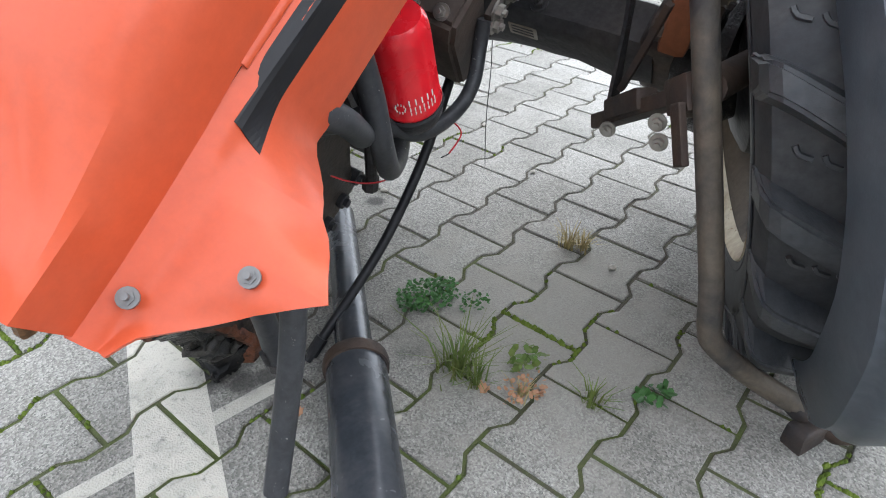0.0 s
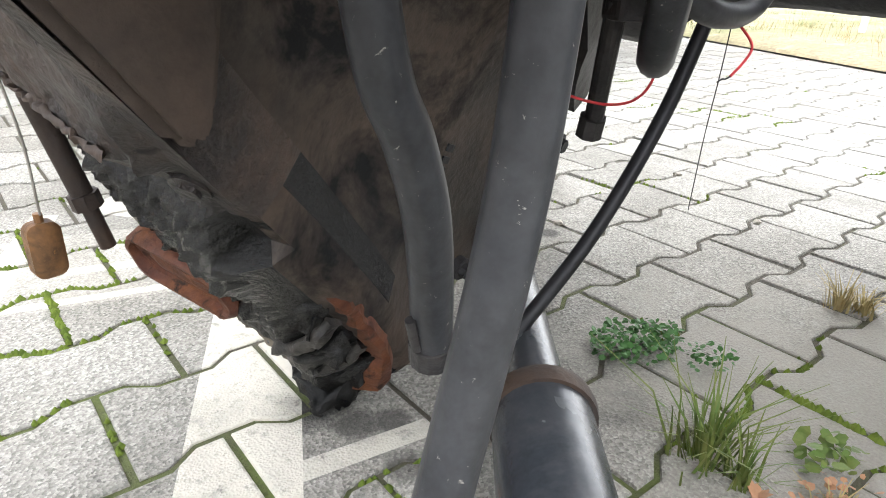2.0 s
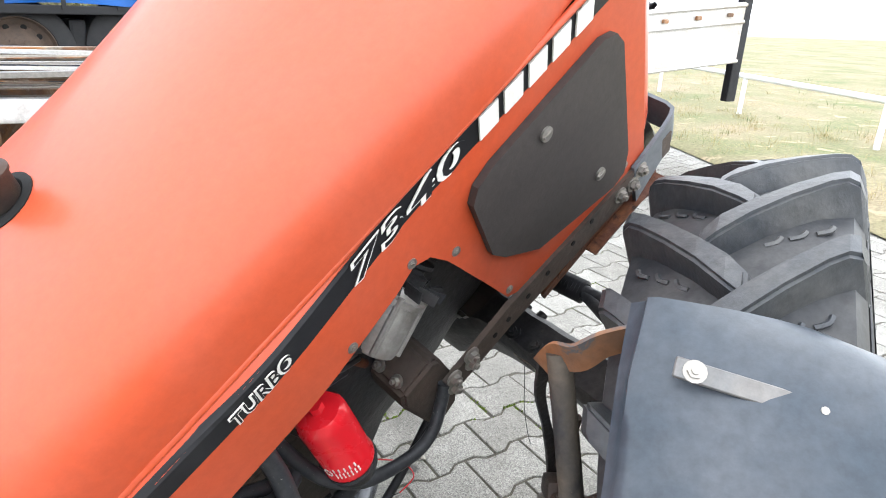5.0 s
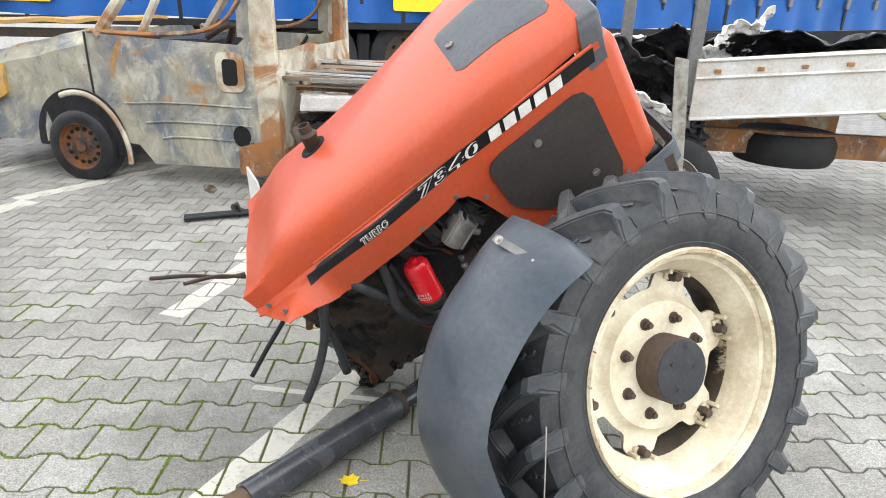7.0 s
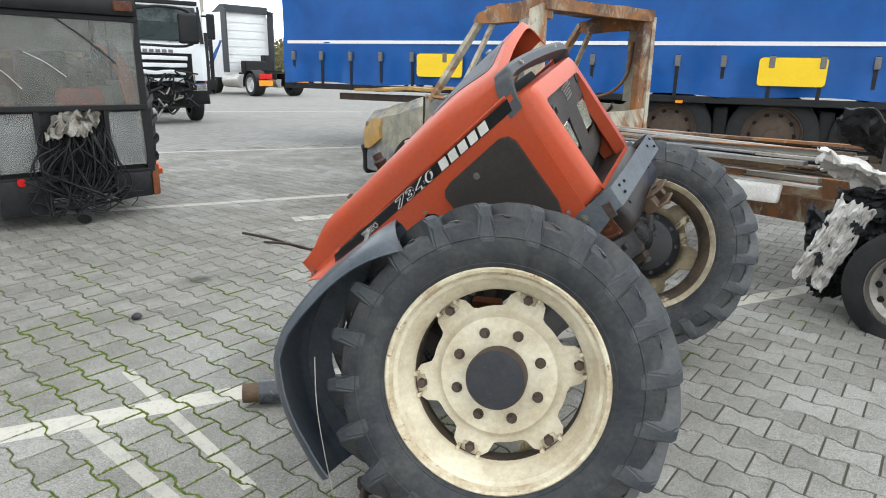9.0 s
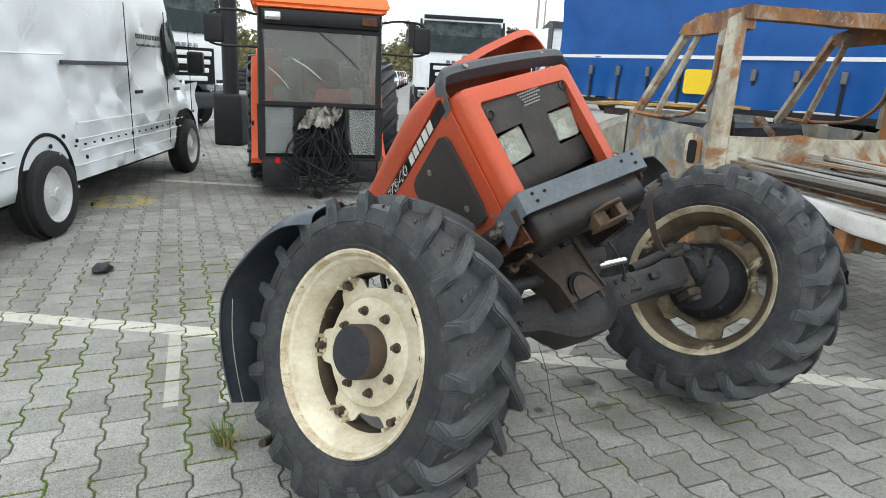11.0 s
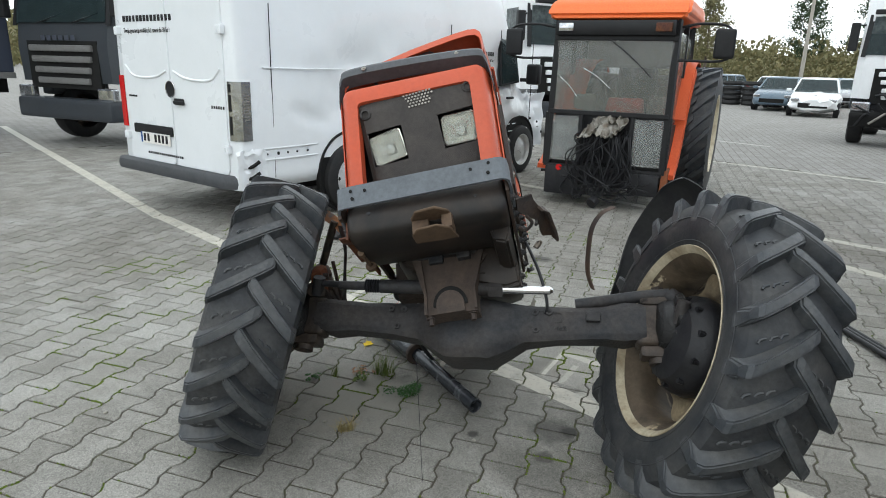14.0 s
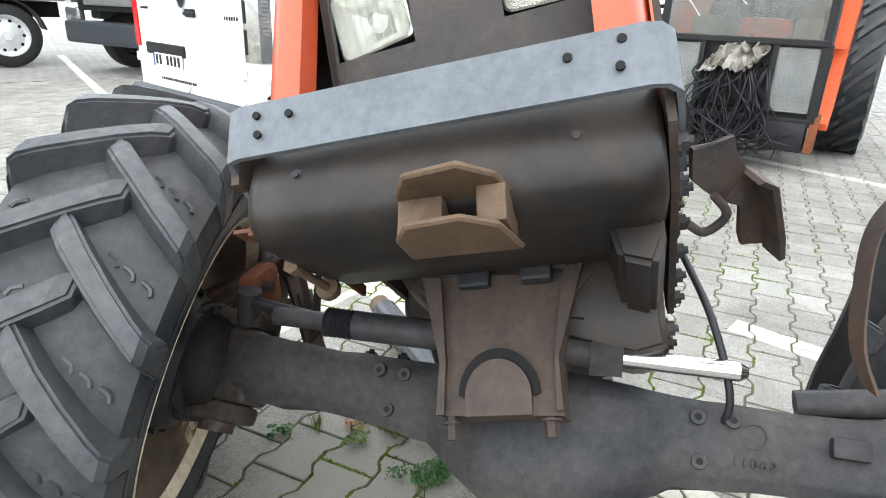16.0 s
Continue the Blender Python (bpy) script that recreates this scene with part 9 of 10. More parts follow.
def tractor_unit(m, label):
    """A high-roofed tractor unit with no trailer, facing along +x; its bare chassis and fifth wheel lie behind the cab."""
    t = thing("tractor_unit", m, label, "truck")
    bm = B()
    loft(bm, [[(-0.10, -w, z), (f, -w * 0.86, z), (f, w * 0.86, z), (-0.10, w, z), (-2.15, w, z), (-2.15, -w, z)] for f, w, z in ((0.0, 1.22, 0.75), (0.05, 1.24, 1.3), (0.0, 1.24, 1.9), (-0.25, 1.22, 2.9), (-0.55, 1.16, 3.5), (-1.0, 1.08, 3.72))])
    cabp = part("cab", bm, M_scania_white, t, "white high-roofed cab", None, 30)
    for s in (-1, 1):
        bm = B()
        prism(bm, [(-2.15, 1.0), (-2.62, 1.0), (-2.62, 3.75), (-2.15, 3.85)], s * 1.16, s * 1.22)
        part("side_deflector", bm, M_scania_dark, cabp, "dark side deflector")
        bm = B()
        prism(bm, [(-0.42, 1.95), (-1.15, 1.95), (-1.15, 2.75), (-0.58, 2.75)], s * 1.235, s * 1.245)
        part("side_window", bm, M_glass_dark, cabp)
        for i, (x0, x1) in enumerate(((-0.35, -1.75), (-0.75, -2.1))):
            bm = B()
            prism(bm, [(x0, 1.15), (x0 - 0.22, 1.15), (x1 - 0.10, 2.1 + 0.3 * i), (x1 + 0.12, 2.1 + 0.3 * i)], s * 1.238, s * 1.25)
            part("blue_stripe", bm, M_blue, cabp, "slanting blue stripe")
        bm = B()
        block(bm, (-0.05, s * 1.38, 2.35), (0.16, 0.20, 0.70), bevel=0.04)
        part("mirror", bm, M_black_plastic, cabp)
        road_wheel(t, side_wheel(-0.95, s * 1.06, 0.5, s < 0), 0.5, 0.32, M_alloy, label="truck wheel")
        road_wheel(t, side_wheel(-4.55, s * 0.98, 0.5, s < 0), 0.5, 0.52, M_alloy, label="twin rear truck wheel")
        bm = B()
        loft(bm, [[(-4.55 + r * math.cos(radians(a)), y, 0.5 + r * math.sin(radians(a))) for y, r in ((s * 0.70, 0.60), (s * 1.25, 0.60), (s * 1.25, 0.63), (s * 0.70, 0.63))] for a in range(-10, 191, 20)])
        part("rear_mudguard", bm, M_black_plastic, t, "", None, 40)
        bm = B()
        rod(bm, (-2.0, s * 0.98, 0.62), (-3.5, s * 0.98, 0.62), 0.30, seg=20)
        part("fuel_tank", bm, M_alu_panel, t, "silver side tank", None, 40)
        bm = B()
        block(bm, (-5.32, s * 0.90, 0.86), (0.08, 0.62, 0.22), bevel=0.02)
        lamp = part("rear_lamp", bm, M_red_lens, t, "red rear lamp")
        bm = B()
        block(bm, (-5.33, s * 0.90, 0.58), (0.05, 0.66, 0.24), bevel=0.01)
        part("reflector_board", bm, M_amber, lamp, "orange reflective board")
    for i in range(7):
        bm = B()
        block(bm, (-2.16, 0, 1.2 + 0.36 * i), (0.03, 2.1, 0.26), bevel=0.012)
        part("rear_panel", bm, M_scania_white, cabp)
    bm = B()
    loft(bm, [[(x, y, z) for x, z in ((-1.0, 3.66), (-2.3, 3.66), (-2.3, 3.98), (-1.9, 4.0))] for y in (-1.1, -1.0, 1.0, 1.1)])
    part("roof_spoiler", bm, M_scania_dark, cabp, "dark roof spoiler", None, 30)
    for s in (-0.42, 0.42):
        bm = B()
        block(bm, (-3.2, s, 0.86), (4.4, 0.09, 0.26), bevel=0.01)
        part("chassis_rail", bm, M_dark, t)
    bm = B()
    block(bm, (-2.75, 0.0, 1.15), (0.5, 1.1, 0.75), bevel=0.06)
    block(bm, (-2.7, -0.65, 1.35), (0.4, 0.3, 0.9), bevel=0.05)
    part("coupling_rack", bm, M_black_plastic, t, "black hoses and rack behind the cab")
    bm = B()
    rod(bm, (-4.3, 0, 1.02), (-4.3, 0, 1.12), 0.48, seg=24)
    part("fifth_wheel", bm, M_dark, t, "black fifth wheel")
    return t


tractor_unit(heading(-36.0, 7.5, 197) @ Matrix.Scale(1.12, 4), "white tractor unit with blue stripes parked far off")
# exhaust stack and pipes on the truck behind the van
stack = thing("exhaust_stack", pose(-8.7, -1.9, 0), "black upright exhaust stack of a parked truck", "exhaust")
bm = B()
tube(bm, [(0, 0, 0.9), (0, 0, 2.2), (0.05, 0.0, 3.2), (0.15, 0, 3.5)], 0.14, 14, 5)
block(bm, (0, 0, 0.45), (0.5, 0.5, 0.9), bevel=0.05)
part("stack_pipe", bm, M_black_plastic, stack, "", None, 60)

# dark trailer beyond the dark truck
dtr = thing("dark_trailer", heading(-1.6, -9.6, 180), "dark blue-grey trailer with a mudguarded wheel", "trailer")
bm = B()
block(bm, (-6.6, 1.3, 2.4), (13.0, 2.5, 2.5), bevel=0.03)
part("body", bm, M_dark_tarp, dtr, "dark blue-grey side")
bm = B()
block(bm, (-6.6, 0.03, 1.1), (13.0, 0.06, 0.10))
part("pale_rail", bm, M_grille_grey, dtr, "pale side rail")
bm = B()
block(bm, (-6.6, 1.3, 0.9), (13.0, 1.4, 0.25))
part("chassis", bm, M_dark, dtr)
for xa in (-1.0, -2.35):
    road_wheel(dtr, side_wheel(xa, 0.2, 0.5, True), 0.5, 0.32, M_alloy, label="trailer wheel with a pale hub")
    bm = B()
    rows = [[bm.verts.new((xa + 0.58 * math.cos(radians(a)), y, 0.5 + 0.58 * math.sin(radians(a)))) for y in (0.0, 0.45)] for a in range(10, 171, 16)]
    for q, w in zip(rows, rows[1:]):
        bm.faces.new((q[0], q[1], w[1], w[0]))
    shell(bm, 0.02)
    part("mudguard", bm, M_black_plastic, dtr, "rounded black mudguard", None, 40)


# ---- parked cars ----
def car(m, paint, label, length=4.2, h=1.45, front_wreck=False, group="parked cars"):
    """A hatchback that faces along +x: rounded body, raked glasshouse, roof on pillars."""
    c = thing("car", m, label, "car", group)
    L2 = length / 2
    bm = B()
    secs = []
    for k, w, lo, top in ((0.0, 0.66, 0.42, 0.72), (0.02, 0.78, 0.32, 0.86), (0.07, 0.84, 0.24, 0.93), (0.3, 0.88, 0.20, 0.95), (0.55, 0.88, 0.20, 0.94), (0.70, 0.87, 0.20, 0.92), (0.85, 0.85, 0.22, 0.85), (0.94, 0.80, 0.24, 0.76), (0.985, 0.70, 0.28, 0.66), (1.0, 0.58, 0.34, 0.56)):
        x = -L2 + length * k
        mid = (lo + top) / 2
        secs.append([(x, -w * 0.9, lo), (x, -w, lo + 0.10), (x, -w, mid), (x, -w * 0.97, top - 0.10), (x, -w * 0.86, top), (x, 0, top + 0.025), (x, w * 0.86, top), (x, w * 0.97, top - 0.10), (x, w, mid), (x, w, lo + 0.10), (x, w * 0.9, lo)])
    loft(bm, secs)
    if front_wreck:
        bmesh.ops.subdivide_edges(bm, edges=bm.edges[:], cuts=2, use_grid_fill=True)
        rumple(bm, 0.22, 3, 0, lambda q: q.x > L2 - 0.8)
    part("body", bm, paint, c, "", None, 40)
    bm = B()
    loft(bm, [[(-L2 + a, -y, z), (L2 - b, -y, z), (L2 - b + 0.10, 0, z), (L2 - b, y, z), (-L2 + a, y, z), (-L2 + a - 0.06, 0, z)] for a, b, y, z in ((0.16, 1.10, 0.77, 0.90), (0.34, 1.52, 0.71, 1.16), (0.52, 1.88, 0.63, h - 0.06))])
    part("cabin", bm, M_glass_dark, c, "dark windows", None, 30)
    bm = B()
    loft(bm, [[(-L2 + a, -y, z), (L2 - b, -y, z), (L2 - b + 0.08, 0, z + 0.01), (L2 - b, y, z), (-L2 + a, y, z), (-L2 + a - 0.05, 0, z + 0.01)] for a, b, y, z in ((0.50, 1.86, 0.645, h - 0.09), (0.56, 1.93, 0.63, h - 0.03), (0.72, 2.12, 0.54, h), (1.2, 2.5, 0.3, h + 0.012))])
    for y in (-1, 1):
        for x0, x1 in ((-L2 + 0.15, -L2 + 0.53), (-L2 + 1.35, -L2 + 1.32), (-0.02, -0.10), (L2 - 1.08, L2 - 1.86)):
            rod(bm, (x0, y * 0.775, 0.90), (x1, y * 0.635, h - 0.06), 0.032, seg=6)
    part("roof", bm, paint, c, "", None, 40)
    for x in (-L2 + 0.78, L2 - 0.82):
        for s in (-1, 1):
            bm = B()
            rod(bm, (x, s * 0.70, 0.34), (x, s * 0.884, 0.34), 0.37, seg=20)
            part("wheel_arch", bm, M_black_plastic, c)
            road_wheel(c, side_wheel(x, s * 0.80, 0.31, s < 0), 0.31, 0.19, M_alloy, holes=5)
    for y in (-0.62, 0.62):
        bm = B()
        block(bm, (L2 - 0.10, y, 0.64), (0.20, 0.28, 0.12), bevel=0.03)
        part("headlight", bm, M_taillight, c)
        bm = B()
        block(bm, (-L2 + 0.03, y, 0.80), (0.08, 0.26, 0.18), bevel=0.02)
        part("rear_lamp", bm, M_red_lens, c)
        bm = B()
        block(bm, (L2 - 1.25, y * 1.55, 0.98), (0.10, 0.18, 0.11), bevel=0.03)
        part("mirror", bm, paint, c)
    bm = B()
    block(bm, (L2 - 0.02, 0, 0.44), (0.06, 1.0, 0.18), bevel=0.02)
    part("grille", bm, M_dark, c)
    return c


car(heading(-27.5, -2.4, 10), M_car_white, "white parked car with a wrecked front", 4.2, 1.45, True)
car(heading(-33.5, -3.9, 5), M_car_red, "dark red car parked in the yard")
car(heading(-30.5, -4.5, 5), M_car_blue, "grey-blue car parked in the yard")
car(heading(-38.0, -3.0, 8), M_car_grey, "silver car parked in the yard")
car(heading(-36.0, -9.5, -15), M_car_blue, "grey-blue car with a wrecked front", 4.4, 1.5, True)
for i in range(7):
    car(heading(-43 - i * 4.5, -8.4 + i * 0.1, 4), (M_car_white, M_car_dark, M_car_red, M_car_grey, M_car_blue, M_car_white, M_car_dark)[i], "far parked car in a row")
    car(heading(-42 - i * 5.0, -3.2 - i * 0.2, 6), (M_car_dark, M_car_grey, M_car_white, M_car_blue, M_car_red, M_car_grey, M_car_white)[i], "far parked car in a row")
car(heading(-61.0, 25.5, 110), M_car_white, "white estate car parked far off", 4.4, 1.45)
car(heading(-56.0, 17.0, 190), M_car_dark, "dark car parked far off")
car(heading(-50.0, 26.5, 180), M_car_dark, "dark car parked far off")
car(heading(-57.0, 7.0, 190), M_car_white, "white car parked far off")
car(heading(-50.0, 8.6, 200), M_car_red, "small red car parked far off", 3.9)
car(heading(-48.0, 6.0, 180), M_car_dark, "dark car parked far off")

# forklift
fork = thing("forklift", heading(-32.5, 5.2, 60), "red and black forklift truck", "forklift")
bm = B()
block(bm, (-0.3, 0, 0.65), (2.0, 1.1, 0.6), bevel=0.08, seg=3)
part("body", bm, M_fork_red, fork, "red body", None, 40)
bm = B()
for x, y in ((0.35, 0.45), (0.35, -0.45), (-0.9, 0.45), (-0.9, -0.45)):
    rod(bm, (x, y, 0.9), (x * 0.8, y, 2.1), 0.04, seg=8)
block(bm, (-0.2, 0, 2.12), (1.3, 1.05, 0.06))
part("overhead_guard", bm, M_black_plastic, fork, "black overhead guard")
bm = B()
for y in (-0.3, 0.3):
    block(bm, (0.95, y, 1.5), (0.16, 0.12, 2.9))
block(bm, (1.02, 0, 0.5), (0.06, 0.9, 0.5))
part("mast", bm, M_black_plastic, fork, "tall black mast")
bm = B()
block(bm, (-0.35, 0, 1.2), (0.5, 0.5, 0.6), bevel=0.08)
part("seat", bm, M_black_plastic, fork)
for x, y in ((0.5, 0.5), (0.5, -0.5), (-0.9, 0.5), (-0.9, -0.5)):
    road_wheel(fork, side_wheel(x, y, 0.33, y < 0), 0.33, 0.22, M_fork_red)


# ---- verge, fence, trees, poles ----
def verge_sheet():
    bm = B()
    n = 40
    pts = {}
    for i in range(n + 1):
        for j in range(n + 1):
            x = 3.4 + 60 * (i / n) ** 2
            y = -30 + 80 * j / n
            edge = 0.25 * noise.noise(Vector((y * 0.8, 1, 0))) if i == 0 else 0
            pts[i, j] = bm.verts.new((x + edge, y, 0.012 + (0.06 * smoothstep(0, 0.1, i / n)) + 0.05 * noise.noise(Vector((x * 0.6, y * 0.6, 2))) * (i > 0)))
    for i in range(n):
        for j in range(n):
            bm.faces.new((pts[i, j], pts[i + 1, j], pts[i + 1, j + 1], pts[i, j + 1]))
    return part("verge", bm, M_verge, None, smooth=60)


M_verge = surface("dry_verge", (0.20, 0.165, 0.10), 0.9, col2=(0.10, 0.12, 0.045), big=0.7, amount=0.9, spots=(0.30, 0.24, 0.15), spot_scale=3, spot_at=0.58, fine=30, fine_amount=0.3, bump=0.8, bump_scale=25)
tagged(verge_sheet(), "dry grassy verge beside the paved yard", "ground", kind="structure")


def blades(name, spots, n, length, spread, material, label, seed=1, category="grass"):
    """Tufts of grass blades, one mesh."""
    r = random.Random(seed)
    vs, fs = [], []
    for cx, cy, size in spots:
        for _ in range(int(n * size)):
            a = r.uniform(0, 2 * math.pi)
            d = abs(r.gauss(0, 0.4)) * spread * size
            x, y = cx + d * math.cos(a), cy + d * math.sin(a)
            h = length * size * r.uniform(0.45, 1.1)
            lean = r.uniform(0.1, 0.9)
            b = a + r.uniform(-0.8, 0.8)
            w = r.uniform(0.0012, 0.003)
            px, py = -math.sin(b) * w, math.cos(b) * w
            k = len(vs)
            for t in (0, 0.5, 1.0):
                ox, oy = math.cos(b) * lean * h * t * t, math.sin(b) * lean * h * t * t
                z = h * (t - 0.35 * lean * t * t)
                ww = 1 - t * 0.85
                vs += [(x + ox - px * ww, y + oy - py * ww, z), (x + ox + px * ww, y + oy + py * ww, z)]
            fs += [(k, k + 1, k + 3, k + 2), (k + 2, k + 3, k + 5, k + 4)]
    me = bpy.data.meshes.new(name)
    me.from_pydata(vs, [], fs)
    return tagged(part(name, me, material), label, category, kind="stuff")


blades("grass_tuft", [(0.17, 1.895, 1.0), (0.19, 1.86, 0.6)], 70, 0.13, 0.05, M_grass, "green grass tuft growing from the joints", 3)
blades("dry_grass_tuft", [(0.61, 2.15, 0.75), (0.64, 2.13, 0.5), (0.25, 1.80, 0.5)], 60, 0.09, 0.05, M_dry_grass, "dry yellow grass tuft between stones", 4)
blades("grass_tuft", [(0.68, 1.27, 1.0), (0.66, 1.24, 0.7), (0.35, 1.73, 0.5)], 60, 0.13, 0.06, M_grass, "green and yellow grass tuft", 5)
blades("dry_grass_tuft", [(0.69, 1.29, 0.9), (0.645, 2.14, 0.35)], 60, 0.12, 0.06, M_dry_grass, "dry yellow grass tuft", 6)
rv = random.Random(8)
blades("verge_grass", [(3.6 + abs(rv.gauss(0, 3)), rv.uniform(0, 16), rv.uniform(0.7, 1.6)) for _ in range(700)], 22, 0.14, 0.16, M_dry_grass, "dry grass of the verge", 9)
blades("verge_grass", [(3.6 + abs(rv.gauss(0, 3)), rv.uniform(0, 16), rv.uniform(0.7, 1.5)) for _ in range(260)], 22, 0.12, 0.16, M_grass, "green grass of the verge", 10)


def leafy(name, centre, radius, n, size, material, label, seed):
    """A low patch of small round leaves."""
    r = random.Random(seed)
    vs, fs = [], []
    for _ in range(n):
        a, d = r.uniform(0, 6.283), radius * math.sqrt(r.random())
        c = Vector((centre[0] + d * math.cos(a) * 1.2, centre[1] + d * math.sin(a) * 0.8, r.uniform(0.006, 0.03)))
        q = Euler((r.uniform(-0.7, 0.7), r.uniform(-0.7, 0.7), r.uniform(0, 6.28))).to_matrix()
        s = size * r.uniform(0.6, 1.3)
        k = len(vs)
        vs += [tuple(c + q @ Vector(p) * s) for p in ((0, -1, 0), (0.7, -0.3, 0.1), (0.6, 0.7, 0.05), (0, 1, -0.05), (-0.6, 0.7, 0.05), (-0.7, -0.3, 0.1))]
        fs.append(tuple(range(k, k + 6)))
    me = bpy.data.meshes.new(name)
    me.from_pydata(vs, [], fs)
    return tagged(part(name, me, material), label, "weed", kind="stuff")


leafy("clover_patch", (0.215, 2.11), 0.058, 480, 0.0048, M_clover, "dark green clover patch between the stones", 1)
leafy("clover_patch", (0.29, 2.05), 0.03, 70, 0.0045, M_clover, "dark green clover patch between the stones", 2)
leafy("weed_leaves", (0.45, 1.69), 0.035, 34, 0.009, M_clover, "bright green weed between the stones", 3)
leafy("dry_weed", (0.25, 1.80), 0.04, 60, 0.0055, M_leaf_brown, "reddish withered weed", 4)
leafy("weed_leaves", (0.30, 1.86), 0.04, 44, 0.008, M_grass, "yellow-green weed between the stones", 5)


def fallen_leaf(x, y, s, material, label, ang):
    bm = B()
    pts = []
    for k in range(14):
        a = 2 * math.pi * k / 14
        r = s * (0.75 + 0.3 * (k % 2))
        pts.append(bm.verts.new((r * math.cos(a), r * math.sin(a) * 0.8, 0.006 + 0.004 * math.sin(a * 2) + 0.003 * (k % 2))))
    c = bm.verts.new((0, 0, 0.003))
    for i in range(14):
        bm.faces.new((c, pts[i], pts[(i + 1) % 14]))
    rod(bm, (s, 0, 0.005), (s * 1.7, s * 0.2, 0.004), s * 0.04, seg=5)
    shell(bm, 0.0006)
    ob = part("fallen_leaf", bm, material, None, smooth=60)
    ob.matrix_basis = pose(x, y, 0, 0, 0, ang)
    tagged(ob, label, "leaf")


fallen_leaf(0.0, 1.575, 0.034, M_leaf_yellow, "bright yellow fallen leaf on the paving", 20)
fallen_leaf(0.195, 1.84, 0.014, M_leaf_brown, "small brown fallen leaf", 70)
fallen_leaf(-0.12, 1.93, 0.012, M_leaf_brown, "small brown fallen leaf", 120)

# stones and scraps on the yard
rs = random.Random(21)
bm = B()
for i in range(120):
    x, y = rs.uniform(-4, 4), rs.uniform(-2, 5)
    s = rs.uniform(0.003, 0.011)
    r = bmesh.ops.create_icosphere(bm, subdivisions=1, radius=s)
    for v in r["verts"]:
        v.co = Vector((v.co.x * rs.uniform(0.7, 1.3) + x, v.co.y + y, v.co.z * 0.7 + s * 0.5))
tagged(part("grit", bm, M_rope), "small grit and crumbs on the paving", "grit", kind="stuff")
for x, y, s in ((-1.28, -0.26, 0.06), (-1.5, 0.9, 0.03)):
    bm = B()
    bmesh.ops.create_icosphere(bm, subdivisions=2, radius=s)
    for v in bm.verts:
        v.co = Vector((v.co.x * 1.5, v.co.y, v.co.z * 0.6))
        v.co += noise.noise_vector(v.co * 20) * s * 0.4
        v.co.z = max(v.co.z + s * 0.4, 0.0)
    ob = part("dark_lump", bm, M_cast, None, smooth=30)
    ob.matrix_basis = pose(x, y, 0.0)
    tagged(ob, "dark lump of dirt lying on the paving", "debris")

# fence rail along the verge
fence = thing("rail_fence", pose(5.2, 3.0, 0), "low white rail on short posts along the verge", "fence")
bm = B()
rod(bm, (0, -6, 0.55), (0.3, 14, 0.55), 0.035)
part("rail", bm, M_scania_white, fence, "", None, 40)
for i in range(9):
    bm = B()
    rod(bm, (0.0 + i * 0.035, -6 + i * 2.4, 0), (0.0 + i * 0.035, -6 + i * 2.4, 0.55), 0.03)
    part("post", bm, M_scania_white, fence)


# ---- trees ----
def tree(x, y, h, foliage, seed, spread=0.3, density=900, crown_from=0.3, leaf=0.28, label=""):
    r = random.Random(seed)
    t = thing("tree", pose(x, y, 0), label, "tree", "trees at the yard's edge")
    bm = B()
    tube(bm, [(0, 0, 0), (r.uniform(-0.1, 0.1) * h * 0.1, 0.0, h * 0.4), (r.uniform(-0.3, 0.3), r.uniform(-0.3, 0.3), h * 0.95)], h * 0.022, 8, 5, True, lambda k: 1 - 0.85 * k)
    tips = []
    for i in range(16):
        z = h * (crown_from + (0.95 - crown_from) * i / 16)
        a = i * 2.4
        ln = h * spread * (1.15 - z / h) * r.uniform(0.7, 1.2)
        tip = Vector((math.cos(a) * ln, math.sin(a) * ln, z + ln * r.uniform(0.1, 0.6)))
        tube(bm, [(0, 0, z), tip * 0.5 + Vector((0, 0, z * 0.5)), tip], h * 0.007, 5, 3, True, lambda k: 1 - 0.8 * k)
        tips.append((Vector((0, 0, z)), tip))
    part("trunk", bm, M_bark, t, "", None, 60)
    vs, fs = [], []
    for _ in range(density):
        a, b = r.choice(tips)
        c = a.lerp(b, r.uniform(0.35, 1.1)) + Vector((r.gauss(0, 1), r.gauss(0, 1), r.gauss(0, 0.8))) * h * 0.035
        q = Euler((r.uniform(0, 6.28), r.uniform(0, 6.28), r.uniform(0, 6.28))).to_matrix()
        s = leaf * r.uniform(0.5, 1.3)
        k = len(vs)
        vs += [tuple(c + q @ Vector(p) * s) for p in ((-0.5, -0.3, 0), (0.5, -0.35, 0.1), (0.3, 0.5, 0), (-0.4, 0.4, -0.1))]
        fs.append((k, k + 1, k + 2, k + 3))
    me = bpy.data.meshes.new("crown")
    me.from_pydata(vs, [], fs)
    part("crown", me, foliage, t, "")
    return t


for i, (x, y, h, f) in enumerate(((-70, -14, 13, M_pine), (-74, -9, 14, M_pine), (-66, -22, 12, M_autumn), (-80, 2, 10, M_autumn), (-60, -30, 11, M_autumn), (-78, -4, 9, M_autumn), (-72, 12, 8, M_autumn), (-85, 20, 9, M_autumn), (-58, 6.5, 7, M_autumn))):
    tree(x * 1.25, y * 1.25, h, f, i, 0.24, 4600, 0.3, 0.20, "tall dark green pine tree" if f is M_pine else "thinning brown autumn tree")
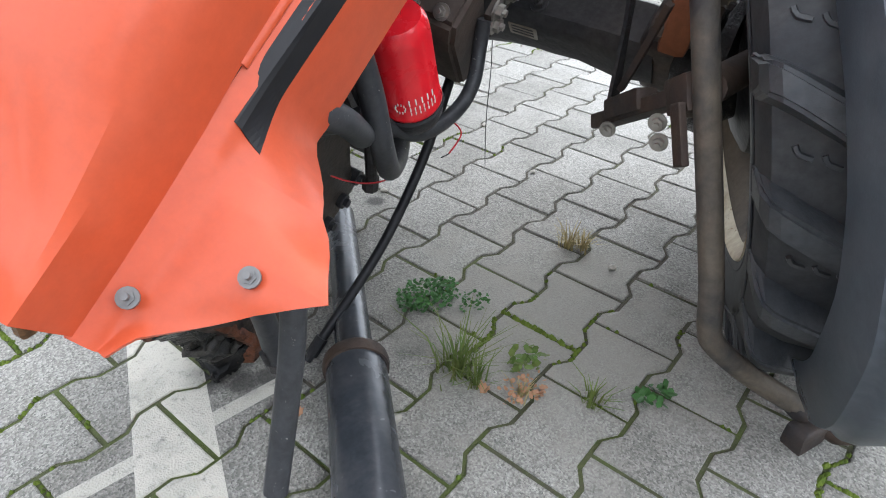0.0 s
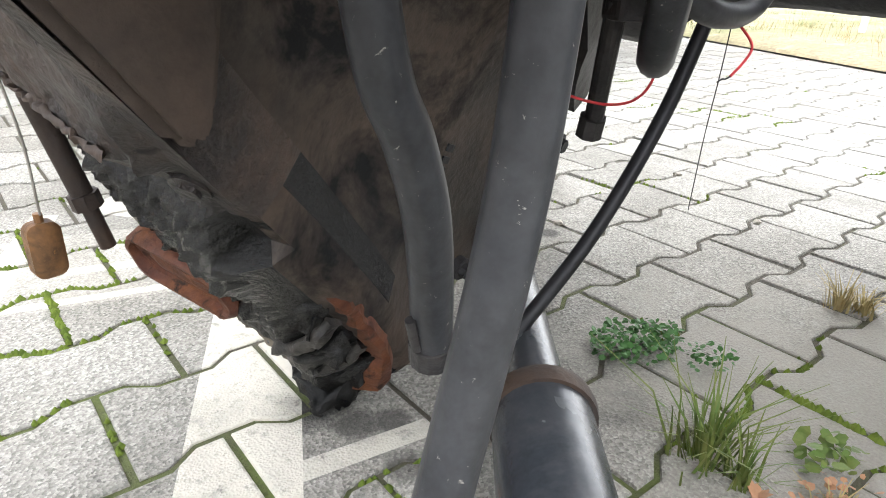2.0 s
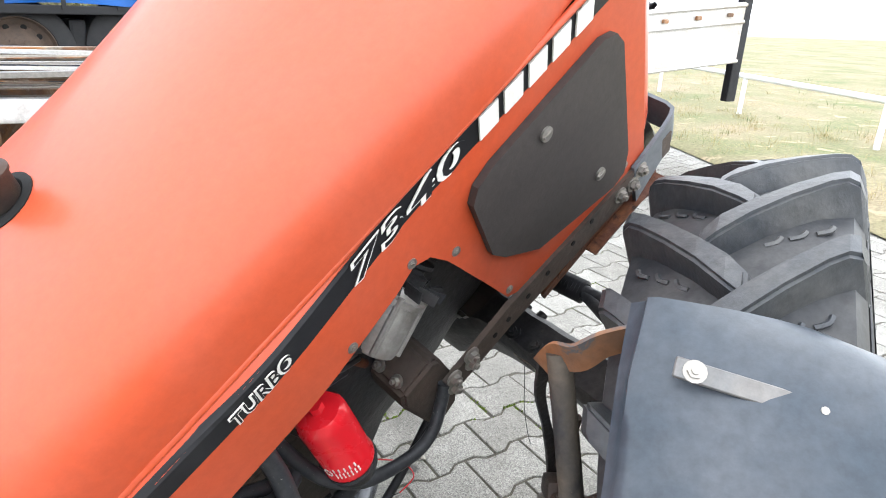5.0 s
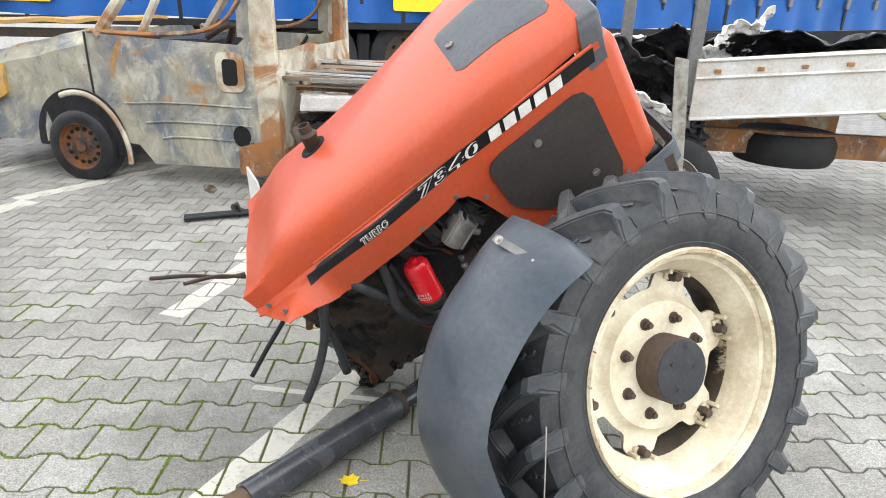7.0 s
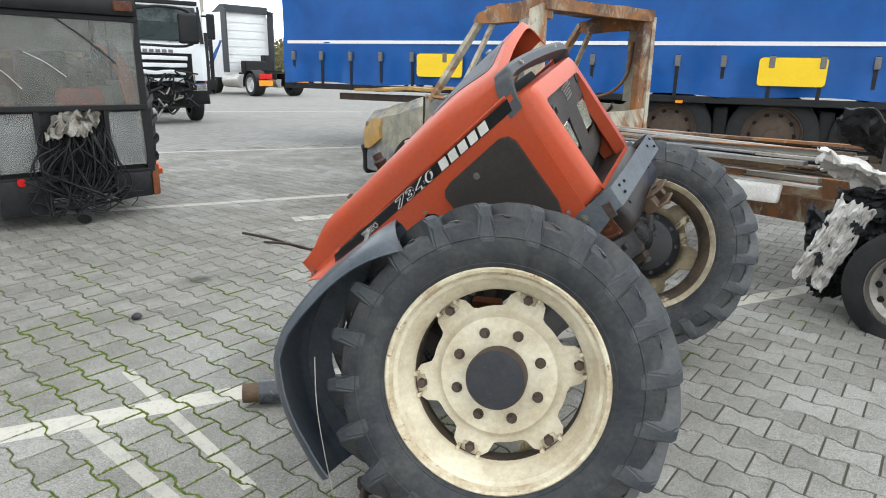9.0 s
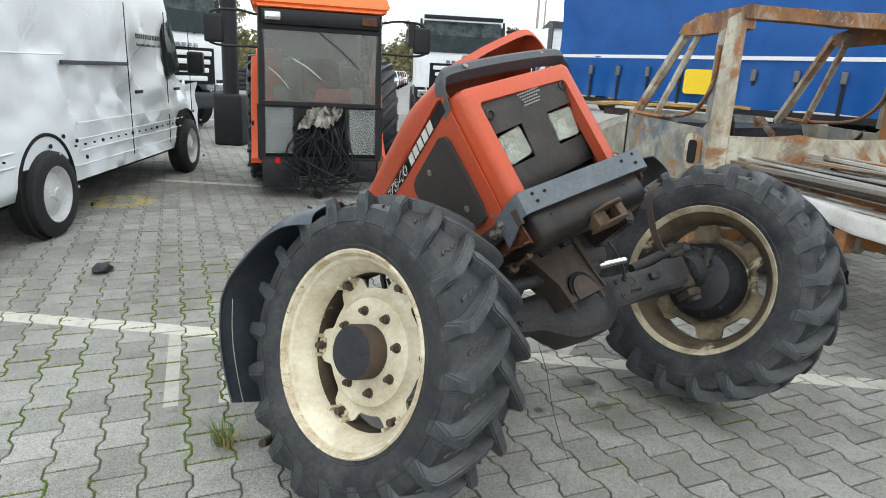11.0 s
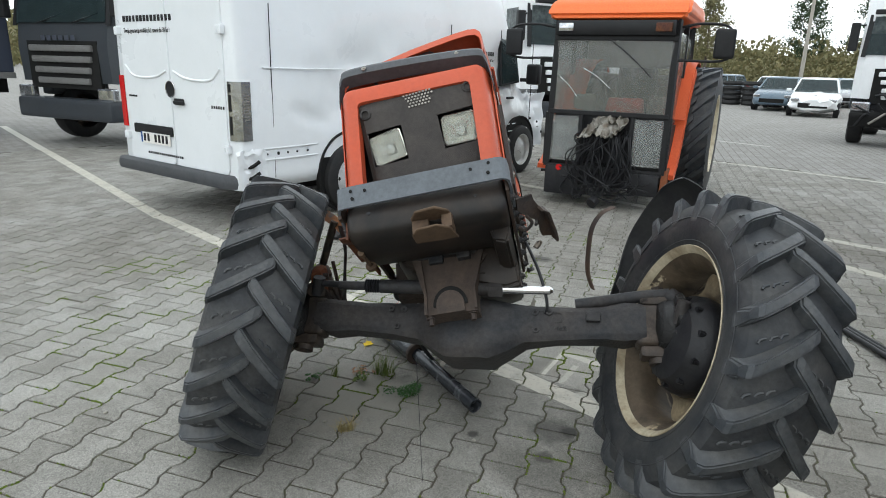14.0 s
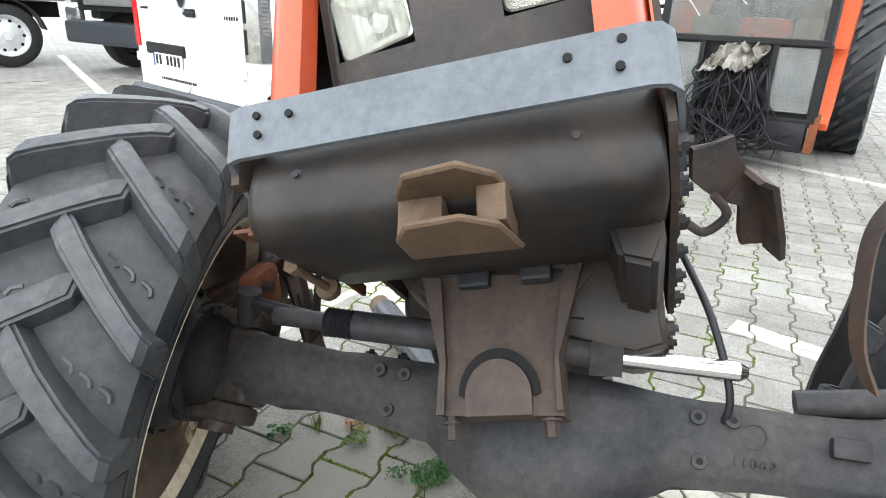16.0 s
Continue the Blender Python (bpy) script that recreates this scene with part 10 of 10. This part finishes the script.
# belt of woodland far behind
r = random.Random(77)
vs, fs = [], []
for i in range(46000):
    a = r.uniform(radians(95), radians(262))
    d = r.uniform(85, 125)
    hmax = 6.0 + 3.0 * noise.noise(Vector((a * 14, 0, 0))) + 2.0 * noise.noise(Vector((a * 45, 2, 0)))
    c = Vector((d * math.cos(a), d * math.sin(a), r.random() ** 0.8 * hmax))
    q = Euler((r.uniform(0, 6.28), r.uniform(0, 6.28), r.uniform(0, 6.28))).to_matrix()
    s = r.uniform(0.2, 0.55)
    k = len(vs)
    vs += [tuple(c + q @ Vector(p) * s) for p in ((-0.5, -0.4, 0), (0.5, -0.4, 0.1), (0.4, 0.5, 0), (-0.4, 0.4, -0.1))]
    fs.append((k, k + 1, k + 2, k + 3))
# close undergrowth behind the leaves
for i in range(420):
    a0, a1 = radians(95 + i * 0.4), radians(95.44 + i * 0.4)
    hm = 0.96 * (6.0 + 3.0 * noise.noise(Vector((a0 * 14, 0, 0))) + 2.0 * noise.noise(Vector((a0 * 45, 2, 0)))) + r.uniform(-0.5, 0.5)
    k = len(vs)
    vs += [(126 * math.cos(a0), 126 * math.sin(a0), -0.5), (126 * math.cos(a1), 126 * math.sin(a1), -0.5), (124 * math.cos(a1), 124 * math.sin(a1), hm + r.uniform(-0.4, 0.4)), (124 * math.cos(a0), 124 * math.sin(a0), hm)]
    fs.append((k, k + 1, k + 2, k + 3))
me = bpy.data.meshes.new("far_woods")
me.from_pydata(vs, [], fs)
tagged(part("far_woods", me, M_autumn), "belt of autumn woodland far behind the yard", "woods", kind="stuff")
for x, y, h in ((-48, -8, 11), (-44, 7.5, 9), (-60, 10, 9), (-66, 0, 8)):
    pole = thing("utility_pole", pose(x, y, 0), "tall grey pole at the far end of the yard", "pole")
    bm = B()
    rod(bm, (0, 0, 0), (0, 0, h), 0.14, 0.08)
    block(bm, (0.0, 0.0, h - 0.3), (0.1, 1.2, 0.1))
    part("shaft", bm, M_rope, pole, "", None, 40)
# low grey wall of tyres and containers far off
stacks = thing("tyre_stack", pose(-33, -14.5, 0), "stacks of black tyres far off", "tyres")
for i in range(10):
    for k in range(5):
        bm = B()
        lathe(bm, [(0.25, 0.0), (0.45, 0.0), (0.5, 0.1), (0.45, 0.22), (0.25, 0.22)], 18, "z", True)
        part("tyre", bm, M_road_tyre, stacks, "", Matrix.Translation((0, i * 1.0, k * 0.24)), 40)

# ---- yard: one ground sheet, with bone-shaped paving stones laid into it ----
SE, SN = Vector((math.cos(radians(23.5)), math.sin(radians(23.5)), 0)), Vector((-math.sin(radians(23.5)), math.cos(radians(23.5)), 0))
SP, SW, SH = 0.2, 0.155, 0.011          # length, row width, half the step of the edge
E0, N0 = 0.418, 2.085                   # where a joint lies


def paint_mask(nt, pos):
    """White markings, worn by noise: long lines and arrows on the yard."""
    sep = nt.nodes.new("ShaderNodeSeparateXYZ")
    nt.links.new(pos, sep.inputs[0])
    X, Y = sep.outputs[0], sep.outputs[1]
    total = None

    def add(m):
        nonlocal total
        total = m if total is None else mth(nt, "MAXIMUM", total, m)

    def band(x0, y0, x1, y1, w, strength=1.0):
        dx, dy = x1 - x0, y1 - y0
        ln = math.hypot(dx, dy)
        ux, uy = dx / ln, dy / ln
        s = mth(nt, "ADD", mth(nt, "MULTIPLY", X, ux), mth(nt, "MULTIPLY_ADD", Y, uy, -(x0 * ux + y0 * uy)))
        d = mth(nt, "ADD", mth(nt, "MULTIPLY", X, -uy), mth(nt, "MULTIPLY_ADD", Y, ux, -(-x0 * uy + y0 * ux)))
        inside = mth(nt, "MULTIPLY", mth(nt, "LESS_THAN", mth(nt, "ABSOLUTE", d), w / 2), mth(nt, "LESS_THAN", mth(nt, "ABSOLUTE", mth(nt, "SUBTRACT", s, ln / 2)), ln / 2))
        add(mth(nt, "MULTIPLY", inside, strength))

    band(-0.52, -2.0, -0.125, 5.6, 0.125)
    band(-1.75, -12.0, -0.5, -1.99, 0.125)
    band(-4.80, -1.5, -4.60, 4.4, 0.13, 0.8)
    band(-3.75, 3.1, -3.45, 4.6, 0.14, 0.9)
    band(-3.62, 2.40, -3.62, 3.12, 0.17, 0.8)
    band(-1.36, 2.19, -1.45, 3.0, 0.13, 0.9)
    band(-1.62, 2.98, -1.36, 3.12, 0.2, 0.8)
    band(-0.80, 0.82, 0.36, 1.16, 0.05, 0.75)
    band(-0.40, 0.62, 0.42, 0.95, 0.06, 0.6)
    band(-0.62, 1.875, -0.09, 2.022, 0.030, 0.75)
    band(-0.80, 2.50, -0.38, 2.58, 0.30, 0.22)
    band(-0.70, 2.385, -0.38, 2.452, 0.022, 0.9)
    band(-0.69, 2.39, -0.70, 2.80, 0.05, 0.7)
    band(-0.60, 2.52, -0.38, 2.56, 0.03, 0.6)
    band(-0.62, 2.86, -0.30, 2.70, 0.10, 0.7)
    band(-9.5, -1.2, -9.0, 5.5, 0.13, 0.7)
    band(-20, 0, -19, 9, 0.14, 0.6)
    band(-14.0, -7.0, -13.0, 0.0, 0.13, 0.6)
    return total


def stone_material(joint):
    m = bpy.data.materials.new("concrete_paving" if not joint else "sandy_joint")
    m.use_nodes = True
    nt = m.node_tree
    b = nt.nodes["Principled BSDF"]
    geo = nt.nodes.new("ShaderNodeNewGeometry")
    pos = geo.outputs["Position"]
    big = noise_of(nt, pos, 0.55, 5.0, 0.6, 0.5)
    mid = noise_of(nt, pos, 5.0, 5.0, 0.65)
    fine = noise_of(nt, pos, 260.0, 3.0, 0.75)
    if not joint:
        per = mth(nt, "ADD", nt.nodes.new("ShaderNodeObjectInfo").outputs["Random"], geo.outputs["Random Per Island"])
        tone = mixc(nt, mth(nt, "FRACT", mth(nt, "MULTIPLY", per, 3.7)), (0.215, 0.208, 0.187), (0.345, 0.336, 0.310))
        c = mixc(nt, ramp(nt, big, [(0.38, grey(0)), (0.66, grey(0.85))]), tone, (0.165, 0.153, 0.130))
        c = mixc(nt, ramp(nt, noise_of(nt, pos, 2.1, 6.0, 0.68, 0.8), [(0.50, grey(0)), (0.72, grey(0.55))]), c, (0.125, 0.115, 0.098))
        c = mixc(nt, ramp(nt, mid, [(0.45, grey(0)), (0.75, grey(0.5))]), c, (0.37, 0.355, 0.325))
        vor = nd(nt, "TexVoronoi", Scale=300.0)
        nt.links.new(pos, vor.inputs["Vector"])
        c = mixc(nt, 0.65, c, ramp(nt, vor.outputs["Color"], [(0.0, grey(0.10)), (0.5, grey(0.5)), (1.0, grey(0.92))]), "OVERLAY")
        c = mixc(nt, 0.5, c, ramp(nt, fine, [(0.3, grey(0.2)), (0.7, grey(0.8))]), "OVERLAY")
        # oil stains
        for ox, oy, r, k in ((-0.19, 2.042, 0.032, 0.75), (-0.142, 2.037, 0.026, 0.75), (-0.145, 1.96, 0.030, 0.65), (0.0, 1.95, 0.03, 0.4), (0.13, 2.0, 0.05, 0.4), (0.27, 2.54, 0.03, 0.8), (0.02, 2.77, 0.12, 0.55), (-0.03, 2.82, 0.05, 0.8), (0.48, 2.05, 0.05, 0.35), (-0.23, 2.085, 0.05, 1.0), (-0.265, 2.023, 0.012, 1.0), (-2.08, 1.32, 0.10, 0.7), (0.2, 2.85, 0.05, 0.6), (-1.55, 2.4, 0.35, 0.25), (0.3, 2.9, 0.2, 0.3), (-0.6, 1.5, 0.4, 0.25)):
            dist = nt.nodes.new("ShaderNodeVectorMath")
            dist.operation = "DISTANCE"
            nt.links.new(pos, dist.inputs[0])
            dist.inputs[1].default_value = (ox, oy, 0)
            warped = mth(nt, "ADD", dist.outputs["Value"], mth(nt, "MULTIPLY_ADD", noise_of(nt, pos, 22.0, 3.0, 0.6), r * 0.9, -r * 0.45))
            f = mth(nt, "MULTIPLY", mth(nt, "SUBTRACT", 1.0, mth(nt, "MINIMUM", mth(nt, "DIVIDE", warped, r), 1.0)), 2.2 * k)
            c = mixc(nt, mth(nt, "MINIMUM", f, k), c, (0.035, 0.033, 0.03))
        drift = nt.nodes.new("ShaderNodeVectorMath")
        drift.operation = "DISTANCE"
        nt.links.new(pos, drift.inputs[0])
        drift.inputs[1].default_value = (0.42, 1.95, 0)
        sandy = mth(nt, "SUBTRACT", 1.0, mth(nt, "MINIMUM", mth(nt, "DIVIDE", drift.outputs["Value"], 0.6), 1.0))
        sandy = ramp(nt, mth(nt, "MULTIPLY_ADD", noise_of(nt, pos, 9.0, 5.0, 0.65), 0.7, mth(nt, "MULTIPLY", sandy, 0.5)), [(0.5, grey(0)), (0.72, grey(0.85))])
        c = mixc(nt, sandy, c, mixc(nt, fine, (0.24, 0.225, 0.195), (0.34, 0.32, 0.285)))
        stretch = nt.nodes.new("ShaderNodeMapping")
        stretch.inputs["Rotation"].default_value = (0, 0, radians(40))
        stretch.inputs["Scale"].default_value = (1.3, 16.0, 1.0)
        nt.links.new(pos, stretch.inputs["Vector"])
        scratch = ramp(nt, noise_of(nt, stretch.outputs[0], 1.6, 4.0, 0.7), [(0.71, grey(0)), (0.76, grey(0.55))])
        c = mixc(nt, scratch, c, (0.44, 0.43, 0.40))
        # yellow marking beside the van
        ysep = nt.nodes.new("ShaderNodeVectorMath")
        ysep.operation = "DISTANCE"
        nt.links.new(pos, ysep.inputs[0])
        ysep.inputs[1].default_value = (-3.5, -1.27, 0)
        yring = mth(nt, "LESS_THAN", mth(nt, "ABSOLUTE", mth(nt, "SUBTRACT", ysep.outputs["Value"], 0.24)), 0.09)
        yworn = ramp(nt, noise_of(nt, pos, 9.0, 5.0, 0.7), [(0.42, grey(0)), (0.56, grey(0.8))])
        c = mixc(nt, mth(nt, "MULTIPLY", yring, yworn), c, (0.52, 0.40, 0.09))
        paint = paint_mask(nt, pos)
        worn = ramp(nt, noise_of(nt, pos, 55.0, 5.0, 0.75), [(0.32, grey(0.25)), (0.46, grey(1))])
        worn2 = ramp(nt, noise_of(nt, pos, 7.0, 4.0, 0.6), [(0.3, grey(0.5)), (0.5, grey(1))])
        c = mixc(nt, mth(nt, "MULTIPLY", mth(nt, "MULTIPLY", paint, worn), worn2), c, (0.56, 0.53, 0.46))
        c = mixc(nt, 1.0, c, (0.89, 0.89, 0.89), "MULTIPLY")
        b.inputs["Roughness"].default_value = 0.88
        bp = nd(nt, "Bump", Strength=0.5, Distance=0.002)
        nt.links.new(mth(nt, "ADD", fine, mth(nt, "MULTIPLY", vor.outputs["Distance"], 1.2)), bp.inputs["Height"])
        nt.links.new(bp.outputs["Normal"], b.inputs["Normal"])
    else:
        sand = mixc(nt, fine, (0.045, 0.040, 0.029), (0.105, 0.094, 0.073))
        green = mixc(nt, fine, (0.045, 0.065, 0.011), (0.115, 0.155, 0.024))
        mossy = nt.nodes.new("ShaderNodeVectorMath")
        mossy.operation = "DISTANCE"
        nt.links.new(pos, mossy.inputs[0])
        mossy.inputs[1].default_value = (-0.6, 0.85, 0)
        rich = mth(nt, "MULTIPLY", mth(nt, "SUBTRACT", 1.0, mth(nt, "MINIMUM", mth(nt, "DIVIDE", mossy.outputs["Value"], 2.2), 1.0)), 0.30)
        moss = ramp(nt, mth(nt, "ADD", mth(nt, "ADD", mth(nt, "MULTIPLY", noise_of(nt, pos, 2.6, 5.0, 0.7, 0.3), 0.75), mth(nt, "MULTIPLY", noise_of(nt, pos, 30.0, 4.0, 0.7), 0.25)), rich), [(0.54, grey(0)), (0.70, grey(0.8))])
        c = mixc(nt, moss, sand, green)
        # far off, where no stones are laid, the sheet itself looks like the paving
        rot = nt.nodes.new("ShaderNodeMapping")
        rot.inputs["Rotation"].default_value = (0, 0, radians(-23.5))
        nt.links.new(pos, rot.inputs["Vector"])
        br = nd(nt, "TexBrick", Scale=1.0)
        br.offset = 0.5
        br.inputs["Brick Width"].default_value = SP
        br.inputs["Row Height"].default_value = SW
        br.inputs["Mortar Size"].default_value = 0.008
        br.inputs["Color1"].default_value = (0.245, 0.235, 0.22, 1)
        br.inputs["Color2"].default_value = (0.315, 0.305, 0.29, 1)
        br.inputs["Mortar"].default_value = (0.13, 0.12, 0.095, 1)
        nt.links.new(rot.outputs[0], br.inputs["Vector"])
        far = mixc(nt, ramp(nt, big, [(0.35, grey(0)), (0.7, grey(0.5))]), br.outputs["Color"], (0.2, 0.19, 0.175))
        far = mixc(nt, 1.0, far, (0.89, 0.89, 0.89), "MULTIPLY")
        far = mixc(nt, mth(nt, "MULTIPLY", paint_mask(nt, pos), 0.8), far, (0.62, 0.6, 0.54))
        sep = nt.nodes.new("ShaderNodeSeparateXYZ")
        nt.links.new(pos, sep.inputs[0])
        inside = mth(nt, "MULTIPLY", mth(nt, "LESS_THAN", mth(nt, "ABSOLUTE", mth(nt, "ADD", sep.outputs[0], 2.4)), 7.15), mth(nt, "LESS_THAN", mth(nt, "ABSOLUTE", mth(nt, "ADD", sep.outputs[1], -0.5)), 8.15))
        c = mixc(nt, inside, far, c)
        b.inputs["Roughness"].default_value = 0.95
        bp = nd(nt, "Bump", Strength=0.8, Distance=0.006)
        nt.links.new(fine, bp.inputs["Height"])
        nt.links.new(bp.outputs["Normal"], b.inputs["Normal"])
    nt.links.new(c, b.inputs["Base Color"])
    return m


M_stone, M_joint = stone_material(False), stone_material(True)
bm = B()
ring = [-700, -200, -60, -20, -9.6, -4, 0, 4.8, 9, 20, 60, 200, 700]
grid = {}
for i, x in enumerate(ring):
    for j, y in enumerate(ring):
        grid[i, j] = bm.verts.new((x, y, -0.0045))
for i in range(len(ring) - 1):
    for j in range(len(ring) - 1):
        bm.faces.new((grid[i, j], grid[i + 1, j], grid[i + 1, j + 1], grid[i, j + 1]))
ground = tagged(part("ground", bm, M_joint), "grey paved yard with mossy, sandy joints", "ground", kind="structure")
pavement = thing("pavement", pose(0, 0, 0), "grey bone-shaped concrete paving stones with mossy joints and worn white lines", "paving", kind="structure")


def stone_outline(g):
    """A bone-shaped stone, shrunk by g for its joint."""
    a, h, q = SP / 2 - g, SW / 2 - g, SP / 4
    s, d = SH, 0.016
    return [(-a, -h - s), (-q - d, -h - s), (-q + d, -h + s), (q - d, -h + s), (q + d, -h - s), (a, -h - s), (a, h + s), (q + d, h + s), (q - d, h - s), (-q + d, h - s), (-q - d, h + s), (-a, h + s)]


TOPZ = 0.0
o1, o2 = stone_outline(0.0032), stone_outline(0.008)
base_v = np.array([(x, y, TOPZ - 0.0075) for x, y in o1] + [(x, y, TOPZ - 0.0012) for x, y in stone_outline(0.005)] + [(x, y, TOPZ) for x, y in o2])
nv = 12
base_f = [tuple(range(2 * nv, 3 * nv))] + [(k * nv + i, k * nv + (i + 1) % nv, (k + 1) * nv + (i + 1) % nv, (k + 1) * nv + i) for k in (0, 1) for i in range(nv)]
one = bpy.data.meshes.new("paving_stone")
one.from_pydata([tuple(v) for v in base_v], [], base_f)
one.materials.append(M_stone)
rng = np.random.RandomState(4)
all_v, all_f, count = [], [], 0
near = []
turn = np.array([[SE.x, SE.y, 0], [SN.x, SN.y, 0], [0, 0, 1]])
for j in range(-80, 81):
    for i in range(-80, 81):
        e, n_ = E0 + (i + 0.5) * SP + (SP / 2 if j % 2 else 0.0), N0 + j * SW
        p = SE * e + SN * n_
        if not (-9.5 < p.x < 4.7 and -7.6 < p.y < 8.6):
            continue
        tilt_x, tilt_y, dz = rng.normal(0, 0.006), rng.normal(0, 0.006), rng.normal(0, 0.0009)
        if abs(p.x - 0.15) < 1.45 and abs(p.y - 2.1) < 1.55 and len(near) < 300:
            near.append((p, tilt_x, tilt_y, dz))
            continue
        v = base_v.copy()
        v[:, 2] += dz + v[:, 0] * tilt_x + v[:, 1] * tilt_y
        all_v.append(v @ turn + np.array([p.x, p.y, 0]))
        all_f += [tuple(k + count for k in f) for f in base_f]
        count += 3 * nv
me = bpy.data.meshes.new("laid_stones")
me.from_pydata(np.concatenate(all_v).tolist(), [], all_f)
part("laid_stones", me, M_stone, pavement, "", kind="stuff")
for p, tx, ty, dz in near:
    ob = new("paving_stone", one)
    ob.parent = pavement
    ob.matrix_basis = pose(p.x, p.y, dz, 0, 0, 23.5) @ Matrix.Rotation(ty, 4, "X") @ Matrix.Rotation(-tx, 4, "Y")

# cushions of moss that swell out of the joints, thickest beside the pipe's end
mr = random.Random(8)
moss_v, moss_f = [], []
edge = stone_outline(0.0)
walk_line = [(edge[k], edge[k + 1]) for k in range(5)] + [(edge[11], edge[0])]
for j in range(-60, 61):
    for i in range(-60, 61):
        e, n_ = E0 + (i + 0.5) * SP + (SP / 2 if j % 2 else 0.0), N0 + j * SW
        mid_p = SE * e + SN * n_
        if not (-3.4 < mid_p.x < 2.6 and -1.6 < mid_p.y < 4.6):
            continue
        for (ax, ay), (bx_, by_) in walk_line:
            steps = max(1, int(math.hypot(bx_ - ax, by_ - ay) / 0.006))
            for k in range(steps):
                t = (k + mr.random()) / steps
                p = SE * (e + ax + (bx_ - ax) * t) + SN * (n_ + ay + (by_ - ay) * t)
                d = math.hypot(p.x + 0.55, p.y - 0.75)
                rich = max(0.75 * max(0.0, 1 - d / 2.1), 0.5 * max(0.0, 1 - math.hypot(p.x - 0.4, p.y - 1.55) / 0.7), 0.45 * max(0.0, 1 - math.hypot(p.x - 1.1, p.y - 0.9) / 1.2), 0.4 * max(0.0, 1 - math.hypot(p.x + 0.5, p.y - 2.15) / 0.7))
                patch = noise.noise(Vector((p.x * 2.3, p.y * 2.3, 3.0))) + 0.45 * noise.noise(Vector((p.x * 9, p.y * 9, 1.0)))
                level = patch + rich - 0.36
                if level < 0 or mr.random() > 0.25 + level * 1.6:
                    continue
                r = mr.uniform(0.003, 0.0055) * (1 + min(0.9, level))
                h = r * mr.uniform(0.5, 0.9)
                c = len(moss_v)
                x, y = p.x + mr.gauss(0, 0.0022), p.y + mr.gauss(0, 0.0022)
                moss_v.append((x, y, 0.0005 + h))
                for q in range(6):
                    a = q * math.pi / 3 + mr.random() * 0.6
                    moss_v.append((x + r * 1.1 * math.cos(a), y + r * 1.1 * math.sin(a), -0.003))
                for q in range(6):
                    moss_f.append((c, c + 1 + q, c + 1 + (q + 1) % 6))
me = bpy.data.meshes.new("moss")
me.from_pydata(moss_v, [], moss_f)
tagged(part("moss", me, M_moss), "bright green moss in the joints of the paving", "moss", kind="stuff")
